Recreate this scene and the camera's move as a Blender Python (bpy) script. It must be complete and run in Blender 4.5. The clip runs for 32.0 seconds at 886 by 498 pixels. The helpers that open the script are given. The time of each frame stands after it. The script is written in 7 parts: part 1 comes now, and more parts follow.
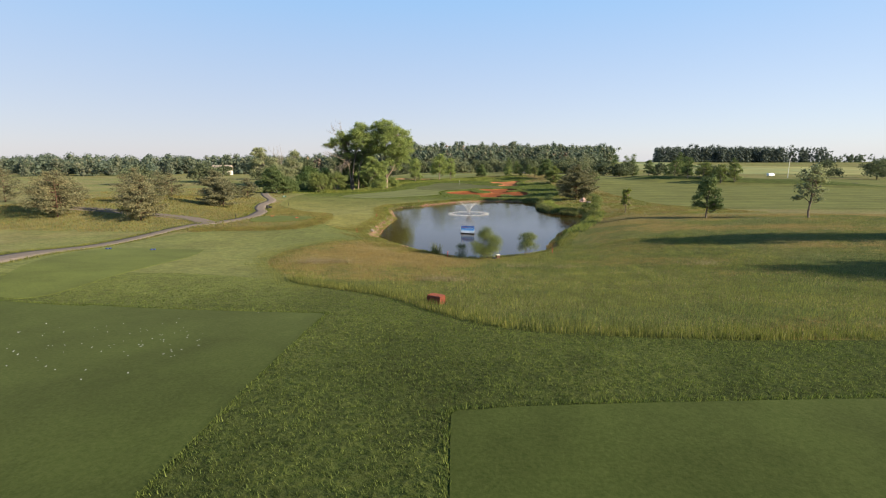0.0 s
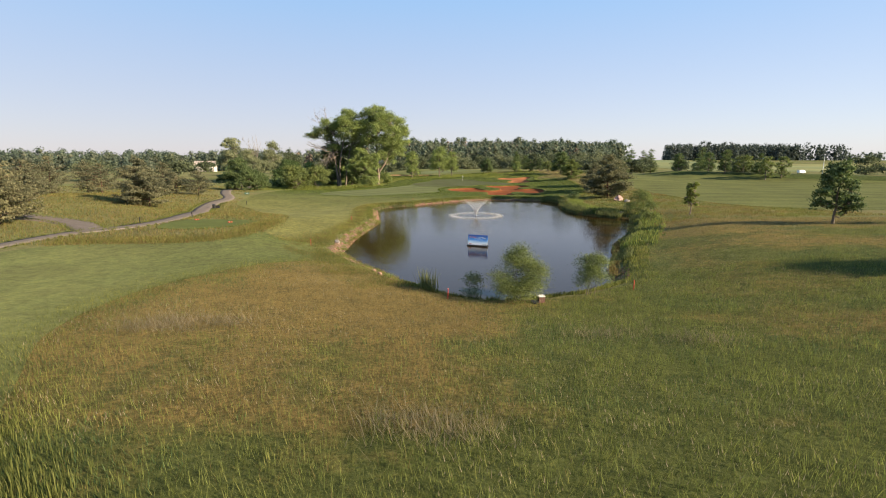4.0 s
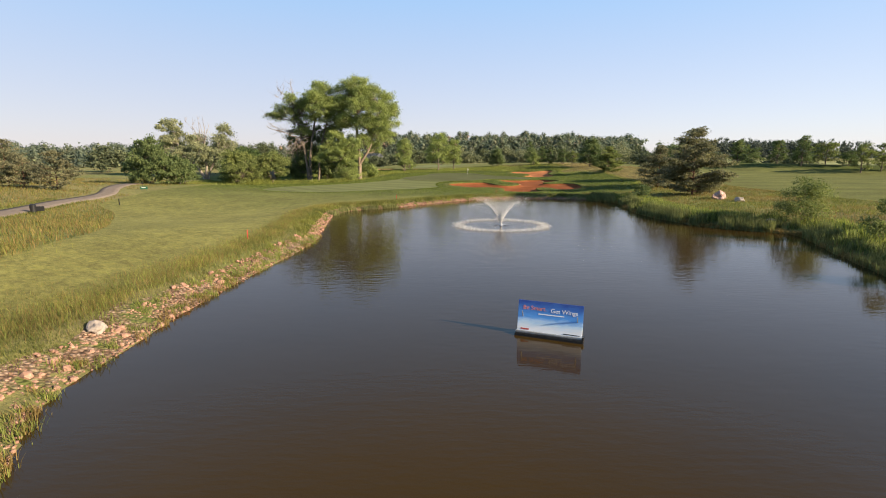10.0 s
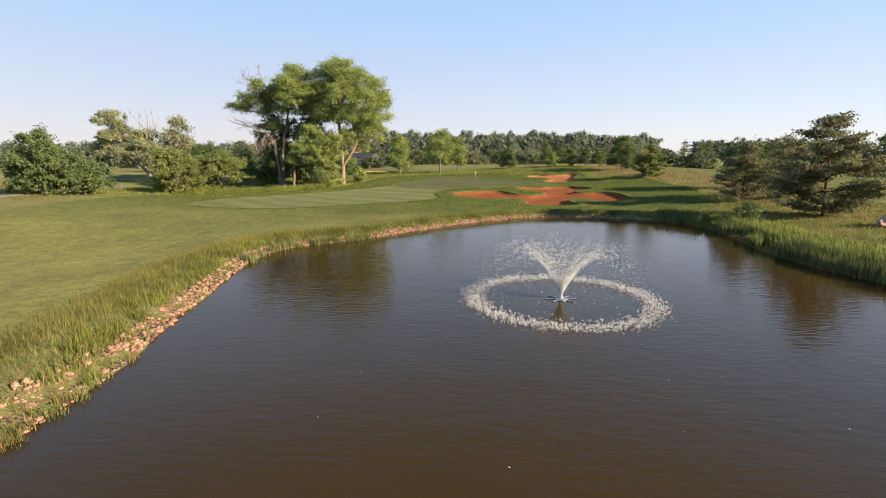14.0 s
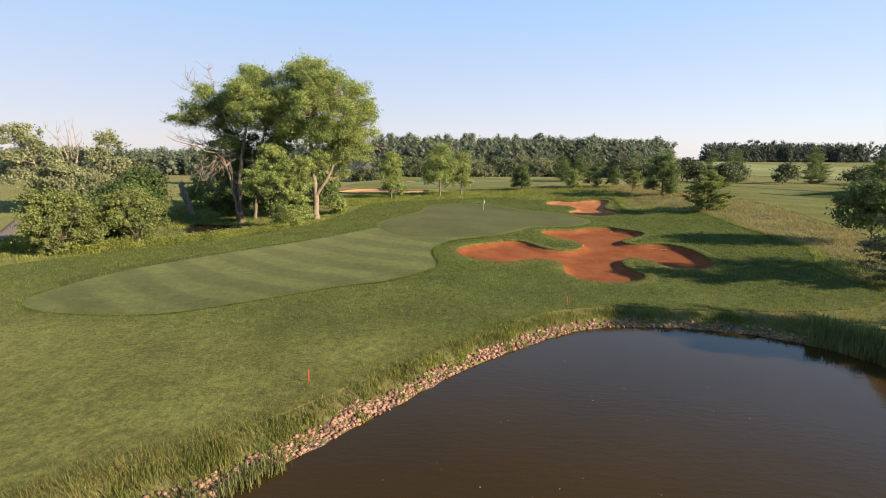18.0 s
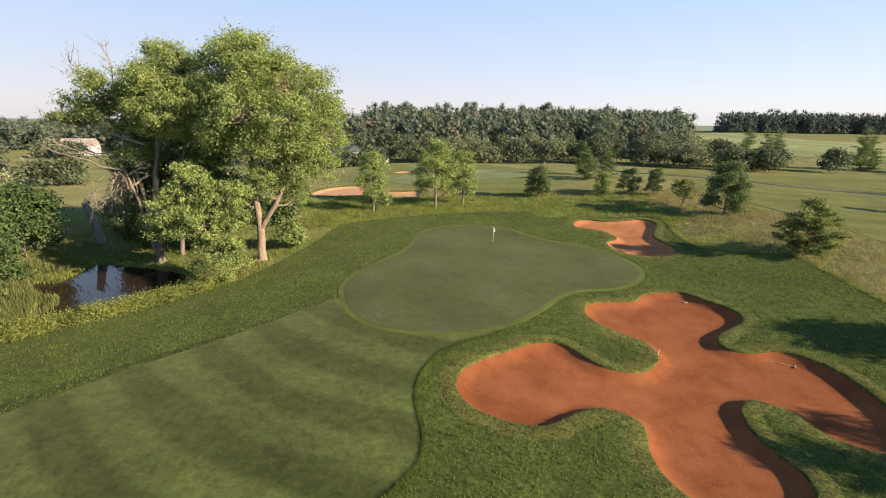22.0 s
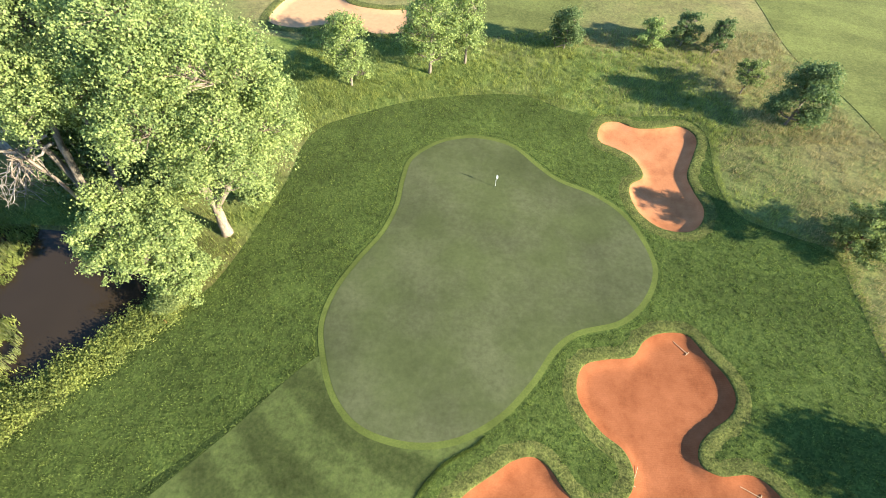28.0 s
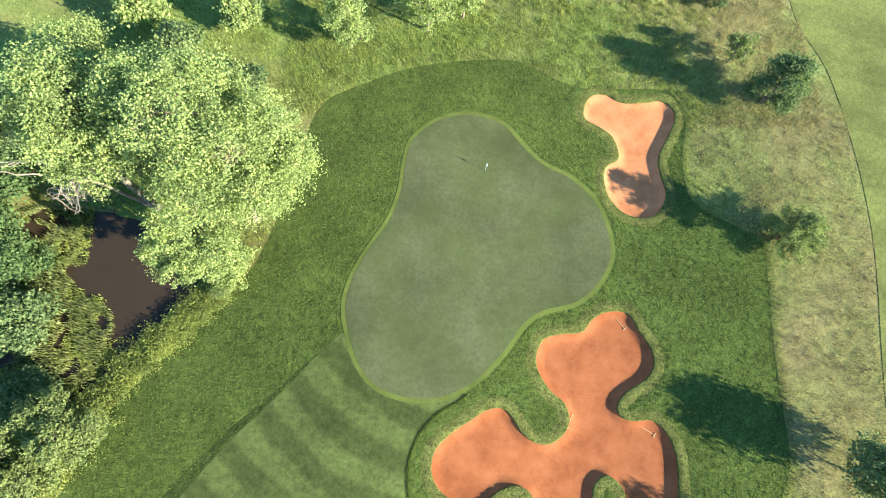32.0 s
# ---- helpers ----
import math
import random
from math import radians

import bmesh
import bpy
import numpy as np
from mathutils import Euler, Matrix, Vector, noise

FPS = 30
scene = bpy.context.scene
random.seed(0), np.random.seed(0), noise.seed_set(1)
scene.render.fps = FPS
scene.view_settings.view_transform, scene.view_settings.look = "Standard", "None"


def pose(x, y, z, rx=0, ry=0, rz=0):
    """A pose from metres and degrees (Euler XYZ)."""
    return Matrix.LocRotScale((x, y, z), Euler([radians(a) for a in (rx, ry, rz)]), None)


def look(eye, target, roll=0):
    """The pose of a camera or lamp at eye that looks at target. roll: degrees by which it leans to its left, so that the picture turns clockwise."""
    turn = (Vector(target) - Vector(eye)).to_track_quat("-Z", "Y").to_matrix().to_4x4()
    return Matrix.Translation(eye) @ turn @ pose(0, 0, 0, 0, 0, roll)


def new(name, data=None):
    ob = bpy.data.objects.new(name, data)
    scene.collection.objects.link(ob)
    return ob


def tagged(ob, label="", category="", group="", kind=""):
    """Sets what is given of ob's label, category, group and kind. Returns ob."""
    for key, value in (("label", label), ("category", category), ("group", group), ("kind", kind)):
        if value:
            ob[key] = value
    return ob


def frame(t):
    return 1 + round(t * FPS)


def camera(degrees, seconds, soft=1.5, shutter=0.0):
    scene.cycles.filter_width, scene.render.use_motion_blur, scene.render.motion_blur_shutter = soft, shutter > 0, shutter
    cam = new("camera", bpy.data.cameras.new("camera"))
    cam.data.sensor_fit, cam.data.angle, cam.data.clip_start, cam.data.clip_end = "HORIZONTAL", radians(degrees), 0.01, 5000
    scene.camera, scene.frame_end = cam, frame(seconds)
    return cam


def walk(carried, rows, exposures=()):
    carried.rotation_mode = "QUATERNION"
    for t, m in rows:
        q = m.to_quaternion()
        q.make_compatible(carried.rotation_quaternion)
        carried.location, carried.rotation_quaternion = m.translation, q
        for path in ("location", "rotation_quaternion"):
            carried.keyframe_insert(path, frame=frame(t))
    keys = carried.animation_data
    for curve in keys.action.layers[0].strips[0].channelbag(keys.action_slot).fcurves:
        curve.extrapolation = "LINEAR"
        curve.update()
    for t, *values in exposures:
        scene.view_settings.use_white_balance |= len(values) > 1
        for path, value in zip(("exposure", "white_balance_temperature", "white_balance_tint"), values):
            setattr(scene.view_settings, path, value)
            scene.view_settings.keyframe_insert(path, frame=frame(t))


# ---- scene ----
cam = camera(85.2, 32.0, soft=1.0)
METRES, EYE, TILT, LEAN, TURN = 210.0, 12.85, -10.3, 0.0, 0.0
ROWS = [
    (0.0, 0.0, 0.0, 0.0, -0.0, 0.0, -0.0),
    (0.5, 0.0003, 0.0154, 0.0026, 0.02, 0.0, 0.03),
    (1.0, 0.0001, 0.0328, 0.0056, 0.02, 0.01, 0.01),
    (1.5, 0.0001, 0.0506, 0.008, 0.05, 0.02, 0.01),
    (2.0, 0.0006, 0.0688, 0.0095, 0.09, -0.01, 0.01),
    (2.5, 0.0013, 0.0873, 0.0102, 0.14, -0.0, -0.06),
    (4.5, 0.0016, 0.1478, 0.0126, 0.15, -0.07, -0.09),
    (5.0, 0.0016, 0.1644, 0.0136, 0.14, -0.06, -0.13),
    (5.5, 0.0017, 0.1809, 0.0147, 0.14, -0.06, -0.1),
    (6.0, 0.0017, 0.1971, 0.0158, 0.13, -0.07, -0.11),
    (6.5, 0.0016, 0.2133, 0.0167, 0.11, -0.08, -0.12),
    (7.0, 0.0017, 0.2295, 0.0171, 0.11, -0.09, -0.14),
    (7.5, 0.0016, 0.2453, 0.0179, 0.11, -0.1, -0.11),
    (8.0, 0.0015, 0.2618, 0.0192, 0.14, -0.06, -0.11),
    (8.5, 0.0017, 0.2788, 0.0209, 0.14, -0.02, -0.07),
    (9.0, 0.0019, 0.2947, 0.0237, 0.13, -0.03, -0.09),
    (9.5, 0.0018, 0.3098, 0.0267, 0.14, -0.02, -0.1),
    (10.0, 0.0017, 0.3254, 0.0297, 0.17, -0.05, -0.13),
    (10.5, 0.0016, 0.3417, 0.0325, 0.22, -0.04, -0.11),
    (11.0, 0.0017, 0.3579, 0.0358, 0.24, -0.03, -0.17),
    (11.5, 0.0021, 0.3732, 0.0391, 0.28, -0.02, -0.21),
    (12.0, 0.0022, 0.3883, 0.0421, 0.33, -0.04, -0.22),
    (12.5, 0.0021, 0.404, 0.0452, 0.38, -0.06, -0.22),
    (13.0, 0.0021, 0.4198, 0.0482, 0.43, -0.07, -0.26),
    (13.5, 0.0022, 0.435, 0.0513, 0.47, -0.06, -0.24),
    (14.0, 0.002, 0.4508, 0.0541, 0.48, -0.04, -0.29),
    (14.5, 0.0017, 0.4664, 0.057, 0.52, -0.03, -0.31),
    (16.5, 0.0007, 0.5224, 0.0823, 0.51, -0.24, -0.27),
    (17.0, 0.0009, 0.5376, 0.0891, 0.52, -0.24, -0.33),
    (17.5, 0.0007, 0.5529, 0.0958, 0.51, -0.25, -0.36),
    (18.0, 0.0005, 0.5684, 0.1024, 0.5, -0.27, -0.41),
    (18.5, 0.0003, 0.5841, 0.1092, 0.48, -0.34, -0.46),
    (19.0, 0.0012, 0.6, 0.1163, 0.5, -0.77, -0.48),
    (19.5, 0.0015, 0.6161, 0.1233, 0.51, -1.59, -0.56),
    (20.0, 0.0014, 0.6326, 0.1304, 0.49, -2.26, -0.6),
    (20.5, 0.0017, 0.6491, 0.1377, 0.49, -2.7, -0.62),
    (21.0, 0.0019, 0.6657, 0.1454, 0.49, -3.53, -0.65),
    (21.5, 0.0019, 0.679, 0.1524, 0.46, -4.3, -0.7),
    (22.0, 0.0019, 0.6897, 0.1603, 0.45, -4.61, -0.81),
    (22.5, 0.0017, 0.6999, 0.1693, 0.44, -5.47, -0.87),
    (23.0, 0.0015, 0.7096, 0.1799, 0.44, -6.3, -0.91),
    (23.5, 0.0017, 0.7187, 0.1921, 0.47, -7.53, -1.02),
    (24.0, 0.0014, 0.7278, 0.2047, 0.45, -10.83, -1.22),
    (24.5, 0.001, 0.7362, 0.2176, 0.47, -14.33, -1.31),
    (25.0, 0.0009, 0.7435, 0.2301, 0.55, -18.06, -1.41),
    (25.5, 0.0007, 0.7504, 0.2432, 0.6, -22.83, -1.66),
    (26.0, 0.0011, 0.7566, 0.2546, 0.72, -28.08, -1.79),
    (26.5, 0.002, 0.7636, 0.2665, 0.92, -32.83, -1.79),
    (28.5, 0.0037, 0.8002, 0.3168, 1.2, -43.65, -1.85),
    (29.0, 0.0037, 0.8078, 0.3293, 1.25, -46.11, -1.93),
    (29.5, 0.0035, 0.8132, 0.3415, 1.3, -48.61, -1.99),
    (30.0, 0.0034, 0.817, 0.3531, 1.36, -50.97, -2.01),
    (30.5, 0.003, 0.8203, 0.3654, 1.4, -53.45, -2.06),
    (31.0, 0.0026, 0.8228, 0.3777, 1.45, -55.92, -2.08),
    (31.5, 0.0024, 0.8251, 0.3899, 1.52, -58.41, -2.05),
    (32.0, 0.0027, 0.8269, 0.402, 1.56, -60.74, -2.06),
]
walk(cam, [(t, pose(0, 0, EYE, TILT, LEAN, TURN) @ pose(METRES * x, METRES * y, METRES * z, 90 + pitch, roll, yaw)) for t, x, y, z, yaw, pitch, roll in ROWS],
     exposures=[(0.0, 1.36, 6450, 6), (2.5, 1.36, 6500, 7), (5.0, 1.37, 6650, 9), (8.0, 1.4, 6750, 10), (13.0, 1.52, 6900, 10), (19.0, 1.5, 6700, 10), (24.0, 1.68, 6450, 10), (25.0, 2.05, 6300, 9), (26.0, 2.75, 6050, 6), (28.5, 2.52, 5800, -1), (30.0, 2.56, 5650, -4), (32.0, 2.72, 5600, -5)])

# ---- sky and sun: a clear, slightly hazy morning, the sun low on the east side ----
SUN_TO = Vector((6.4, -3.05, 2.72)).normalized()
world = bpy.data.worlds.new("sky")
scene.world = world
world.use_nodes = True
wn, wl = world.node_tree.nodes, world.node_tree.links
sky = wn.new("ShaderNodeTexSky")
sky.sky_type, sky.sun_disc = "NISHITA", False
sky.sun_elevation, sky.sun_rotation = math.asin(SUN_TO.z), math.atan2(-SUN_TO.x, SUN_TO.y)
sky.altitude, sky.air_density, sky.dust_density, sky.ozone_density = 250, 1.0, 0.7, 3.0
# morning haze: the sky pales towards the horizon all round
wt, wsep, wr, wm = wn.new("ShaderNodeTexCoord"), wn.new("ShaderNodeSeparateXYZ"), wn.new("ShaderNodeValToRGB"), wn.new("ShaderNodeMix")
wl.new(wt.outputs["Generated"], wsep.inputs[0])
wl.new(wsep.outputs[2], wr.inputs[0])
wr.color_ramp.elements[0].color, wr.color_ramp.elements[0].position = (0.75, 0.75, 0.75, 1), 0.0
wr.color_ramp.elements[1].color, wr.color_ramp.elements[1].position = (0.85, 0.85, 0.85, 1), 0.42
wh = wn.new("ShaderNodeValToRGB")
wl.new(wsep.outputs[2], wh.inputs[0])
wh.color_ramp.elements[0].color, wh.color_ramp.elements[0].position = (0.71, 0.672, 0.755, 1), 0.02
wh.color_ramp.elements[1].color, wh.color_ramp.elements[1].position = (0.22, 0.56, 1.02, 1), 0.42
mid = wh.color_ramp.elements.new(0.62)
mid.color = (0.12, 0.23, 0.42, 1)
high = wh.color_ramp.elements.new(1.0)
high.color = (0.09, 0.17, 0.32, 1)
wx = wn.new("ShaderNodeVectorMath")
wx.operation = "SCALE"
wx.inputs["Scale"].default_value = 6.1
wl.new(wh.outputs[0], wx.inputs[0])
wm.data_type = "RGBA"
wl.new(wr.outputs[0], wm.inputs[0])
wl.new(sky.outputs[0], wm.inputs[6])
wl.new(wx.outputs[0], wm.inputs[7])
wl.new(wm.outputs[2], wn["Background"].inputs[0])
wn["Background"].inputs[1].default_value = 0.068
sun = new("sun", bpy.data.lights.new("sun", "SUN"))
sun.data.energy, sun.data.angle, sun.data.color = 4.4, radians(0.6), (1.0, 0.84, 0.62)
sun.matrix_world = look((0, 0, 100), Vector((0, 0, 100)) - SUN_TO)

# ---- materials ----


def node_mat(name, rough=0.8, spec=0.3):
    m = bpy.data.materials.new(name)
    m.use_nodes = True
    n, l = m.node_tree.nodes, m.node_tree.links
    b = n["Principled BSDF"]
    b.inputs["Roughness"].default_value = rough
    b.inputs["Specular IOR Level"].default_value = spec
    return m, n, l, b


def noise_node(n, l, scale, detail=4.0, rough=0.6, stretch=(1, 1, 1), kind="Object"):
    tc, mp, nz = n.new("ShaderNodeTexCoord"), n.new("ShaderNodeMapping"), n.new("ShaderNodeTexNoise")
    mp.inputs["Scale"].default_value = stretch
    nz.inputs["Scale"].default_value, nz.inputs["Detail"].default_value, nz.inputs["Roughness"].default_value = scale, detail, rough
    l.new(tc.outputs[kind], mp.inputs[0])
    l.new(mp.outputs[0], nz.inputs[0])
    return nz.outputs[0]


def ramp(n, l, fac, stops):
    r = n.new("ShaderNodeValToRGB")
    e = r.color_ramp.elements
    while len(e) < len(stops):
        e.new(0.5)
    for el, (p, c) in zip(e, stops):
        el.position, el.color = p, (*c, 1)
    l.new(fac, r.inputs[0])
    return r.outputs[0]


def mix(n, l, fac, a, b, mode="MIX"):
    x = n.new("ShaderNodeMix")
    x.data_type, x.blend_type = "RGBA", mode
    for sock, v in ((x.inputs[0], fac), (x.inputs[6], a), (x.inputs[7], b)):
        if hasattr(v, "links"):
            l.new(v, sock)
        elif isinstance(v, tuple):
            sock.default_value = (*v, 1)
        else:
            sock.default_value = v
    return x.outputs[2]


def bump(n, l, b, height, strength, dist):
    k = n.new("ShaderNodeBump")
    k.inputs["Strength"].default_value, k.inputs["Distance"].default_value = strength, dist
    l.new(height, k.inputs["Height"])
    l.new(k.outputs[0], b.inputs["Normal"])


def turf(name, dark, light, fine, coarse, relief, patch=None, patch_scale=0.05, stripes=None, fade=None, sheen=0.055, streak=0.0, clump=0.0, phase=0.0):
    """Grass surface: coarse patches, fine mottling and relief; stripes = (centre or direction, period, strength)."""
    m, n, l, b = node_mat(name, 0.95, 0.02)
    b.inputs["Sheen Weight"].default_value, b.inputs["Sheen Roughness"].default_value, b.inputs["Sheen Tint"].default_value = sheen, 0.4, (0.75, 0.8, 0.45, 1)
    f = noise_node(n, l, fine, 5, 0.7)
    c = noise_node(n, l, coarse, 4, 0.6)
    lo, hi = (0.38, 0.62) if relief > 0.05 else (0.3, 0.7)
    col = ramp(n, l, f, [(lo, dark), (hi, light)])
    if patch:
        p = ramp(n, l, noise_node(n, l, patch_scale, 5, 0.62), [(0.42, (0, 0, 0)), (0.62, (1, 1, 1))])
        pc = ramp(n, l, f, [(0.3, tuple(v * 0.65 for v in patch)), (0.75, patch)])
        col = mix(n, l, p, col, pc)
    if fade:
        y0, y1, dark2, light2 = fade
        tc, sp, mr = n.new("ShaderNodeTexCoord"), n.new("ShaderNodeSeparateXYZ"), n.new("ShaderNodeMapRange")
        l.new(tc.outputs["Object"], sp.inputs[0])
        shift = n.new("ShaderNodeMath")
        shift.operation = "MULTIPLY_ADD"
        l.new(noise_node(n, l, 0.06, 4), shift.inputs[0])
        shift.inputs[1].default_value = 40
        l.new(sp.outputs[1], shift.inputs[2])
        l.new(shift.outputs[0], mr.inputs[0])
        mr.inputs[1].default_value, mr.inputs[2].default_value = y0 + 20, y1 + 20
        col = mix(n, l, mr.outputs[0], ramp(n, l, f, [(lo, dark2), (hi, light2)]), col)
    tone = ramp(n, l, c, [(0.3, (0.75, 0.75, 0.75)), (0.7, (1.2, 1.2, 1.15))])
    col = mix(n, l, 1.0, col, tone, "MULTIPLY")
    if clump:
        k1 = noise_node(n, l, 1.25, 6, 0.72)
        col = mix(n, l, 1.0, col, ramp(n, l, k1, [(0.36, (1 - clump,) * 3), (0.5, (1.0, 1.0, 1.0)), (0.66, (1 + clump, 1 + clump, 1 + clump * 0.5))]), "MULTIPLY")
    if streak:
        s1 = noise_node(n, l, 1.0, 4, 0.7, (2.6, 0.35, 1))
        col = mix(n, l, 1.0, col, ramp(n, l, s1, [(0.35, (1 - streak,) * 3), (0.65, (1 + streak, 1 + streak, 1 + streak * 0.6))]), "MULTIPLY")
    if stripes:
        tc = n.new("ShaderNodeTexCoord")
        sep = n.new("ShaderNodeVectorMath")
        kind, vec, period, strength = stripes
        warp = noise_node(n, l, 0.12, 2)
        if kind == "rings":
            sep.operation = "DISTANCE"
            l.new(tc.outputs["Object"], sep.inputs[0])
            sep.inputs[1].default_value = vec
        else:
            sep.operation = "DOT_PRODUCT"
            l.new(tc.outputs["Object"], sep.inputs[0])
            sep.inputs[1].default_value = vec
        add = n.new("ShaderNodeMath")
        add.operation = "MULTIPLY_ADD"
        l.new(warp, add.inputs[0])
        add.inputs[1].default_value = period * 0.5
        l.new(sep.outputs["Value"], add.inputs[2])
        mul = n.new("ShaderNodeMath")
        mul.operation = "MULTIPLY_ADD"
        mul.inputs[1].default_value, mul.inputs[2].default_value = 2 * math.pi / period, 2 * math.pi * phase / period
        l.new(add.outputs[0], mul.inputs[0])
        sn = n.new("ShaderNodeMath")
        sn.operation = "SINE"
        l.new(mul.outputs[0], sn.inputs[0])
        half = n.new("ShaderNodeMath")
        half.operation = "MULTIPLY_ADD"
        half.inputs[1].default_value, half.inputs[2].default_value = 0.5, 0.5
        l.new(sn.outputs[0], half.inputs[0])
        st = ramp(n, l, half.outputs[0], [(0.3, (1 - strength,) * 3), (0.7, (1 + strength, 1 + strength, 1 + strength * 0.8))])
        col = mix(n, l, 1.0, col, st, "MULTIPLY")
    l.new(col, b.inputs["Base Color"])
    bump(n, l, b, f, 1.0, relief)
    return m


def leaf_mat(name, dark, light, through_light=0.35, wide=None):
    """Leaves: each one a tone of its own, part of the light passes through."""
    m, n, l, b = node_mat(name, 0.65, 0.12)
    g = n.new("ShaderNodeNewGeometry")
    big = noise_node(n, l, 0.35, 2)
    c1 = ramp(n, l, g.outputs["Random Per Island"], [(0.0, dark), (1.0, light)])
    tone = ramp(n, l, big, [(0.35, (0.75, 0.78, 0.75)), (0.65, (1.15, 1.12, 1.0))])
    col = mix(n, l, 1.0, c1, tone, "MULTIPLY")
    if wide:
        col = mix(n, l, 1.0, col, ramp(n, l, noise_node(n, l, 0.09, 2), wide), "MULTIPLY")
    l.new(col, b.inputs["Base Color"])
    tr = n.new("ShaderNodeBsdfTranslucent")
    l.new(mix(n, l, 1.0, col, (1.0, 1.1, 0.86), "MULTIPLY"), tr.inputs[0])
    ms = n.new("ShaderNodeMixShader")
    ms.inputs[0].default_value = through_light
    l.new(b.outputs[0], ms.inputs[1])
    l.new(tr.outputs[0], ms.inputs[2])
    l.new(ms.outputs[0], n["Material Output"].inputs[0])
    return m


def plain(name, col, rough=0.6, spec=0.3, var=0.15, scale=3.0, relief=0.0, metal=0.0):
    m, n, l, b = node_mat(name, rough, spec)
    f = noise_node(n, l, scale, 5, 0.65)
    c = ramp(n, l, f, [(0.3, tuple(v * (1 - var) for v in col)), (0.7, tuple(min(1, v * (1 + var)) for v in col))])
    l.new(c, b.inputs["Base Color"])
    b.inputs["Metallic"].default_value = metal
    if relief:
        bump(n, l, b, f, 0.8, relief)
    return m


def bark_mat(name, col, dark):
    m, n, l, b = node_mat(name, 0.9, 0.1)
    f = noise_node(n, l, 4.0, 6, 0.7, (1, 1, 0.25))
    l.new(ramp(n, l, f, [(0.35, dark), (0.65, col)]), b.inputs["Base Color"])
    bump(n, l, b, f, 0.8, 0.05)
    return m


ROUGH = turf("rough_turf", (0.082, 0.096, 0.032), (0.168, 0.17, 0.06), 3.0, 0.12, 0.14, (0.205, 0.172, 0.08), 0.045, clump=0.22)
MOWN = turf("mown_rough", (0.031, 0.046, 0.012), (0.074, 0.092, 0.025), 4.5, 0.15, 0.09, sheen=0.06, fade=(124, 166, (0.118, 0.114, 0.039), (0.188, 0.174, 0.058)), streak=0.08, clump=0.28)
SEMI = turf("semi_rough", (0.02, 0.03, 0.009), (0.04, 0.053, 0.017), 5.0, 0.2, 0.09, streak=0.1, clump=0.25)
TEE_ROUGH = turf("tee_rough", (0.07, 0.088, 0.024), (0.13, 0.142, 0.04), 4.5, 0.15, 0.16, fade=(21, 38, (0.02, 0.033, 0.009), (0.066, 0.08, 0.022)), clump=0.25)
FORWARD_TEE = turf("forward_tee_turf", (0.062, 0.08, 0.02), (0.10, 0.115, 0.03), 7.0, 0.2, 0.012)
FAIRWAY = turf("fairway_turf", (0.039, 0.051, 0.0165), (0.068, 0.077, 0.027), 3.5, 0.18, 0.012, stripes=("rings", (5.0, 206.0, 1.5), 5.4, 0.21), sheen=0.13, clump=0.24, phase=3.0)
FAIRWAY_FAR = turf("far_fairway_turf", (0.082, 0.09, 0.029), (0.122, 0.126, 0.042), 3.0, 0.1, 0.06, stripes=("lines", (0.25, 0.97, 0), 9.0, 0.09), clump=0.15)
TEE = turf("tee_turf", (0.035, 0.051, 0.0125), (0.060, 0.074, 0.022), 7.0, 0.2, 0.012)
FORWARD = turf("forward_turf", (0.072, 0.088, 0.028), (0.126, 0.14, 0.046), 3.5, 0.12, 0.06, (0.15, 0.154, 0.052), 0.05, clump=0.25)
FRINGE = turf("fringe_turf", (0.06, 0.075, 0.019), (0.094, 0.107, 0.028), 6.0, 0.3, 0.012)
LIP = turf("bunker_lip_turf", (0.048, 0.055, 0.017), (0.115, 0.115, 0.037), 5.0, 0.3, 0.1, clump=0.3)
GREEN = turf("putting_green_turf", (0.049, 0.057, 0.024), (0.066, 0.072, 0.031), 2.0, 0.11, 0.002, (0.088, 0.092, 0.047), 0.13)
LUSH = turf("lush_grass", (0.075, 0.105, 0.027), (0.16, 0.19, 0.05), 2.5, 0.14, 0.16, (0.19, 0.175, 0.065), 0.06)
FIELD = turf("crop_field", (0.215, 0.205, 0.085), (0.28, 0.262, 0.115), 0.5, 0.02, 0.02, (0.20, 0.235, 0.12), 0.006, stripes=("lines", (0.1, 1.0, 0), 40.0, 0.06))
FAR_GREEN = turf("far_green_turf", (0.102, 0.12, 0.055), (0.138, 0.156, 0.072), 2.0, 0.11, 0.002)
# bluish ground colour with the haze of the horizon mixed in
HAZED_HILLS = turf("hazed_country", (0.11, 0.15, 0.13), (0.17, 0.20, 0.18), 0.05, 0.01, 0.1, (0.24, 0.25, 0.18), 0.004)
SAND_DEFS = {}
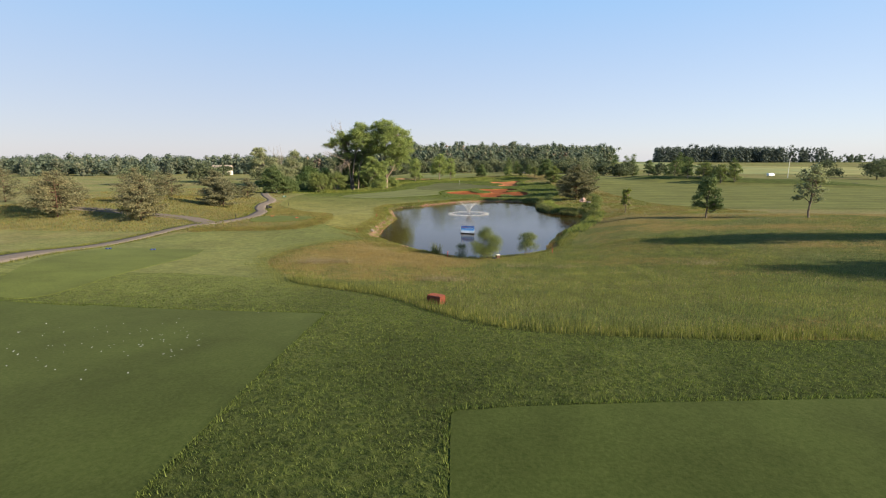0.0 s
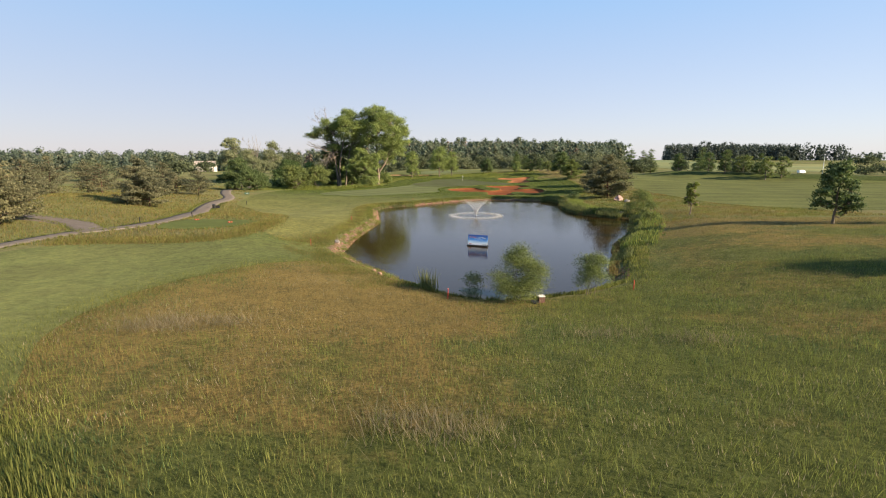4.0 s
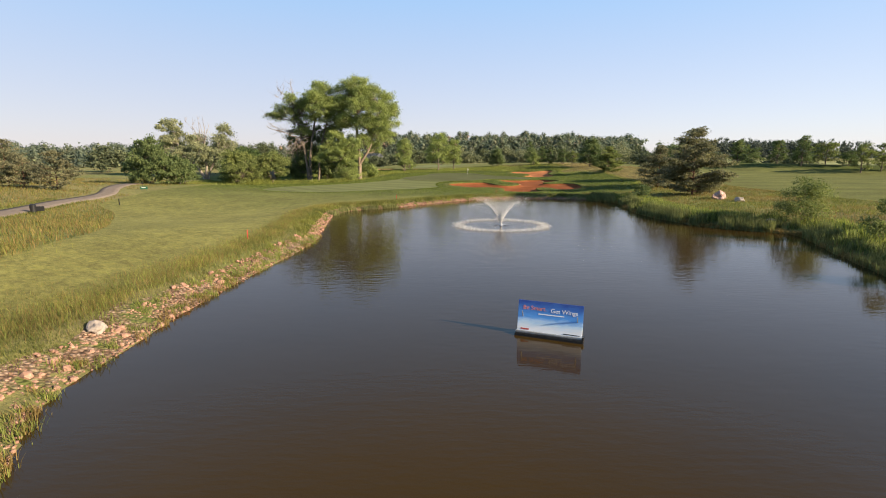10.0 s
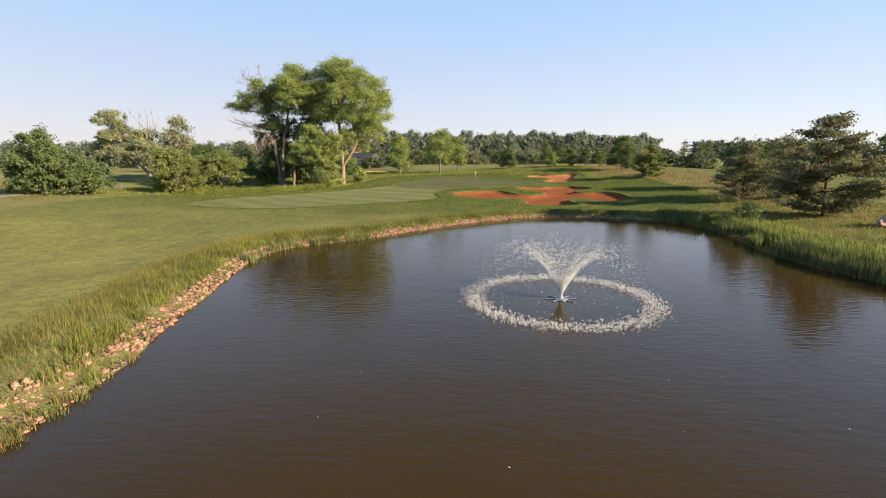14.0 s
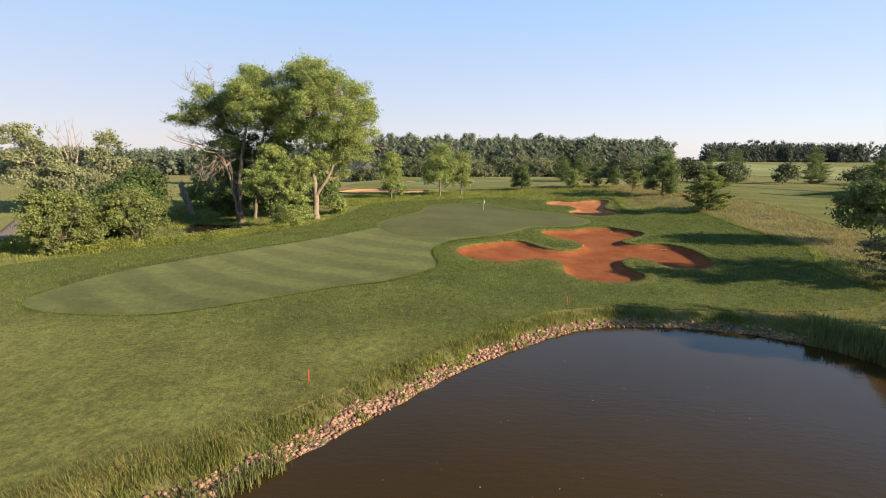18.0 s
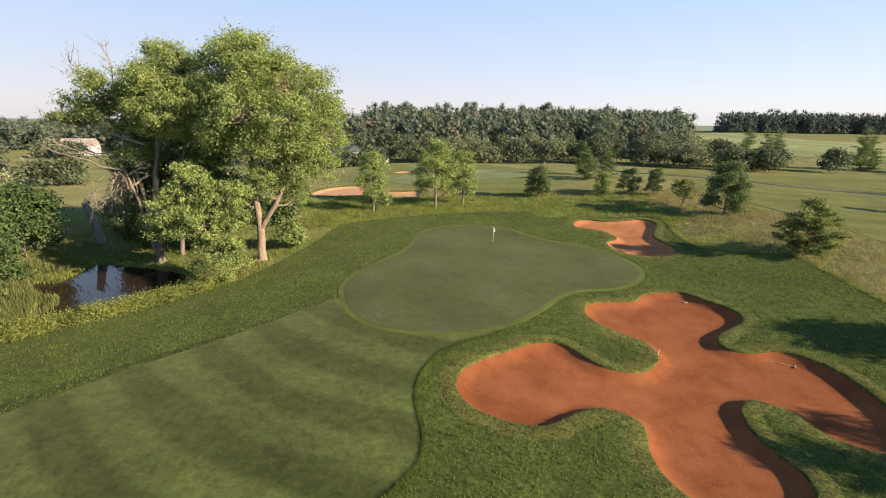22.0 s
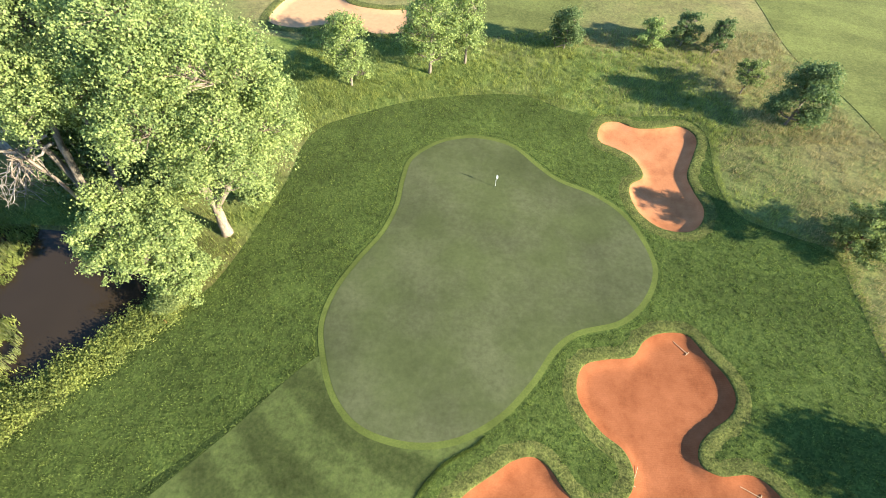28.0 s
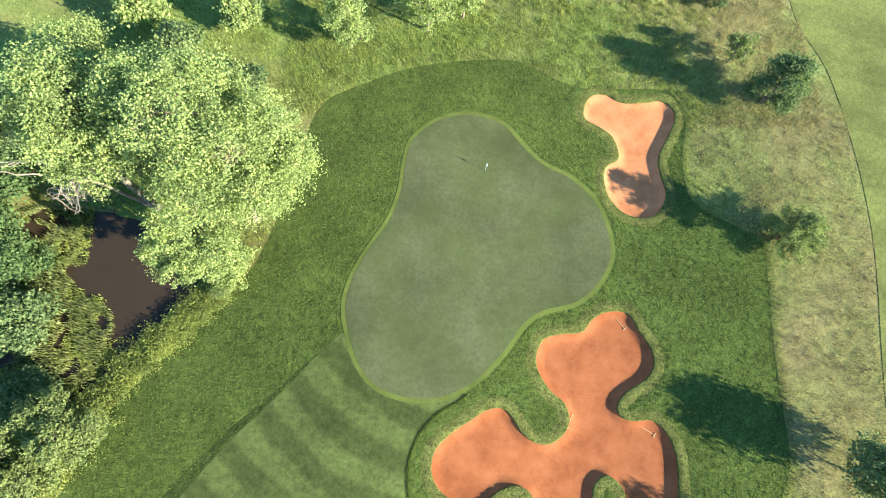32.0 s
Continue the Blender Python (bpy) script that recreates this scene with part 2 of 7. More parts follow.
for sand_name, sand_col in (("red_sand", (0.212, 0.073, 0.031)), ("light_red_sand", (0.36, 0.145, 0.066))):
    m, n, l, b = node_mat(sand_name, 0.95, 0.03)
    grain, blot = noise_node(n, l, 9.0, 6, 0.75), noise_node(n, l, 0.28, 6, 0.66)
    col = ramp(n, l, grain, [(0.3, tuple(v * 0.78 for v in sand_col)), (0.7, tuple(v * 1.15 for v in sand_col))])
    col = mix(n, l, 1.0, col, ramp(n, l, blot, [(0.36, (0.8, 0.76, 0.74)), (0.5, (1.0, 1.0, 1.0)), (0.64, (1.16, 1.2, 1.24))]), "MULTIPLY")
    l.new(col, b.inputs["Base Color"])
    # furrows left by the rake, in bent rows
    tc, wv = n.new("ShaderNodeTexCoord"), n.new("ShaderNodeTexWave")
    wv.wave_type, wv.inputs["Scale"].default_value, wv.inputs["Distortion"].default_value, wv.inputs["Detail Scale"].default_value = "RINGS", 1.6, 9.0, 0.25
    l.new(tc.outputs["Object"], wv.inputs[0])
    bump(n, l, b, mix(n, l, 0.75, wv.outputs[0], grain), 0.8, 0.02)
    SAND_DEFS[sand_name] = m
SAND, LIGHT_SAND = SAND_DEFS["red_sand"], SAND_DEFS["light_red_sand"]
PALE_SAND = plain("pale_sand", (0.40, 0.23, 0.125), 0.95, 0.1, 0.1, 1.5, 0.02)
FAR_ASPHALT = plain("dark_asphalt", (0.085, 0.08, 0.08), 0.95, 0.03, 0.15, 2.0, 0.01)
ASPHALT = plain("path_asphalt", (0.19, 0.155, 0.13), 0.95, 0.03, 0.22, 2.0, 0.01)
STONE = plain("bank_stone", (0.26, 0.152, 0.108), 0.9, 0.2, 0.45, 1.3, 0.04)
n, l, b = STONE.node_tree.nodes, STONE.node_tree.links, STONE.node_tree.nodes["Principled BSDF"]
col = mix(n, l, 1.0, b.inputs["Base Color"].links[0].from_socket, ramp(n, l, n.new("ShaderNodeNewGeometry").outputs["Random Per Island"], [(0.0, (0.5, 0.47, 0.46)), (0.5, (1.0, 0.95, 0.95)), (1.0, (1.3, 1.3, 1.32))]), "MULTIPLY")
l.new(col, b.inputs["Base Color"])
SOIL, n, l, b = node_mat("bank_gravel", 0.95, 0.05)
pebble = n.new("ShaderNodeTexVoronoi")
pebble.inputs["Scale"].default_value = 7.0
l.new(n.new("ShaderNodeTexCoord").outputs["Object"], pebble.inputs[0])
tone = n.new("ShaderNodeSeparateColor")
l.new(pebble.outputs["Color"], tone.inputs[0])
col = mix(n, l, 1.0, ramp(n, l, tone.outputs[0], [(0.1, (0.13, 0.085, 0.06)), (0.5, (0.23, 0.15, 0.105)), (0.9, (0.34, 0.245, 0.18))]), ramp(n, l, pebble.outputs["Distance"], [(0.35, (1, 1, 1)), (0.75, (0.45, 0.42, 0.4))]), "MULTIPLY")
col = mix(n, l, ramp(n, l, noise_node(n, l, 0.8, 4), [(0.5, (0, 0, 0)), (0.62, (1, 1, 1))]), col, (0.10, 0.115, 0.035))
l.new(col, b.inputs["Base Color"])
bump(n, l, b, pebble.outputs["Distance"], 1.0, -0.08)
BOULDER = plain("pale_boulder", (0.29, 0.245, 0.215), 0.85, 0.25, 0.3, 1.5, 0.05)
LEAF = leaf_mat("broad_leaves", (0.132, 0.17, 0.068), (0.42, 0.475, 0.178), 0.48)
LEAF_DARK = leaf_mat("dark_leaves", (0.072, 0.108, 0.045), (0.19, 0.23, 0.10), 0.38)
# greyer than the near leaves: distance haze is put into this colour
HAZED_LEAF = leaf_mat("hazed_hedgerow_leaves", (0.065, 0.082, 0.052), (0.165, 0.185, 0.11), 0.3)
HERB = leaf_mat("dark_herb_leaves", (0.05, 0.085, 0.032), (0.13, 0.175, 0.07), 0.35)
LEAF_PALE = leaf_mat("pale_willow_leaves", (0.165, 0.18, 0.11), (0.36, 0.37, 0.23), 0.4)
LEAF_OLIVE = leaf_mat("olive_shrub_leaves", (0.115, 0.142, 0.05), (0.27, 0.30, 0.115), 0.42)
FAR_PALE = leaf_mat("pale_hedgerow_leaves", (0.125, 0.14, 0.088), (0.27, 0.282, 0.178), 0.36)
NEEDLE = leaf_mat("pine_needles", (0.10, 0.098, 0.06), (0.25, 0.236, 0.15), 0.36)
BROWN_NEEDLE = leaf_mat("brownish_pine_needles", (0.115, 0.11, 0.062), (0.26, 0.238, 0.142), 0.3)
# blue-grey cast of forest and far wood: aerial haze painted into the leaf colours
HAZED_FOREST_LEAF = leaf_mat("hazed_forest_leaves", (0.092, 0.112, 0.096), (0.185, 0.205, 0.168), 0.42, wide=((0.4, (0.85, 0.95, 0.95)), (0.52, (1.0, 1.05, 0.95)), (0.6, (1.2, 1.08, 1.02)), (0.68, (1.05, 1.15, 0.9))))
HAZED_WOOD_LEAF = leaf_mat("hazed_wood_leaves", (0.075, 0.096, 0.096), (0.135, 0.158, 0.148), 0.4)
DEAD_NEEDLE = leaf_mat("dead_spruce_needles", (0.16, 0.12, 0.098), (0.27, 0.205, 0.17), 0.35)
BLADE = leaf_mat("grass_blades", (0.093, 0.108, 0.029), (0.255, 0.25, 0.078), 0.42)
WEED = leaf_mat("weed_leaves", (0.13, 0.155, 0.04), (0.315, 0.335, 0.1), 0.44)
SHORT = leaf_mat("short_grass_blades", (0.05, 0.076, 0.018), (0.226, 0.264, 0.075), 0.46)
STRAW = leaf_mat("straw_blades", (0.165, 0.116, 0.045), (0.31, 0.224, 0.095), 0.36)
PLUME = leaf_mat("pale_seed_heads", (0.21, 0.165, 0.11), (0.36, 0.295, 0.205), 0.42)
REED = leaf_mat("reed_blades", (0.1, 0.115, 0.046), (0.245, 0.25, 0.112), 0.4)
PALE_STRAW = leaf_mat("bleached_straw_blades", (0.2, 0.158, 0.08), (0.38, 0.31, 0.17), 0.35)
BARK = bark_mat("grey_bark", (0.22, 0.18, 0.14), (0.08, 0.065, 0.05))
PALE_BARK = bark_mat("pale_bark", (0.30, 0.235, 0.18), (0.14, 0.105, 0.08))
GREY_BARK = bark_mat("bare_grey_wood", (0.36, 0.31, 0.26), (0.17, 0.14, 0.12))
PINE_BARK = bark_mat("pine_bark", (0.16, 0.09, 0.06), (0.06, 0.04, 0.03))
WHITE = plain("white_paint", (0.8, 0.8, 0.78), 0.5, 0.4, 0.05)
RED = plain("red_paint", (0.42, 0.06, 0.04), 0.5, 0.4, 0.1)
ORANGE = plain("orange_plastic", (0.34, 0.09, 0.04), 0.45, 0.4, 0.1)
BLUE = plain("blue_plastic", (0.02, 0.04, 0.13), 0.45, 0.4, 0.1)
RED_WOOD = plain("red_stained_wood", (0.20, 0.058, 0.034), 0.7, 0.25, 0.3, 6.0, 0.01)
BLACK = plain("black_plastic", (0.015, 0.015, 0.016), 0.45, 0.4, 0.1)
GREY = plain("grey_metal", (0.35, 0.36, 0.37), 0.4, 0.5, 0.1, metal=0.6)
WOOD = plain("pale_wood", (0.45, 0.32, 0.2), 0.7, 0.25, 0.2, 8.0, 0.004)
DARK_GREEN = plain("dark_green_plastic", (0.02, 0.09, 0.05), 0.5, 0.4, 0.1)
ROOF_GREY = plain("slate_roof", (0.10, 0.11, 0.13), 0.7, 0.3, 0.15, 4.0, 0.02)
PLASTER = plain("white_plaster", (0.72, 0.68, 0.62), 0.85, 0.2, 0.06, 1.0)


def water_mat(name, deep, wave, strength, stirred=None):
    m, n, l, b = node_mat(name, 0.03, 0.27)
    b.inputs["IOR"].default_value = 1.33
    c = noise_node(n, l, 0.06, 3)
    l.new(ramp(n, l, c, [(0.3, tuple(v * 0.8 for v in deep)), (0.7, deep)]), b.inputs["Base Color"])
    w1 = noise_node(n, l, wave, 3, 0.55, (0.55, 1.6, 1))
    w2 = noise_node(n, l, wave * 0.22, 2, 0.5, (0.8, 1.3, 1))
    bump(n, l, b, mix(n, l, 0.45, w1, w2), strength, 0.06)
    if stirred:
        # ripples run out from the fountain and die down towards the shore
        tc, di, mr = n.new("ShaderNodeTexCoord"), n.new("ShaderNodeVectorMath"), n.new("ShaderNodeMapRange")
        di.operation, di.inputs[1].default_value = "DISTANCE", stirred
        l.new(tc.outputs["Object"], di.inputs[0])
        l.new(di.outputs["Value"], mr.inputs[0])
        for k, v in enumerate((6.0, 34.0, strength, strength * 0.4)):
            mr.inputs[k + 1].default_value = v
        l.new(mr.outputs[0], n["Bump"].inputs["Strength"])
    return m


WATER = water_mat("pond_water", (0.041, 0.0245, 0.0062), 2.2, 0.6, (6.4, 119.6, 0))
MARSH_WATER = water_mat("marsh_water", (0.03, 0.021, 0.014), 1.5, 0.1)

# ---- plan: outlines on the ground, in metres ----


def closed(pts, step=0.6):
    """A smooth closed outline through the points, resampled at even steps."""
    p = np.array(pts, float)
    out = []
    n = len(p)
    for i in range(n):
        a, b, c, d = p[i - 1], p[i], p[(i + 1) % n], p[(i + 2) % n]
        k = max(2, int(np.linalg.norm(c - b) / step))
        for t in np.arange(k) / k:
            out.append(0.5 * (2 * b + (c - a) * t + (2 * a - 5 * b + 4 * c - d) * t * t + (3 * b - a - 3 * c + d) * t ** 3))
    return np.array(out)


def open_line(pts, step=1.0):
    p = np.array(pts, float)
    p = np.vstack([2 * p[0] - p[1], p, 2 * p[-1] - p[-2]])
    out = []
    for i in range(1, len(p) - 2):
        a, b, c, d = p[i - 1], p[i], p[i + 1], p[i + 2]
        k = max(2, int(np.linalg.norm(c - b) / step))
        for t in np.arange(k) / k:
            out.append(0.5 * (2 * b + (c - a) * t + (2 * a - 5 * b + 4 * c - d) * t * t + (3 * b - a - 3 * c + d) * t ** 3))
    return np.array(out + [p[-2]])


def inside(x, y, poly):
    x, y = np.asarray(x, float), np.asarray(y, float)
    res = np.zeros(x.shape, bool)
    lo, hi = poly.min(0), poly.max(0)
    box = (x >= lo[0]) & (x <= hi[0]) & (y >= lo[1]) & (y <= hi[1])
    xs, ys = x[box], y[box]
    r = np.zeros(xs.shape, bool)
    for (x0, y0), (x1, y1) in zip(poly, np.roll(poly, -1, 0)):
        if y0 != y1:
            r ^= ((y0 > ys) != (y1 > ys)) & (xs < (x1 - x0) * (ys - y0) / (y1 - y0) + x0)
    res[box] = r
    return res


def depth_in(x, y, poly, reach=12.0):
    """Signed distance to an outline: positive inside, cut off at -reach outside."""
    x, y = np.asarray(x, float), np.asarray(y, float)
    d = np.full(x.shape, reach)
    lo, hi = poly.min(0) - reach, poly.max(0) + reach
    box = (x >= lo[0]) & (x <= hi[0]) & (y >= lo[1]) & (y <= hi[1])
    xs, ys, ds = x[box], y[box], d[box]
    for (x0, y0), (x1, y1) in zip(poly, np.roll(poly, -1, 0)):
        vx, vy = x1 - x0, y1 - y0
        t = np.clip(((xs - x0) * vx + (ys - y0) * vy) / (vx * vx + vy * vy + 1e-12), 0, 1)
        ds = np.minimum(ds, np.hypot(xs - x0 - t * vx, ys - y0 - t * vy))
    d[box] = ds
    return np.where(inside(x, y, poly), d, -d)


def smooth(a, b, v):
    t = np.clip((v - a) / (b - a), 0, 1)
    return t * t * (3 - 2 * t)


def outward(poly, d):
    """The outline moved outwards by d metres."""
    t = np.roll(poly, -1, 0) - np.roll(poly, 1, 0)
    n = np.stack([t[:, 1], -t[:, 0]], 1) / (np.linalg.norm(t, axis=1)[:, None] + 1e-9)
    area = np.sum(poly[:, 0] * np.roll(poly[:, 1], -1) - poly[:, 1] * np.roll(poly[:, 0], -1))
    return poly + n * np.reshape(d if area > 0 else -np.asarray(d, float), (-1, 1))


POND = closed([(-11.2, 81), (-9.3, 77.4), (-6.8, 73.5), (-4.8, 70.5), (-3.4, 68.2), (-0.8, 65.4), (1.5, 63), (4.5, 62), (7.9, 63), (11.5, 64.8),
               (15, 68.5), (17, 74.5), (19, 79), (21, 85), (24.6, 91.7), (27, 96.2), (29.5, 103), (32.3, 109.5), (33.3, 113.5), (31, 115.5), (28, 119),
               (26.3, 125), (26, 132), (27.2, 138.5), (28.6, 146), (27.3, 151.5), (24, 154.8), (20, 156.4), (15, 157.1), (10.3, 156.2), (5.2, 152.7),
               (0.6, 148.5), (-3.1, 144), (-8.4, 138), (-12.5, 134.5), (-13.8, 129.5), (-13, 123), (-12, 116), (-11, 110), (-10.9, 105), (-11.3, 98),
               (-11.6, 91), (-11.4, 85)], 0.8)
MARSH = closed([(-40.5, 189.5), (-37.3, 194.0), (-34.2, 197.5), (-31.5, 201.0), (-31.0, 206.0), (-34.5, 208.5), (-42.5, 211), (-50, 212), (-58, 211), (-62, 204), (-58, 195), (-52, 187.5), (-46, 185.5)], 0.8)
GREEN_LINE = closed([(5.8, 228.8), (10.1, 227.4), (13.5, 223.6), (16, 221.3), (20.1, 219.2), (23.3, 216), (25, 211.3), (25.1, 207.5), (23.2, 203.8), (20, 201),
                     (15.3, 199.5), (12.6, 197.5), (9.9, 193.8), (6.7, 190.5), (2.8, 188.3), (-1.4, 187.8), (-5.7, 189), (-8.4, 191.7), (-10, 195.5), (-10.8, 199.2),
                     (-10.1, 203.1), (-8.2, 207.1), (-5.8, 211.3), (-4.5, 215.7), (-4.1, 220.2), (-3.3, 224), (-0.5, 227), (2.4, 228.4)])
FAIRWAY_LINE = closed([(-10.9, 195.5), (-17.7, 188), (-23.3, 182), (-28.5, 175), (-32, 168.5), (-33.5, 162), (-33, 157.2), (-29.1, 155.3), (-22, 155.6), (-17.4, 158.3),
                       (-10.2, 163.8), (-5.5, 166.4), (-1.9, 170.5), (-0.9, 173.5), (-1.7, 178.7), (-0.9, 182.8), (1.5, 186), (5.3, 189), (2, 194), (-5, 197)])
BUNKER_LINE = closed([(1.3, 180), (1.8, 182), (3.7, 183.9), (6.1, 185.5), (7.8, 186.6), (9.6, 187), (11, 186.1), (12.3, 184.2), (14.2, 183), (16.2, 183.1),
                      (17.8, 184.4), (18.4, 186), (17.8, 187.9), (16, 189.4), (14.5, 191.8), (14.4, 193.9), (15.5, 195.8), (17.8, 196.5), (20.5, 196.9), (22.1, 198.7),
                      (24.1, 199.7), (26.7, 199.6), (28, 197.4), (29.3, 195.2), (29.6, 193.1), (28.5, 191.3), (26.2, 189.8), (24.8, 188.5), (24.5, 186.9), (26, 186),
                      (28.8, 186.1), (30.5, 184.6), (31.3, 182.3), (31.3, 179), (31, 176.6), (29.4, 174.2), (27.6, 174.1), (26, 175.1), (25.1, 176.6), (24.6, 178.4),
                      (22.8, 179.7), (21.4, 178.8), (20.9, 177.4), (20.8, 176), (21, 174.3), (21.4, 172.5), (20.9, 170.8), (19.8, 169.7), (18.2, 169), (16.6, 168.8),
                      (15.2, 169.2), (14, 170.2), (13.2, 172.2), (13.2, 174.2), (13.7, 176.1), (13.5, 177.2), (12.5, 178), (11, 178.2), (9.4, 177.5), (8.1, 176.6),
                      (6.7, 175.9), (4.8, 176.1), (2.9, 177), (1.7, 178.4)], 0.4)
BACK_BUNKER_LINE = closed([(22.5, 230.6), (23.6, 232.9), (25.8, 233.3), (28.3, 232), (31.7, 232), (34.2, 232.3), (35.8, 230.9), (35.9, 229), (34.6, 226.2), (33.1, 223),
                           (33.2, 220.3), (33.7, 217.1), (32.4, 214.5), (30.4, 213.5), (27.6, 214.2), (25.6, 216.6), (25, 219.6), (25.6, 221.5), (27.4, 222.9),
                           (26.7, 226.1), (24.7, 227.9), (22.8, 229)], 0.4)
FAR_BUNKER_LINE = closed([(-31, 258.5), (-30, 266), (-26.3, 271), (-21.4, 271.5), (-17.8, 266), (-11.6, 264), (-6.5, 263.5), (-5.8, 257), (-11.5, 255.5), (-16.3, 258), (-20.8, 258), (-26, 256.5)])
SMALL_BUNKER_LINE = closed([(-16.2, 297), (-13.7, 301), (-10.6, 300), (-10.4, 296), (-13.4, 294)])
FAR_GREEN_LINE = closed([(-16.6, 283.2), (-12.6, 289.5), (-3.2, 297.1), (1.1, 304), (10.4, 307), (18.6, 299.7), (22.8, 290), (22.6, 282.3), (17.7, 279), (10, 277.8),
                         (4.9, 273.4), (-6.1, 272.3), (-12.6, 275.8)])
MOWN_LINE = closed([(-41.4, 176.1), (-38.5, 185), (-31.5, 193.6), (-25.5, 202), (-23.2, 206), (-19.6, 218.5), (-18.6, 226.3), (-16.8, 230.2), (-14, 232.2), (-11.4, 233.5), (-6.6, 235.9), (-1.3, 237.5), (6.5, 238.7), (12.7, 238.6),
                    (18, 235.8), (22.5, 234.3), (28, 234.3), (35, 234), (37.5, 230), (36.5, 222), (37.5, 216), (42.6, 212.4), (45.8, 210.2), (45.9, 204.4), (45.3, 195.4),
                    (45.2, 186.4), (45.0, 181.8), (43, 177.3), (40.2, 172.5), (39, 167.5), (38.2, 162.2), (35, 159.2), (30, 158.6), (26, 158.7), (20, 158.9), (14, 159.6), (8.5, 158.2), (2.5, 153), (-3, 147.2), (-9.5, 140.3),
                    (-15.5, 135), (-17.0, 126), (-15.4, 115), (-14.2, 105), (-14.6, 92), (-15.5, 83), (-20.5, 83.6), (-21.3, 90), (-22.4, 98), (-26.3, 106), (-32.5, 115.5), (-38, 124), (-44, 130.5), (-46, 142), (-46.5, 152), (-46, 166)], 1.0)
TALL_LINE = closed([(-12.6, 38.9), (-8, 35.5), (-4.1, 32.8), (-1.6, 29.4), (0.5, 26.9), (2.6, 25), (5.1, 23.8), (9, 23.1), (14.4, 22.6), (24, 22.5), (60, 21), (95, 22), (110, 60),
                    (75, 88), (46, 96), (33, 101), (29, 97), (21, 79), (16.5, 66.5), (8, 60.5), (2.5, 61), (-3, 65.5), (-7.5, 70.5), (-10.8, 72.8),
                    (-14, 70), (-18, 64.5), (-20, 58), (-18.5, 49.5)], 1.0)
TEE_A = closed([(-34, 26.5), (-22.5, 29.1), (-21.5, 29.2), (-8.0, 28.05), (-7.35, 27.95), (-7.05, 27.6), (-7.1, 26.8), (-7.9, 11.1), (-8.5, 2), (-30, 2)], 0.5)
TEE_B = closed([(0.25, 14.6), (0.3, 15.15), (0.45, 15.35), (1.1, 15.45), (4.3, 15.8), (16.3, 16.4), (30, 16.6), (30, 3), (0.0, 2), (0.15, 10)], 0.5)
TEE_C = closed([(-35, 39), (-38.8, 50), (-39.8, 57.0), (-39.3, 58.0), (-36, 58.6), (-30.5, 58.9), (-29.6, 58.4), (-28, 52), (-27, 40), (-26.5, 31), (-30, 31)], 0.8)
TEE_D = closed([(-35, 89), (-33.2, 92.3), (-24.2, 92.1), (-24.6, 88.6), (-28.6, 84.8), (-34, 85)], 0.8)
PATH = open_line([(-36.5, 20), (-38.5, 38), (-42.3, 52.1), (-44.9, 66), (-44.6, 76), (-42.2, 82.4), (-38, 86.5), (-36.6, 93.2), (-40.3, 107), (-44.9, 118), (-47.9, 128), (-48.9, 138), (-54, 148), (-60, 164), (-62, 185), (-75, 205)])
PATH_BRANCH = open_line([(-75, 96), (-62, 93.5), (-52, 91), (-46.5, 88.5), (-42.5, 85), (-40.5, 83.5)])
FAR_PATH = open_line([(52, 330), (53, 306), (56.8, 293), (67.7, 285.5), (81.1, 280), (95, 271), (130, 255), (200, 235)])
RIGHT_FAIRWAY = closed([(62, 120), (57, 150), (58, 185), (61, 212), (60.5, 236), (57, 248), (57, 262), (59.5, 275), (75, 279), (100, 264), (140, 246), (210, 225), (230, 180), (215, 130), (150, 105), (95, 104)], 2.0)
OUTER_FAIRWAY = closed([(63, 300), (72, 290), (100, 277), (150, 256), (215, 236), (250, 262), (200, 300), (130, 318), (80, 322)], 2.0)
MID_FAIRWAY = closed([(-24, 272), (-34, 282), (-30, 300), (-10, 312), (12, 316), (30, 304), (33, 285), (27, 270), (20, 258), (4, 255), (-4, 268)], 1.5)
LEFT_FAIRWAY = closed([(-12.7, 39.2), (-18.4, 49.5), (-20.0, 58), (-18.2, 64.5), (-14.2, 70.2), (-11.8, 73.6), (-13.6, 78), (-15.6, 84.2), (-20.3, 84.4), (-22.4, 80.6), (-24.2, 78), (-27, 76.6), (-33, 76.2), (-39, 75.5), (-42, 71.5), (-43, 66), (-41.2, 55), (-37.5, 42), (-35.5, 30), (-24.2, 41)], 1.0)
BUNKERS = ((BUNKER_LINE, 0.75), (BACK_BUNKER_LINE, 0.75), (FAR_BUNKER_LINE, 0.5), (SMALL_BUNKER_LINE, 0.4))

KNOLLS = ((48, 276, 36, 3.81), (60, -24, 60, 2.10), (0, 144, 36, -1.63), (12, 60, 16, -1.91), (-60, 216, 24, -1.32), (-72, 108, 16, 2.05), (-84, -24, 36, 1.81),
          (72, 60, 24, 1.38), (-12, 300, 24, 1.37), (-12, 12, 16, 0.70), (24, 216, 16, -1.40), (-24, 60, 16, -0.80), (60, 216, 16, 1.30), (-120, 300, 60, 0.66),
          (-36, 120, 16, -1.50))
KNOLLS += ((72, 120, 24, -0.78), (-72, 72, 16, -0.43), (120, 84, 36, 0.65), (120, 240, 36, 0.77), (-120, 96, 16, 0.57), (-120, 204, 16, -0.52), (0, 204, 16, 0.73),
           (-36, 204, 16, -1.01), (-48, 36, 16, 2.28), (-36, 96, 16, 0.99), (-60, 144, 16, 0.73), (12, 24, 16, 0.48), (-48, 72, 16, -0.86), (-36, 252, 16, 0.71),
           (-12, 264, 16, -0.55), (20, 171.5, 11, -1.25))


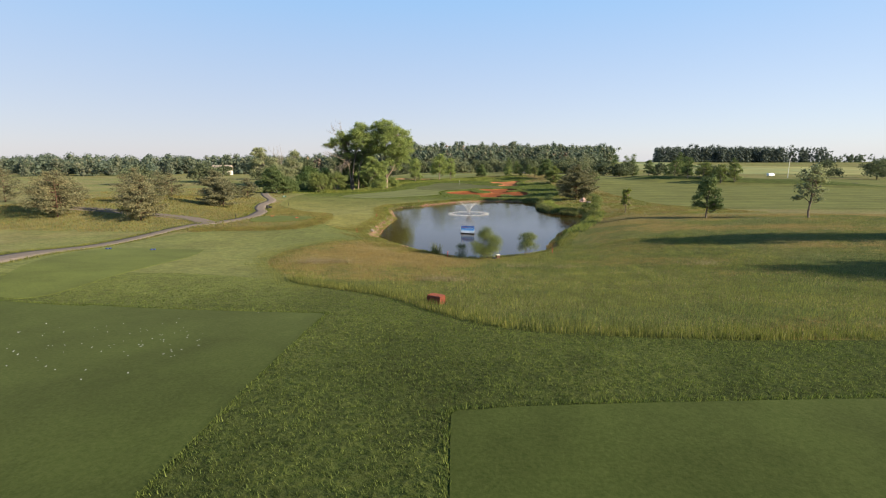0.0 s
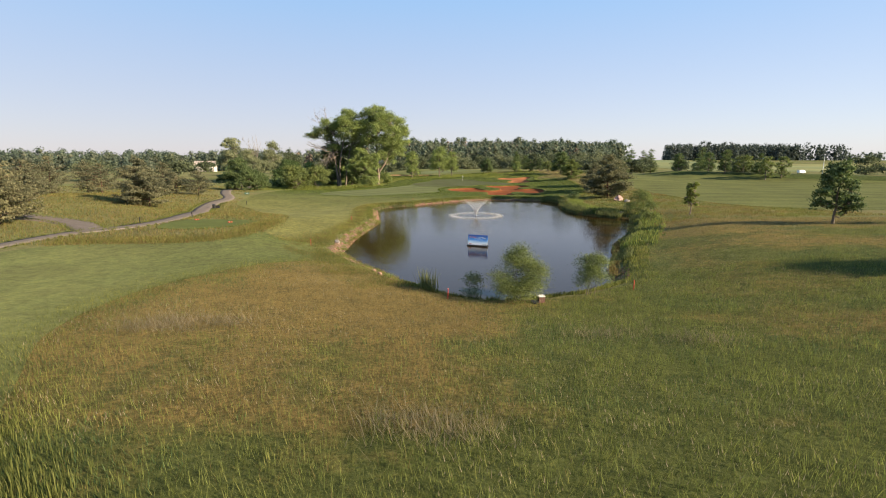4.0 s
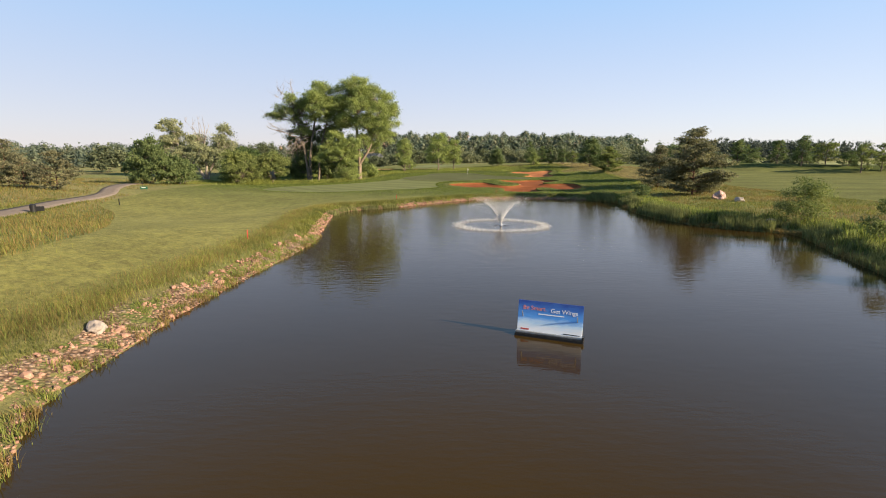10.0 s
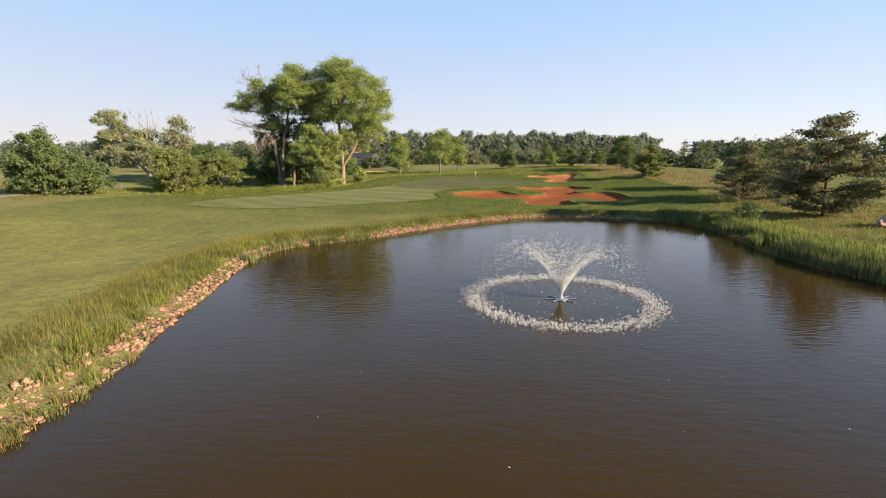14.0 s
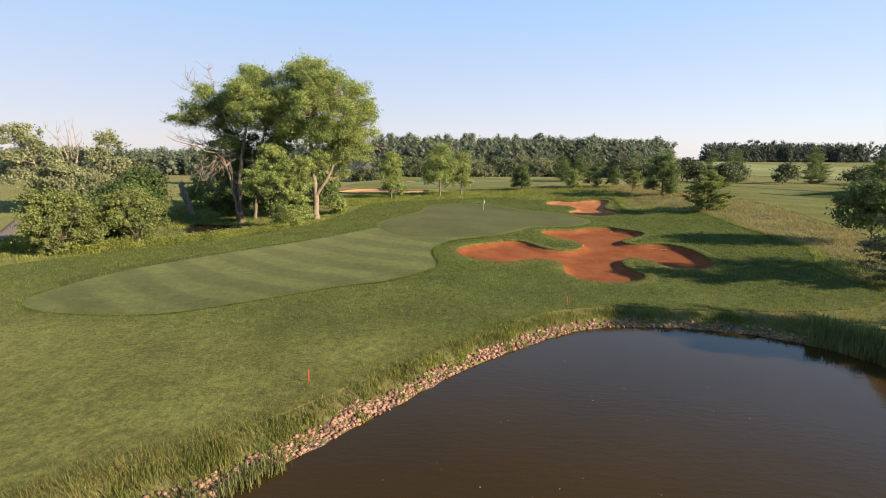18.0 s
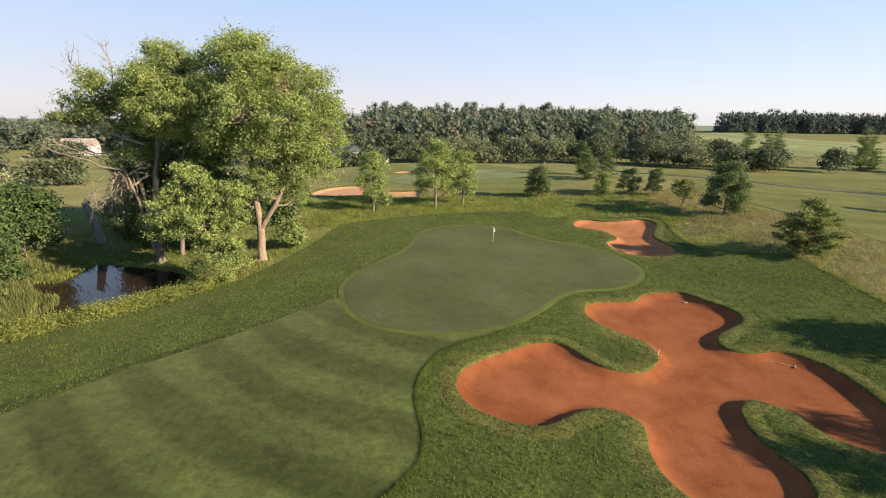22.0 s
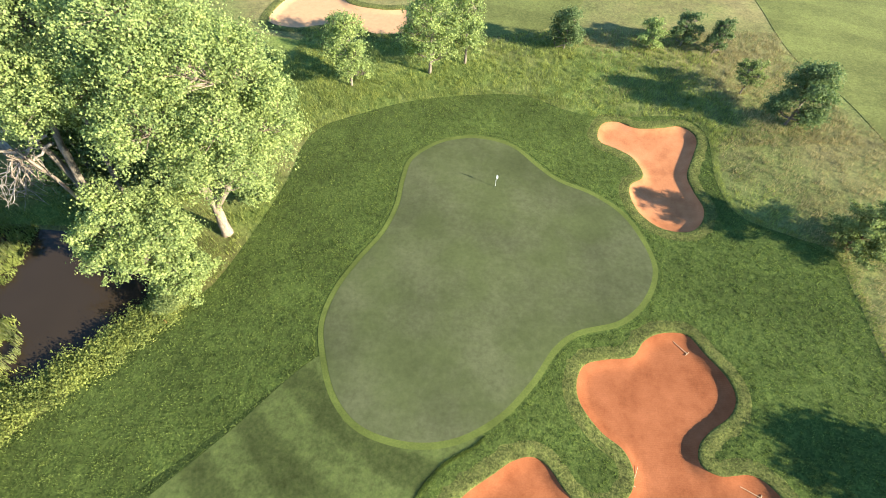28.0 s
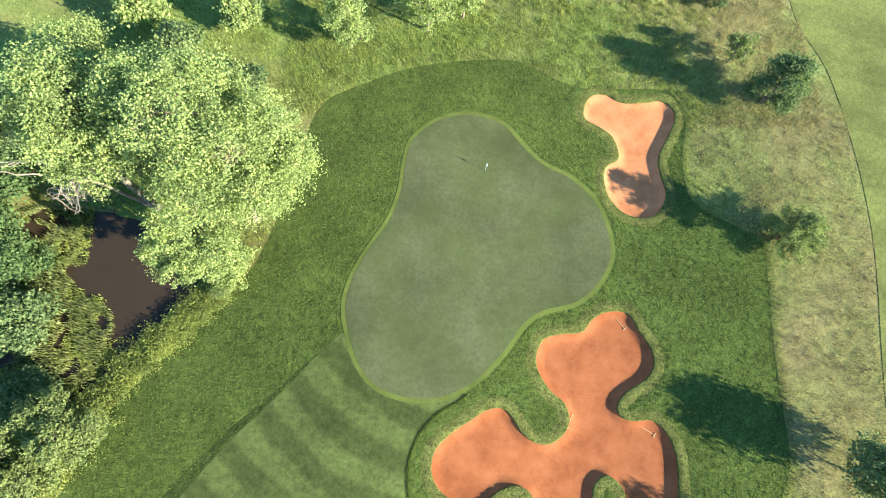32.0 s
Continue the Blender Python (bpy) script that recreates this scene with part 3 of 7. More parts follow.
def swell(x, y):
    """The lie of the land without pond, marsh and bunkers."""
    x, y = np.asarray(x, float), np.asarray(y, float)
    z = np.full(x.shape, 2.4)
    for kx, ky, kr, kh in KNOLLS:
        z = z + kh * np.exp(-((x - kx) ** 2 + (y - ky) ** 2) / (2 * kr * kr))
    z = np.maximum(z, 0.4)
    z = z + 11 * smooth(390, 560, y) * smooth(260, 160, x) * smooth(-220, -60, x)
    z = z + 9 * smooth(380, 700, y) * smooth(180, 300, x)
    z = z + 1.6 * np.exp(-((y - 322) / 10) ** 2) * smooth(-40, -15, x) * smooth(120, 50, x)
    z = z + 2.6 * np.exp(-((y - 226 + 0.55 * (x - 108)) / 11) ** 2) * smooth(82, 100, x) * smooth(185, 150, x)
    return z


def land(x, y, hollows=True):
    """The ground's height: banks fall to the water, bunkers are hollowed out."""
    x, y = np.asarray(x, float), np.asarray(y, float)
    z = swell(x, y)
    d = depth_in(x, y, POND)
    bank = 0.02 + 0.75 * smooth(0.0, 2.0, -d) + (z - 0.77) * smooth(1.0, 11.5, -d)
    z = np.where(d > -11.9, np.where(d > 0, -1.6 * smooth(-0.1, 5, d), bank), z)
    d = depth_in(x, y, MARSH, 6.0)
    z = np.where(d > -5.9, np.where(d > 0, 0.35 - 0.8 * smooth(-0.1, 2, d), 0.37 + (z - 0.37) * smooth(0, 5.5, -d)), z)
    if hollows:
        for line, deep in BUNKERS:
            d = depth_in(x, y, line, 3.0)
            z = z - (deep + 0.5) * smooth(-0.75, 1.3, d)
    return z


def one(x, y):
    return float(land(np.array([x]), np.array([y]))[0])


# ---- mesh helpers ----


def mesh_of(name, verts, faces, material, shade=False):
    """A mesh from arrays of corners and of equal-sided faces."""
    verts, faces = np.asarray(verts, np.float32), np.asarray(faces, np.int32)
    me = bpy.data.meshes.new(name)
    k = faces.shape[1]
    me.vertices.add(len(verts))
    me.vertices.foreach_set("co", verts.ravel())
    me.loops.add(faces.size)
    me.loops.foreach_set("vertex_index", faces.ravel())
    me.polygons.add(len(faces))
    me.polygons.foreach_set("loop_start", np.arange(0, faces.size, k, dtype=np.int32))
    if shade:
        me.polygons.foreach_set("use_smooth", np.ones(len(faces), bool))
    me.update(calc_edges=True)
    me.validate()
    if material:
        me.materials.append(material)
    return me


def piece(name, me, parent=None, label="", at=None):
    ob = new(name, me)
    if parent:
        ob.parent = parent
    if at is not None:
        ob.matrix_basis = at
    return tagged(ob, label) if label else ob


def part(name, bm, material, parent=None, label="", shade=False):
    me = bpy.data.meshes.new(name)
    bm.to_mesh(me)
    bm.free()
    me.materials.append(material)
    if shade:
        for p in me.polygons:
            p.use_smooth = True
    return piece(name, me, parent, label)


def box(bm, size, at=(0, 0, 0), turn=(0, 0, 0), bevel=0.0):
    m = pose(*at, *turn) @ Matrix.Diagonal((*size, 1))
    r = bmesh.ops.create_cube(bm, size=1, matrix=m)
    if bevel:
        bmesh.ops.bevel(bm, geom=list({e for v in r["verts"] for e in v.link_edges}), offset=bevel, segments=2, affect="EDGES")
    return bm


def rod(bm, r0, r1, h, at=(0, 0, 0), turn=(0, 0, 0), seg=10):
    bmesh.ops.create_cone(bm, cap_ends=True, segments=seg, radius1=r0, radius2=r1, depth=h, matrix=pose(*at, *turn) @ pose(0, 0, h / 2))
    return bm


def sheet(name, line, lift, material, step=1.2, height=land, skirt=0.06, kind="structure", label=""):
    """A skin that lies on the ground inside an outline, with a turned-down edge."""
    from mathutils.geometry import delaunay_2d_cdt
    lo, hi = line.min(0), line.max(0)
    gx, gy = np.meshgrid(np.arange(lo[0], hi[0], step), np.arange(lo[1], hi[1], step))
    gx, gy = gx.ravel() + 0.13, gy.ravel() + 0.17
    keep = depth_in(gx, gy, line, 2.0) > step * 0.45
    pts = [Vector(p) for p in line] + [Vector((a, b)) for a, b in zip(gx[keep], gy[keep])]
    n = len(line)
    vs, _, fs, _, _, _ = delaunay_2d_cdt(pts, [(i, (i + 1) % n) for i in range(n)], [], 1, 1e-5)
    v = np.array([tuple(p) for p in vs])
    z = height(v[:, 0], v[:, 1]) + lift
    lz = height(line[:, 0], line[:, 1]) + lift
    base = len(v)
    verts = np.vstack([np.c_[v, z], np.c_[line, lz], np.c_[line, lz - skirt]])
    faces = [tuple(f) for f in fs]
    for i in range(n):
        j = (i + 1) % n
        faces += [(base + i, base + j, base + n + j), (base + i, base + n + j, base + n + i)]
    me = mesh_of(name, verts, np.array(faces), material, True)
    return tagged(piece(name, me), label or name.replace("_", " "), "ground", kind=kind)


def strip(name, line, width, lift, material, label):
    t = np.gradient(line, axis=0)
    nrm = np.stack([-t[:, 1], t[:, 0]], 1) / np.linalg.norm(t, axis=1)[:, None]
    rows = [line + nrm * width * s for s in (-0.5, -0.46, -0.2, 0.2, 0.46, 0.5)]
    drop = (-0.3, 0, 0.02, 0.02, 0, -0.3)
    verts = np.vstack([np.c_[r, land(r[:, 0], r[:, 1]) + lift + d] for r, d in zip(rows, drop)])
    n = len(line)
    faces = np.array([(k * n + i, k * n + i + 1, (k + 1) * n + i + 1, (k + 1) * n + i) for k in range(5) for i in range(n - 1)])
    return tagged(piece(name, mesh_of(name, verts, faces[:, ::-1], material, True)), label, "path", kind="structure")


# ---- ground ----


def axis(lo, hi, step, far):
    mid = list(np.arange(lo, hi + step / 2, step))
    out, s, a, b = [], step, lo, hi
    left, right = [], []
    while b < far:
        s *= 1.09
        a, b = a - s, b + s
        left.append(a)
        right.append(b)
    return np.array(left[::-1] + mid + right)


gx, gy = np.meshgrid(axis(-62, 66, 1.25, 2600), axis(8, 262, 1.25, 2800))
nx, ny = gx.shape[1], gx.shape[0]
gz = land(gx.ravel(), gy.ravel())
idx = np.arange(nx * ny).reshape(ny, nx)
quads = np.stack([idx[:-1, :-1], idx[:-1, 1:], idx[1:, 1:], idx[1:, :-1]], -1).reshape(-1, 4)
tagged(piece("ground", mesh_of("ground", np.c_[gx.ravel(), gy.ravel(), gz], quads, ROUGH, True)), "uneven green and straw-brown rough grassland of the golf course", "ground", kind="structure")

LUSH_LINE = closed([(-46, 166), (-40.6, 176), (-37.8, 184.8), (-31, 193.2), (-25, 201.8), (-22.8, 206), (-19.2, 218.4), (-18.1, 226), (-16.4, 229.8), (-13.7, 231.7), (-11.2, 233), (-6.4, 235.4), (-1.2, 237), (6.5, 238.2), (12.7, 238.1),
                    (18, 235.3), (22.5, 233.8), (28, 235), (33, 240), (32, 248), (18, 253), (5, 252.5), (-8, 253), (-24, 252.5), (-45, 256), (-72, 245), (-74, 200), (-66, 168)], 1.2)
sheet("lush_meadow", LUSH_LINE, 0.025, LUSH, 1.5, label="lush uncut grass behind the green and round the marsh")
sheet("mown_rough", MOWN_LINE, 0.05, MOWN, 1.2, label="dark green mown rough round the pond and the green")
sheet("fairway", FAIRWAY_LINE, 0.075, FAIRWAY, 0.9, label="closely mown fairway with curved mowing stripes")
semi = open_line([(-13.2, 193.0), (-17.7, 188), (-23.3, 182), (-28.5, 175), (-32, 168.5), (-33.5, 162)])
semi = np.vstack([semi + (-0.05, 0.05), (semi + np.linspace(0.3, 2.4, len(semi))[:, None] * (-0.82, 0.57))[::-1]])
sheet("semi_rough", semi, 0.062, SEMI, 0.9, label="dark strip of longer grass beside the fairway")
sheet("fringe", outward(GREEN_LINE, 0.6), 0.085, FRINGE, 0.9, label="bright yellow-green fringe round the putting green")
sheet("putting_green", GREEN_LINE, 0.10, GREEN, 0.9, label="smooth grey-green putting green")
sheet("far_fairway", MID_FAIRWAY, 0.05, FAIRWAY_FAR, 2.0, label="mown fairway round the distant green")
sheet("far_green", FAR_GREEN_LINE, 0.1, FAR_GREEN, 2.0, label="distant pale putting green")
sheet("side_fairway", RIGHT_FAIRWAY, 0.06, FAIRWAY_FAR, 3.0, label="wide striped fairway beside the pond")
# rough on the ridge; its dark turf also stands in for shadow stripes there
sheet("ridge_rough", closed([(84, 236), (96, 226), (112, 215), (135, 201), (170, 184), (185, 195), (160, 218), (130, 238), (100, 250)], 2.0), 0.09, MOWN, 2.0, label="rough on the ridge beyond the side fairway, shadow stripes included in its dark colour")
sheet("outer_fairway", OUTER_FAIRWAY, 0.06, FAIRWAY_FAR, 3.0, label="striped fairway beyond the cart path")
sheet("tee_surround", closed([(-60, 18), (-42, 32), (-24, 41), (-12.8, 39), (-8, 35.6), (-4.1, 32.9), (-1.6, 29.5), (0.5, 27), (2.6, 25.1), (5.1, 23.9), (9, 23.2), (14.4, 22.7), (24, 22.6), (60, 21), (60, -30), (-60, -30)], 1.0), 0.05, TEE_ROUGH, 1.2, label="dark green mown grass round the tees")
sheet("forward_mown", LEFT_FAIRWAY, 0.045, FORWARD, 1.5, label="mown approach strip past the tall grass")
sheet("tee_left", TEE_A, 0.075, TEE, 1.0, label="closely mown teeing ground with white flecks")
sheet("tee_right", TEE_B, 0.075, TEE, 1.0, label="closely mown teeing ground")
sheet("tee_forward", TEE_C, 0.08, FORWARD_TEE, 1.0, label="closely mown forward teeing ground")
sheet("tee_front", TEE_D, 0.08, FORWARD_TEE, 1.0, label="small raised front teeing ground")
strip("cart_path", PATH, 2.6, 0.065, ASPHALT, "grey-brown asphalt cart path winding through the grass")
strip("cart_path_branch", PATH_BRANCH, 3.2, 0.08, ASPHALT, "side arm of the asphalt cart path")
strip("far_cart_path", FAR_PATH, 3.0, 0.14, FAR_ASPHALT, "grey asphalt cart path across the far fairway")

# pond and marsh water
for name, line, z, material, label in (("pond_water", POND, 0.0, WATER, "dark brown pond water with fine ripples"), ("marsh_water", MARSH, 0.3, MARSH_WATER, "shallow muddy water of a small marsh")):
    big = outward(line, 0.6)
    sheet(name, big, z, material, 6.0, height=lambda a, b: np.zeros(len(a)), skirt=0.5, label=label)


def bunker(name, line, deep, material, label):
    rim_out, n = outward(line, 1.6), len(line)
    ob = sheet(name, line, -0.06, material, 0.55, height=lambda a, b: land(a, b, False) - deep * smooth(-0.1, 1.0, depth_in(a, b, line, 4.0)), skirt=0.4, label=label)
    rows = [rim_out, outward(line, 0.8), outward(line, 0.12), line, line]
    lift = (0.03, 0.10, 0.12, 0.05, -0.3)
    verts = np.vstack([np.c_[r, land(r[:, 0], r[:, 1], False) + h] for r, h in zip(rows, lift)])
    faces = np.array([(k * n + i, k * n + (i + 1) % n, (k + 1) * n + (i + 1) % n, (k + 1) * n + i) for k in range(4) for i in range(n)])
    piece("turf_lip", mesh_of("turf_lip", verts, faces, LIP, True), ob, "grassy lip of the bunker")
    return ob


bunker("bunker", BUNKER_LINE, 0.4, SAND, "clover-shaped bunker filled with red sand")
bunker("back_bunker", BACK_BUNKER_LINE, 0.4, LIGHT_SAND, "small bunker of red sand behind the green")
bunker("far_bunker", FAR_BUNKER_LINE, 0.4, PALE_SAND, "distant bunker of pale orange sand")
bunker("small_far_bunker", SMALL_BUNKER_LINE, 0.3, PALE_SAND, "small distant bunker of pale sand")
field = closed([(200, 420), (180, 520), (200, 640), (330, 690), (700, 720), (1100, 640), (1100, 430), (600, 400), (350, 385)], 12.0)
sheet("far_country", closed([(-2400, 790), (-1200, 780), (0, 775), (1200, 780), (2400, 790), (2500, 2600), (0, 2700), (-2500, 2600)], 60.0), 0.6, HAZED_HILLS, 60.0, label="woods and fields towards the horizon with haze in their colour")
sheet("crop_field", field, 0.15, FIELD, 12.0, label="pale green crop field on the far slope")

# ---- plants ----


def tubes(paths, sides=6):
    """Corners and faces of tapered round limbs; a path is a list of (point, radius)."""
    verts, faces = [], []
    ang = np.arange(sides) * 2 * math.pi / sides
    for path in paths:
        start = len(verts)
        for k, (p, r) in enumerate(path):
            q = Vector(path[min(k + 1, len(path) - 1)][0]) - Vector(path[max(k - 1, 0)][0])
            e1 = q.orthogonal().normalized()
            e2 = q.normalized().cross(e1)
            for a in ang:
                verts.append(tuple(Vector(p) + (e1 * math.cos(a) + e2 * math.sin(a)) * r))
        for k in range(len(path) - 1):
            for i in range(sides):
                j = (i + 1) % sides
                a, b = start + k * sides, start + (k + 1) * sides
                faces.append((a + i, a + j, b + j, b + i))
    return verts, faces


def limb(a, b, r0, r1, steps, bow, rng):
    a, b = np.array(a, float), np.array(b, float)
    off = rng.normal(0, bow, 3)
    return [(a + (b - a) * t + off * math.sin(math.pi * t) + rng.normal(0, bow * 0.25, 3) * (0 < t < 1), r0 + (r1 - r0) * t) for t in np.linspace(0, 1, steps + 1)]


def leaf_quads(c, out, size, rng, narrow=0.55, three=False, up=0.45):
    """Small bent leaves at the points c, turned loosely outwards."""
    n = len(c)
    nrm = out * 0.6 + rng.normal(0, 0.7, (n, 3)) + (0, 0, up)
    nrm /= np.linalg.norm(nrm, axis=1)[:, None] + 1e-9
    u = np.cross(nrm, rng.normal(0, 1, (n, 3)))
    u /= np.linalg.norm(u, axis=1)[:, None] + 1e-9
    v = np.cross(nrm, u)
    s = size * rng.uniform(0.6, 1.3, (n, 1))
    if three:
        verts = np.stack([c - u * s * 0.55, c + u * s * 0.4 - v * s * narrow * 0.7, c + u * s * 0.4 + v * s * narrow * 0.7], 1).reshape(-1, 3)
        return verts, np.arange(3 * n).reshape(-1, 3)
    verts = np.stack([c - u * s * 0.5, c - v * s * 0.5 * narrow - nrm * s * 0.08, c + u * s * 0.5, c + v * s * 0.5 * narrow - nrm * s * 0.08], 1).reshape(-1, 3)
    return verts, np.arange(4 * n).reshape(-1, 4)


def crown_points(lobes, n_clumps, per, spread, rng):
    """Leaf places and outward directions for a crown made of lobes (centre, radii)."""
    w = np.array([np.prod(r) ** (2 / 3) for _, r in lobes])
    pick = rng.choice(len(lobes), n_clumps, p=w / w.sum())
    cen, rad = np.array([c for c, _ in lobes])[pick], np.array([r for _, r in lobes])[pick]
    d = rng.normal(0, 1, (n_clumps, 3))
    d /= np.linalg.norm(d, axis=1)[:, None]
    d[:, 2] = np.where(d[:, 2] < -0.55, -d[:, 2], d[:, 2])
    clump = cen + d * rad * rng.uniform(0.15, 1.0, (n_clumps, 1)) ** 0.3
    c = np.repeat(clump, per, 0) + rng.normal(0, 1, (n_clumps * per, 3)) * spread * np.repeat(rng.uniform(0.5, 1.3, n_clumps), per)[:, None] * (1, 1, 0.7)
    return c, np.repeat(d, per, 0), clump


def tree(name, x, y, h, r, base, leaf, bark, leaves, size, seed, label, category="tree", trunk=0.0, lobes=9, lean=(0, 0), narrow=0.55, squash=1.0, stems=1, dead=0, per=14, spread=None, far=False, fork_at=0.0):
    """A tree or bush: tapered trunk, limbs to each lobe, a crown of many small leaves."""
    rng = np.random.default_rng(seed)
    top = tagged(new(name), label, category)
    top.location = (x, y, one(x, y))
    cz, rz = (base + h) / 2, (h - base) / 2
    lob = []
    for i in range(lobes):
        a, e = i * 2.4 + rng.uniform(-0.4, 0.4), rng.uniform(-0.75, 0.85)
        rr = math.sqrt(max(0.05, 1 - e * e)) * rng.uniform(0.4, 0.68 if lobes < 12 else 0.86)
        k = rng.uniform(0.34, 0.5) if lobes < 12 else rng.uniform(0.22, 0.4)
        lob.append(((math.cos(a) * r * rr + lean[0] * (0.5 + e / 2), math.sin(a) * r * rr * squash + lean[1] * (0.5 + e / 2), cz + e * rz * 0.72), (r * k, r * k * squash, rz * k * 0.85)))
    lob.append(((lean[0], lean[1], h - rz * 0.42), (r * 0.4, r * 0.4, rz * 0.42)))
    tr = trunk or max(0.05, h * 0.018)
    paths = []
    for s in range(stems):
        off = (0, 0) if stems == 1 else (rng.normal(0, r * 0.12), rng.normal(0, r * 0.12))
        fork = np.array([off[0] * 1.5 + lean[0] * 0.25, off[1] * 1.5 + lean[1] * 0.25, fork_at or base * 0.75 + rz * 0.25])
        mains = []
        paths.append(limb((off[0], off[1], -0.25), fork, tr * 1.15, tr * 0.75, 5, tr * 0.4, rng))
        paths.append([((off[0], off[1], -0.3), tr * 1.6), ((off[0], off[1], tr * 1.2), tr * 1.05)])
        for c, rad in lob[s::stems]:
            mid = fork + (np.array(c) - fork) * 0.9
            if len(mains) < 5:
                way = limb(fork - (0, 0, rng.uniform(0, max(base, 0.1) * 0.3)), mid, tr * 0.5, tr * 0.16, 5, r * 0.05, rng)
                mains.append(way[3][0])
            else:
                root = min(mains, key=lambda p: np.linalg.norm(p - mid))
                way = limb(root, mid, tr * 0.26, tr * 0.1, 5, r * 0.05, rng)
            paths.append(way)
            for _ in range(3):
                tip = np.array(c) + rng.normal(0, 0.45, 3) * rad
                paths.append(limb(mid - (mid - fork) * rng.uniform(0, 0.5), tip, tr * 0.2, tr * 0.05, 3, r * 0.04, rng))
    for _ in range(dead):
        a = rng.uniform(0, 2 * math.pi)
        s = np.array([0, 0, base + rz * rng.uniform(0.2, 1.0)])
        e = s + np.array([math.cos(a) * r * rng.uniform(0.6, 1.1), math.sin(a) * r * rng.uniform(0.6, 1.1), rz * rng.uniform(0.2, 0.9)])
        main = limb(s, e, tr * 0.35, tr * 0.06, 6, r * 0.08, rng)
        paths.append(main)
        for _ in range(7):
            p = main[rng.integers(2, 6)][0]
            paths.append(limb(p, p + rng.normal(0, 0.14, 3) * r + (0, 0, r * 0.12), tr * 0.09, tr * 0.025, 3, r * 0.03, rng))
    v, f = tubes(paths, 3 if far is True else 6)
    piece("trunk", mesh_of("trunk", v, f, bark, True), top)
    if leaves:
        sp = spread if spread else r * 0.075 + size * 0.5
        c, d, _ = crown_points(lob, max(4, leaves // per), per, sp, rng)
        c[:, 2] = np.maximum(c[:, 2], 0.05)
        v, f = leaf_quads(c, d, size, rng, narrow, bool(far))
        piece("crown", mesh_of("crown", v, f, leaf), top)
    return top


def pine(name, x, y, h, r, seed, label, leaves=5000, leaf=None, base=0.6, stems=1):
    """A broad pine: whorls of rising limbs with dense needle tufts, ragged outline."""
    rng = np.random.default_rng(seed)
    top = tagged(new(name), label, "pine tree")
    top.location = (x, y, one(x, y))
    paths, cl, dr = [], [], []
    for s in range(stems):
        ox, oy = (0, 0) if stems == 1 else rng.normal(0, r * 0.35, 2)
        hh = h * (1 if s == 0 else rng.uniform(0.65, 0.92))
        paths.append(limb((ox, oy, -0.2), (ox + rng.normal(0, r * 0.08), oy, hh * 0.97), h * 0.02, 0.03, 8, 0.08, rng))
        z = base
        while z < hh * 0.97:
            f = (z - base) / (hh - base)
            reach = r * (1.0 if stems == 1 else 0.75) * (1 - f ** 1.7) ** 0.85 * (0.75 + 0.25 * math.sin(min(1, f * 4) * 1.57)) + 0.25
            for a in rng.uniform(0, 2 * math.pi, 6 if f < 0.7 else 4):
                L = reach * rng.uniform(0.6, 1.15)
                end = np.array([ox + math.cos(a) * L, oy + math.sin(a) * L, z + L * rng.uniform(0.05, 0.4)])
                paths.append(limb((ox, oy, z), end, h * 0.006, 0.012, 3, 0.05, rng))
                for t in np.linspace(0.35, 1.05, max(3, int(L * 2.2))):
                    cl.append(np.array([ox, oy, z]) * (1 - t) + end * t + rng.normal(0, 0.12, 3))
                    dr.append((math.cos(a) * 0.6, math.sin(a) * 0.6, 0.3))
            z += rng.uniform(0.5, 0.8) * h / 9
        for _ in range(4):
            cl.append(np.array([ox, oy, hh * rng.uniform(0.92, 1.0)]))
            dr.append((0, 0, 1))
    v, f = tubes(paths, 3)
    piece("trunk", mesh_of("trunk", v, f, PINE_BARK, True), top)
    cl, dr = np.array(cl), np.array(dr)
    per = max(5, int(leaves * 1.7) // len(cl))
    c = np.repeat(cl, per, 0) + rng.normal(0, 1, (len(cl) * per, 3)) * 0.034 * h * (1, 1, 0.42)
    v, f = leaf_quads(c, np.repeat(dr, per, 0), 0.31 * (h / 9) ** 0.5, rng, 0.36, True, 0.15)
    piece("crown", mesh_of("crown", v, f, leaf or NEEDLE), top)
    return top


def shape_points(line, n, rng, margin=0.0):
    lo, hi = line.min(0), line.max(0)
    out = np.zeros((0, 2))
    while len(out) < n:
        p = rng.uniform(lo, hi, (n, 2))
        out = np.vstack([out, p[inside(p[:, 0], p[:, 1], line)]])
    return out[:n]


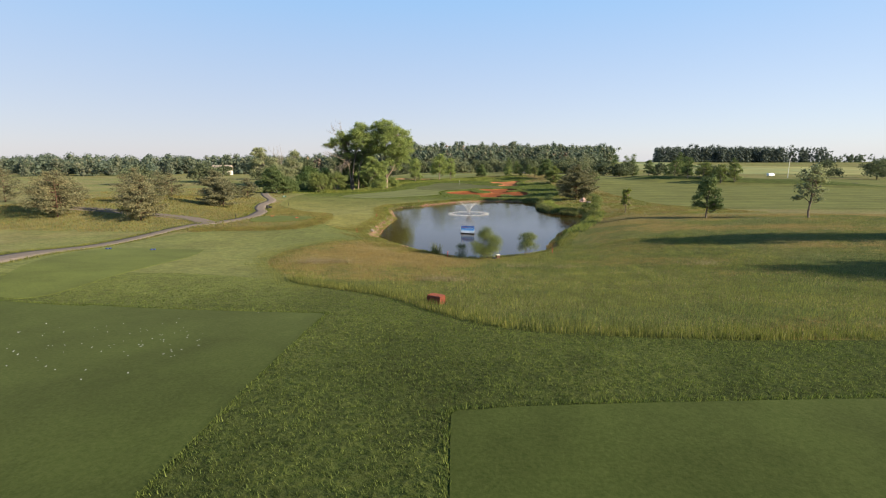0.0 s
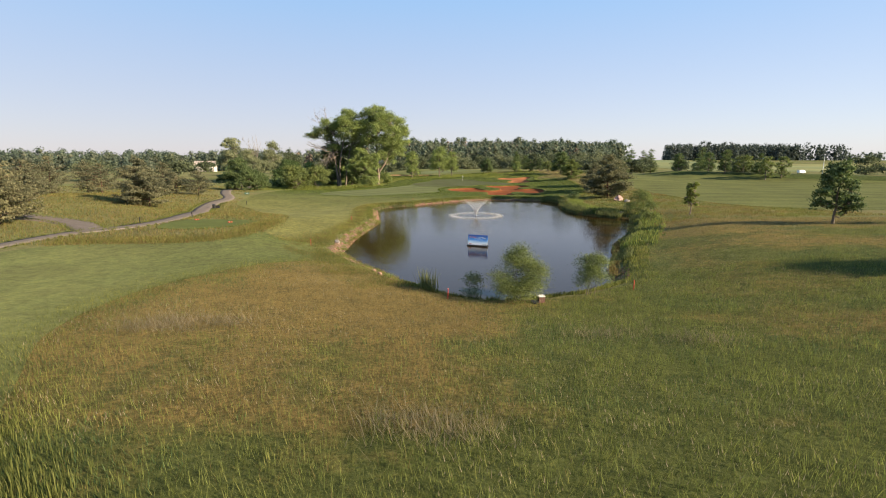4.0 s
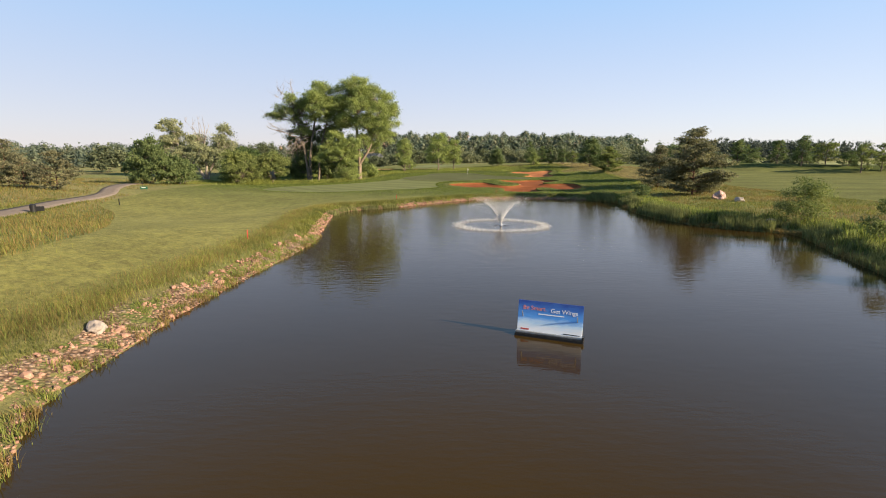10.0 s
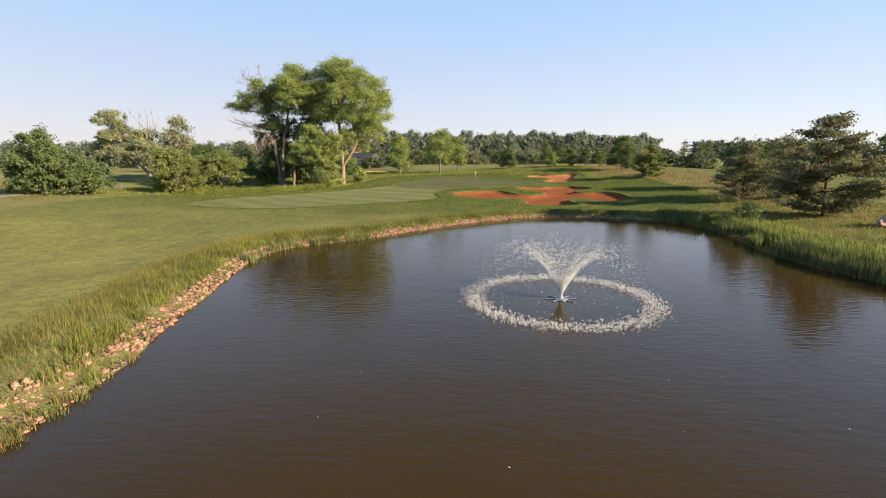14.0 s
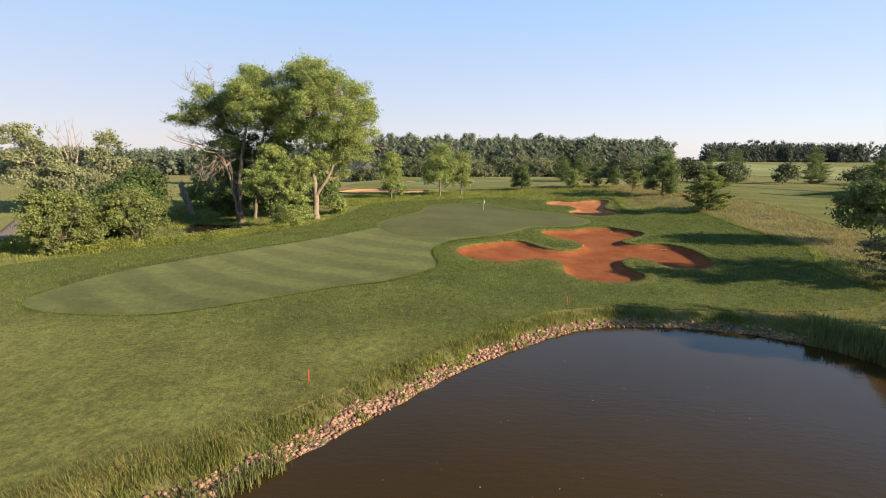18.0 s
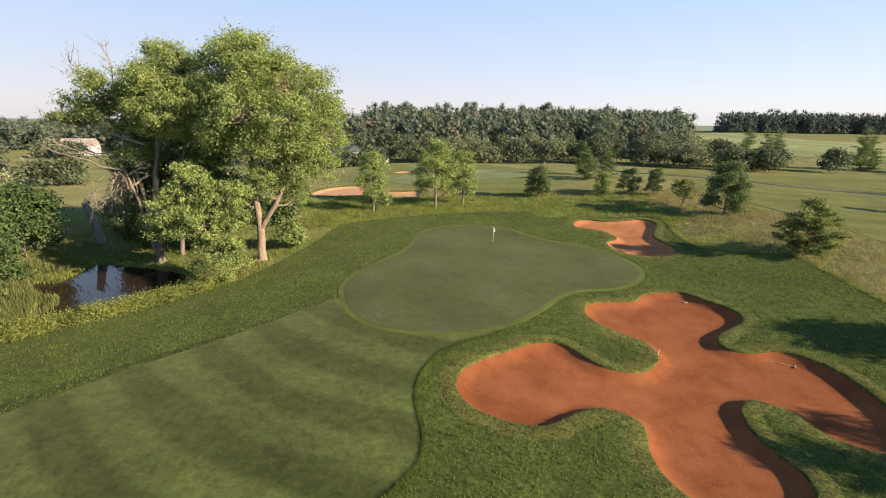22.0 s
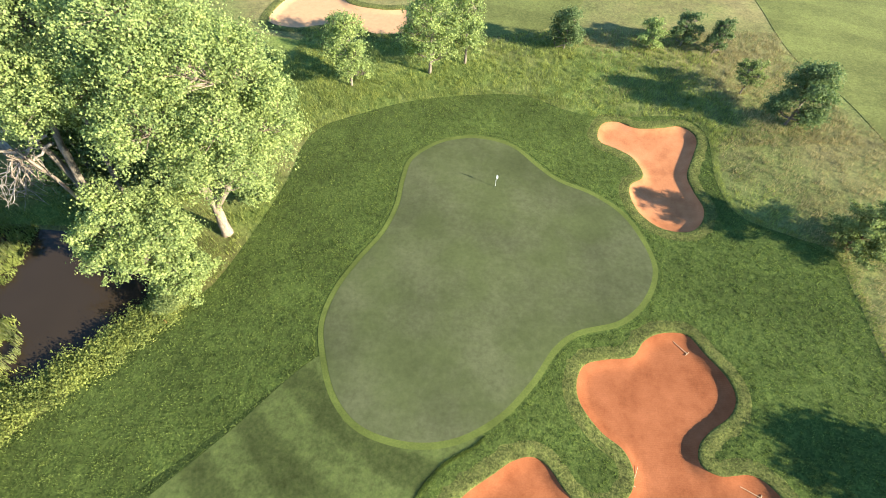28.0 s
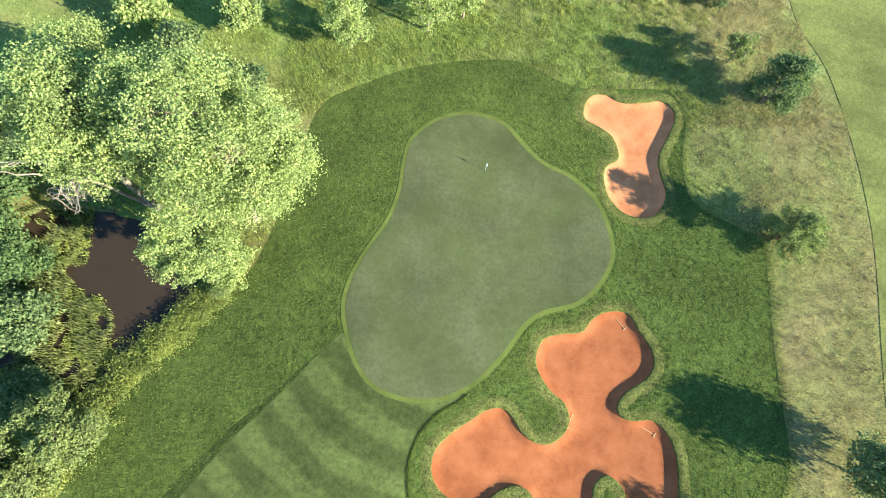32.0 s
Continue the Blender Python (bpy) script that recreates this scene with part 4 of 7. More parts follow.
def blades(name, xy, height, width, material, label, lift=0.0, droop=0.35, sink=0.03, kind="stuff", category="grass", z=None, parent=None):
    """Grass: one bent two-part blade at each place."""
    rng = np.random.default_rng(len(xy))
    n = len(xy)
    z0 = (land(xy[:, 0], xy[:, 1]) if z is None else z) + lift - sink
    a = rng.uniform(0, 2 * math.pi, n)
    hgt = np.broadcast_to(height, (n,)) * rng.uniform(0.55, 1.25, n)
    w = np.broadcast_to(width, (n,)) * rng.uniform(0.7, 1.3, n)
    dx, dy = np.cos(a), np.sin(a)
    bend = droop * rng.uniform(0.1, 1.0, n) * hgt
    side = np.stack([-dy, dx, np.zeros(n)], 1) * w[:, None] / 2
    p0 = np.c_[xy, z0]
    p1 = p0 + np.stack([dx * bend * 0.35, dy * bend * 0.35, hgt * 0.6], 1)
    p2 = p0 + np.stack([dx * bend, dy * bend, hgt], 1)
    verts = np.stack([p0 - side, p0 + side, p1 + side * 0.8, p1 - side * 0.8, p2], 1).reshape(-1, 3)
    k = np.arange(n)[:, None] * 5
    faces = np.concatenate([k + [[0, 1, 2]], k + [[0, 2, 3]], k + [[3, 2, 4]]], 0)
    ob = piece(name, mesh_of(name, verts, faces, material), parent)
    return tagged(ob, label, category, kind=kind)


def patchy(xy, scale, lo, hi):
    """Keeps the places that lie in natural-looking patches."""
    v = np.array([noise.noise((a * scale, b * scale, 3.1)) for a, b in xy])
    return xy[(v > lo) & (v < hi)]


# ---- the trees near the green ----
def grown_tree(name, x, y, stems, lobes, leaf, bark, leaves, size, seed, label, puff=1.0, fill=0.45, category="tree", swell_by=1.12, m=90):
    """A large tree: stems as ways of (x, y, z, thickness), boughs to each lobe (x, y, z, wide, high), and sprays of leaves held out on twigs, with gaps between."""
    rng = np.random.default_rng(seed)
    top = tagged(new(name), label, category)
    top.location = (x, y, one(x, y))
    ways = []
    for stem in stems:
        pts = np.array(stem, float)
        path = open_line(pts[:, :3], 1.2)
        ways.append([(p + rng.normal(0, 0.05, 3), float(np.interp(p[2], pts[:, 2], pts[:, 3]))) for p in path])
    knots = [q for way in ways for q in way[len(way) // 4:]]
    boughs, cs, ds = [], [], []
    lobes = [(a, b, c, w * swell_by, h * swell_by) for a, b, c, w, h in lobes]
    for a, b, c, w, h in list(lobes):
        e = rng.normal(0, 1, 3)
        e *= 0.95 / np.linalg.norm(e)
        k = rng.uniform(0.45, 0.65)
        lobes.append((a + e[0] * w, b + e[1] * w, max(c + e[2] * h, h * k * 0.6), w * k, h * k))
    share = np.array([w * h for _, _, _, w, h in lobes])
    for (lx, ly, lz, w, h), part_of in zip(lobes, share / share.sum()):
        c = np.array([lx, ly, lz])
        root, thick = min(knots, key=lambda q: np.linalg.norm((q[0] - c) * (1, 1, 0.7)) + 2.0 * max(0, q[0][2] - lz))
        way = limb(root, c - (0, 0, h * 0.3), min(thick * 0.6, 0.22), 0.06, 6, 0.35, rng)
        boughs.append(way)
        n_puff = max(4, int(leaves * part_of / m))
        d = rng.normal(0, 1, (n_puff, 3))
        d /= np.linalg.norm(d, axis=1)[:, None]
        d[:, 2] = np.where(d[:, 2] < -0.5, -d[:, 2], d[:, 2])
        cen = c + d * (w, w, h) * rng.uniform(0.2, 1.12, (n_puff, 1)) ** fill
        for k in range(0, n_puff, 2):
            boughs.append(limb(way[int(rng.integers(3, 7))][0], cen[k], 0.05, 0.012, 3, 0.15, rng))
        e = rng.normal(0, 1, (n_puff, m, 3))
        e = np.clip(e, -1.8, 1.8)
        rad = puff * 0.44 * rng.uniform(0.4, 1.4, (n_puff, 1, 1))
        along = rng.normal(0, 1, (n_puff, 1, 3)) * (1, 1, 0.6)
        along /= np.linalg.norm(along, axis=2)[..., None]
        cs.append((cen[:, None] + (e + along * np.sum(e * along, 2)[..., None] * 0.9) * rad * (1.0, 1.0, 0.75)).reshape(-1, 3))
        ds.append((e * 0.7 + d[:, None] * 0.5).reshape(-1, 3))
    v, f = tubes(ways, 8)
    v2, f2 = tubes(boughs, 4)
    piece("trunk", mesh_of("trunk", v + v2, f + [tuple(i + len(v) for i in q) for q in f2], bark, True), top)
    v, f = leaf_quads(np.vstack(cs), np.vstack(ds), size, rng, 0.8, True, 0.1)
    piece("crown", mesh_of("crown", v, f, leaf), top)
    return top


grown_tree("poplar_tree", -24.6, 211.3,
           (((0, 0, -0.4, 0.85), (0, 0, 0.6, 0.62), (0.1, 0, 4.6, 0.5), (0, -0.3, 9.5, 0.42), (-0.4, -0.2, 15, 0.3), (0.3, 0, 21, 0.18), (0.4, 0, 26, 0.06)),
            ((0.1, 0, 4.2, 0.42), (1.5, -0.3, 6.4, 0.34), (3.3, -0.5, 9.2, 0.3), (4.8, 0, 14, 0.2), (7.4, 0.3, 20, 0.08)),
            ((0.0, 0, 6.8, 0.24), (-1.0, -0.8, 7.8, 0.2), (-2.4, -1.6, 8.6, 0.1))),
           ((0.4, -0.3, 25.8, 3.9, 2.7), (4.5, -2.3, 23.2, 3.0, 2.6), (-4.2, 1.7, 24.6, 2.7, 2.4), (8.1, 0.7, 21.3, 2.7, 3.4), (8.8, -0.3, 16.5, 2.6, 3.0), (6.2, -4.3, 18.5, 2.8, 2.8),
            (1.1, -5.3, 19.6, 3.2, 3.0), (2.9, -3.3, 15.3, 3.1, 2.7), (-2.4, 1.7, 16.0, 2.5, 2.1), (5.8, -1.3, 12.4, 2.4, 2.6), (2.0, -2.3, 10.8, 2.2, 2.3), (4.2, 1.7, 8.8, 1.8, 2.1),
            (-3.8, 5.7, 21.9, 2.8, 2.7), (-5.5, -1.0, 20.5, 2.6, 2.2), (-3.2, -3.0, 16.5, 2.2, 1.8), (8.0, 3.0, 12.0, 2.2, 2.2), (1.8, 5.7, 21.2, 3.2, 3.2), (4.9, 5.7, 15.8, 2.8, 2.8), (10.6, -1.3, 18.8, 1.1, 2.4)),
           LEAF, PALE_BARK, 150000, 0.19, 11, "tall poplar with a pale forked trunk and full green crown")
old_willow = grown_tree("willow_tree", -39.2, 212.6,
           (((0, 0, -0.4, 0.8), (0, 0, 0.8, 0.5), (-0.2, 0.3, 6, 0.4), (0.6, 0.4, 12, 0.34), (1.8, 0.6, 18, 0.22), (3.8, 1.2, 25, 0.07)),
            ((-0.9, 0.9, -0.4, 0.6), (-1.0, 0.9, 1.0, 0.42), (-1.6, 1.0, 8, 0.34), (-2.6, 0.8, 14, 0.25), (-4.6, 0.6, 19, 0.14), (-8.5, 0.3, 20.2, 0.06)),
            ((1.5, 2.6, -0.4, 0.5), (1.6, 2.6, 1.0, 0.34), (2.6, 2.2, 9, 0.28), (4.2, 1.4, 15, 0.2), (7.0, -0.4, 21, 0.07))),
           ((4.2, 1.4, 25.0, 3.7, 2.4), (1.3, -0.6, 23.4, 2.7, 2.1), (8.2, -1.6, 21.8, 2.9, 2.5), (-2.0, 1.4, 21.5, 2.6, 1.7), (-5.9, 0.4, 20.2, 2.5, 1.4), (-10.6, 0.4, 18.8, 2.1, 1.0),
            (5.4, -3.6, 20.1, 2.9, 1.8), (6.3, -0.6, 17.6, 2.4, 1.6), (1.4, -0.6, 18.2, 2.5, 1.3), (1.6, 6.4, 22.8, 3.2, 2.8), (-2.4, 6.4, 20.5, 2.8, 2.2), (7.4, 4.4, 19.4, 2.6, 2.7), (-4.6, 2.4, 17.8, 1.8, 1.1), (-4.0, -1.0, 22.6, 2.4, 1.6), (-8.2, 2.5, 19.6, 2.2, 1.2),
            (3.4, -2.5, 23.0, 2.6, 2.0), (9.5, 1.0, 17.0, 2.4, 2.6), (6.0, 3.5, 13.5, 2.4, 2.4), (-2.2, 1.2, 14.5, 2.0, 1.6)),
           LEAF, BARK, 120000, 0.19, 12, "old spreading tree with bare grey limbs on one side")
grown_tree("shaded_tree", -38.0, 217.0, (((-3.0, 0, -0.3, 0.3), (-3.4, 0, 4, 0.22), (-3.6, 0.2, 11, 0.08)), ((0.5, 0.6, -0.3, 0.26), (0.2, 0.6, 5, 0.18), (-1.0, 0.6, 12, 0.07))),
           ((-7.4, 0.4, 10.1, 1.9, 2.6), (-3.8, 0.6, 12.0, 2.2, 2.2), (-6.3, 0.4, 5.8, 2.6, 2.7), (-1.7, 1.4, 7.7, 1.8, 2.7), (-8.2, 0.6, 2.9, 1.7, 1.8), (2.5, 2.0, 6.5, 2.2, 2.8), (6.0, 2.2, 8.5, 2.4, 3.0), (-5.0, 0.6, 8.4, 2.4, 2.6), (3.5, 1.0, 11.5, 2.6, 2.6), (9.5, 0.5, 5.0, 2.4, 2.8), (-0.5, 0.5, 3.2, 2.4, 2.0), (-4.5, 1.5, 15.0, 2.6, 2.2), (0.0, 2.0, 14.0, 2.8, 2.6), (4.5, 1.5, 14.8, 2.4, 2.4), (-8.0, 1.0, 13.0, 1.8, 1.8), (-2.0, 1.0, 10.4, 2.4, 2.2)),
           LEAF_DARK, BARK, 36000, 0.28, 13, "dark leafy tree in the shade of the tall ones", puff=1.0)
rng = np.random.default_rng(77)
bare = []
for z0, dx, dy, dz in ((17, -9.5, -1.0, 9.0), (18, -7.0, 2.5, 10.5), (16, -12.5, -2.5, 3.0), (15, -13.0, 1.5, 0.5), (14, -11.0, -3.5, 2.0), (19, -10.5, 1.0, 5.5), (13, -7.5, -4.0, -3.5), (12, -6.0, -3.0, -4.5), (14, -5.5, -4.5, -5.0)):
    main = limb((-0.6, 0.8, z0), (dx + 1.2, dy + 1.4, z0 + dz), 0.2, 0.035, 8, 0.55, rng)
    bare.append(main)
    for _ in range(14):
        p = main[rng.integers(3, 9)][0]
        twig = limb(p, p + rng.normal(0, 1.15, 3) + (-0.9, 0, 0.7 if dz > 0 else -0.9), 0.055, 0.014, 4, 0.16, rng)
        bare.append(twig)
        for _ in range(3):
            q0 = twig[rng.integers(1, 4)][0]
            bare.append(limb(q0, q0 + rng.normal(0, 0.55, 3) + (-0.3, 0, 0.2), 0.022, 0.008, 2, 0.06, rng))
v, f = tubes(bare, 4)
piece("dead_bough", mesh_of("dead_bough", v, f, GREY_BARK, True), old_willow)
grown_tree("round_tree", -29.0, 204.8, (((0, 0, -0.4, 0.3), (0, 0, 1.5, 0.22), (0.4, 0, 5, 0.16), (0.2, -0.2, 10.5, 0.05)), ((0.8, 0.3, -0.3, 0.22), (1.2, 0.3, 2, 0.16), (2.6, 0, 6.5, 0.06))),
           ((-0.1, -0.8, 11.4, 2.8, 1.8), (-2.8, -0.8, 8.9, 2.4, 2.0), (2.1, -0.3, 10.2, 2.8, 2.0), (0.8, -1.8, 7.3, 3.0, 2.4), (3.3, 0.2, 7.3, 2.1, 2.4), (2.6, -1.3, 4.0, 2.6, 2.6), (1.3, -1.8, 1.6, 2.0, 1.6),
            (-4.0, 0.2, 6.4, 1.8, 1.8), (3.6, 0.2, 2.4, 1.6, 2.2), (0.0, 2.2, 9.0, 2.8, 2.4)),
           LEAF, BARK, 52000, 0.2, 14, "round leafy tree at the marsh edge", puff=0.7)
tree("marsh_bush", -27.0, 201.0, 3.0, 2.3, -0.2, LEAF_OLIVE, BARK, 6000, 0.17, 15, "low leafy bush at the marsh edge", "bush", lobes=6)
pale_willow = grown_tree("grey_willow", -72.5, 214.0,
           (((0.8, 0, -0.4, 0.6), (0.8, 0, 1.0, 0.42), (-2.0, -0.5, 5, 0.3), (-5.5, -1, 10, 0.18), (-7.0, -1, 15, 0.06)), ((1.4, 0.3, -0.4, 0.5), (1.4, 0.3, 1.2, 0.36), (1.8, 0, 6, 0.26), (1.2, 0.5, 12, 0.12), (0.6, 0.5, 16.5, 0.03)),
            ((1.9, 0.6, -0.4, 0.45), (2.0, 0.6, 1.2, 0.34), (4.2, 0.8, 6, 0.24), (6.2, 1, 11, 0.12), (6.8, 1.6, 15, 0.05))),
           ((-6.9, -1, 14.9, 3.2, 2.3), (-8.3, -2, 11.1, 2.6, 1.9), (-6.1, 1, 12.0, 2.3, 2.1), (-1.7, 0, 11.0, 2.5, 2.0), (-2.7, -2, 8.1, 3.3, 2.2), (2.1, -3, 7.9, 3.3, 2.4), (-10.7, 0, 7.9, 2.6, 2.1),
            (6.7, 2, 13.8, 2.1, 2.0), (6.0, 0, 10.8, 2.5, 2.3), (8.2, 2, 9.5, 2.1, 1.9), (5.7, -2, 6.7, 3.1, 2.2), (-5.6, -1, 5.3, 2.4, 1.8), (-2.6, 5, 10.7, 2.8, 2.3), (-10.7, 5, 10.6, 3.2, 2.6), (4.1, 6, 8.9, 2.8, 2.3)),
           LEAF_PALE, GREY_BARK, 34000, 0.32, 16, "half-dead grey-green willow with bare boughs rising from its crown", puff=1.15, swell_by=1.0)
rng = np.random.default_rng(78)
bare = []
for dx, dy, h in ((0.2, 0.5, 17.5), (1.8, 0.2, 16.8), (-1.6, 0.6, 15.8), (3.2, 0.4, 15.2), (-3.2, 0, 16.6), (-8.5, -3.2, 9.0), (11.5, -2.5, 10.0)):
    main = limb((1.2, 0.2, 6.5), (dx, dy, h), 0.17, 0.03, 8, 0.5, rng)
    bare.append(main)
    for _ in range(9):
        p = main[rng.integers(3, 9)][0]
        bare.append(limb(p, p + rng.normal(0, 0.6, 3) + (0, 0, 1.2), 0.05, 0.012, 3, 0.12, rng))
v, f = tubes(bare, 4)
piece("dead_bough", mesh_of("dead_bough", v, f, GREY_BARK, True), pale_willow)
grown_tree("broad_bush", -58.0, 164.5, (((0, 0, -0.3, 0.16), (0.2, 0, 3, 0.12), (0.6, -0.3, 6.5, 0.04)), ((1, -0.6, -0.3, 0.14), (1.8, -0.8, 2, 0.1), (3, -1.2, 4.5, 0.03)), ((-0.8, 0.4, -0.3, 0.14), (-1, 0.4, 2, 0.1), (-1.2, 0, 4.5, 0.03))),
           ((0.6, -0.5, 7.0, 2.0, 1.5), (-0.6, -1.5, 5.2, 1.9, 1.6), (2.8, -1.5, 5.2, 2.1, 1.6), (-1.8, -1.5, 2.9, 1.4, 1.4), (2.3, -3.0, 2.7, 2.3, 1.7), (4.5, -2.5, 3.2, 2.0, 1.8), (-1.5, 3.5, 4.9, 2.4, 1.8), (-4.0, 3.0, 2.8, 2.3, 1.9), (0.5, -2.4, 0.9, 2.4, 1.0)),
           LEAF_DARK, BARK, 24000, 0.24, 19, "large dark green bush beside the mown grass", puff=0.75, category="bush")
grown_tree("broad_bush", -53.0, 166.0, (((0, 0, -0.3, 0.12), (0.1, 0, 1.5, 0.09), (0.3, -0.4, 3.4, 0.03)), ((0.8, 0.4, -0.3, 0.1), (1, 0.4, 1.2, 0.07), (1.4, 0, 2.6, 0.03))),
           ((0.0, -1, 3.8, 1.9, 1.5), (1.0, 0, 2.9, 1.9, 1.6), (1.4, -2, 1.6, 2.2, 1.4), (1.1, 2, 1.9, 1.4, 1.4), (-2.1, 4, 2.1, 2.1, 1.8), (-1.0, -1.5, 1.2, 1.8, 1.2)),
           LEAF_DARK, BARK, 13000, 0.24, 20, "lower dark green bush beside the mown grass", puff=0.7, category="bush")
grown_tree("broad_bush", -45.0, 178.0, (((0, 0, -0.3, 0.14), (-0.2, -0.4, 2, 0.1), (-0.4, -0.8, 5, 0.03)), ((0.6, -0.5, -0.3, 0.12), (0.9, -0.7, 2, 0.08), (1.4, -1, 4, 0.03)), ((-0.8, 0, -0.3, 0.12), (-1.2, -0.4, 2, 0.08), (-1.6, -1, 3.8, 0.03))),
           ((-0.4, -1, 5.8, 2.0, 1.4), (-1.7, -2, 4.2, 1.9, 1.8), (1.5, -1, 4.6, 2.0, 1.8), (0.4, -2.8, 2.9, 2.6, 2.0), (-2.6, -1, 1.8, 1.5, 1.5), (1.6, 0, 2.2, 1.7, 1.8), (-2.0, 2.6, 4.5, 2.7, 2.0), (-0.4, -2.6, 1.1, 2.4, 1.1)),
           LEAF_OLIVE, BARK, 30000, 0.2, 21, "dense green bush by the marsh", puff=0.6, category="bush")
grown_tree("broad_bush", -40.3, 182.9, (((0, 0, -0.4, 0.3), (0.0, 0, 0.5, 0.22), (-0.4, -0.1, 1.6, 0.15), (-0.9, -0.3, 3.5, 0.05)), ((0.0, 0, 0.4, 0.18), (0.5, -0.2, 1.5, 0.13), (0.9, -0.4, 4.5, 0.04))),
           ((0.3, -0.6, 6.3, 1.9, 1.3), (-1.7, -1.1, 5.0, 1.7, 1.5), (1.9, -0.6, 4.8, 1.7, 1.5), (0.4, -1.8, 4.0, 2.4, 1.5), (-2.6, -0.1, 3.0, 1.5, 1.2), (2.4, 0.4, 3.0, 1.2, 1.0), (-1.4, 2.2, 5.0, 2.4, 1.7)),
           LEAF_OLIVE, PALE_BARK, 24000, 0.2, 22, "green bush on a pale bent trunk by the marsh", puff=0.6, category="bush")
tree("broad_bush", -52.0, 196.0, 6.5, 5.0, -0.8, LEAF_DARK, BARK, 8928, 0.36, 23, "green thicket behind the marsh", "bush", lobes=9, stems=3, far=True, narrow=0.8)
tree("broad_bush", -59.5, 214.5, 10.0, 5.5, -0.8, HERB, BARK, 10044, 0.38, 24, "dark thicket behind the marsh", "bush", lobes=9, stems=3, far=True, narrow=0.8)
tree("broad_bush", -58.0, 206.0, 9.0, 5.5, -0.8, HERB, BARK, 8928, 0.38, 25, "dark thicket behind the marsh", "bush", lobes=9, stems=3, far=True, narrow=0.8)

tree("broad_bush", -48.5, 186.5, 5.0, 4.2, -0.8, LEAF_DARK, BARK, 10044, 0.29, 26, "green thicket in the marsh", "bush", lobes=9, stems=3, far=True, narrow=0.8)
tree("broad_bush", -54.5, 203.0, 6.6, 4.6, -0.8, HERB, BARK, 8928, 0.31, 27, "olive thicket in the marsh", "bush", lobes=9, stems=3, far=True, narrow=0.8)
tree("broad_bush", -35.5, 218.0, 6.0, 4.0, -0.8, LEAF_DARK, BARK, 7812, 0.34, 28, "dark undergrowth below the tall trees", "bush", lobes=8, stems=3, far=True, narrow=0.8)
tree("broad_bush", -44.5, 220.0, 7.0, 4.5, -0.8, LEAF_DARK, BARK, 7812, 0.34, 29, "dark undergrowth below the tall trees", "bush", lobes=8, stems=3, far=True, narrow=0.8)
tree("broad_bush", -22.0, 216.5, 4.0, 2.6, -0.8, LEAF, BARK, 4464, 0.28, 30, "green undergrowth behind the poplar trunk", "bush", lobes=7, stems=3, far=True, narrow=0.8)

for i, (x, y, h, r) in enumerate(((-30.4, 243.1, 6.5, 3.2), (-38, 236, 7, 4), (-46, 244, 8, 4.5), (-28, 231, 4.5, 3), (-56, 232, 8, 5))):
    tree("broad_bush", x, y, h, r, 0.2, LEAF if i % 2 == 0 else LEAF_DARK, BARK, 6975, 0.38, 140 + i, "leafy undergrowth behind the tall trees", "bush", lobes=8, stems=3, far=True, narrow=0.8)

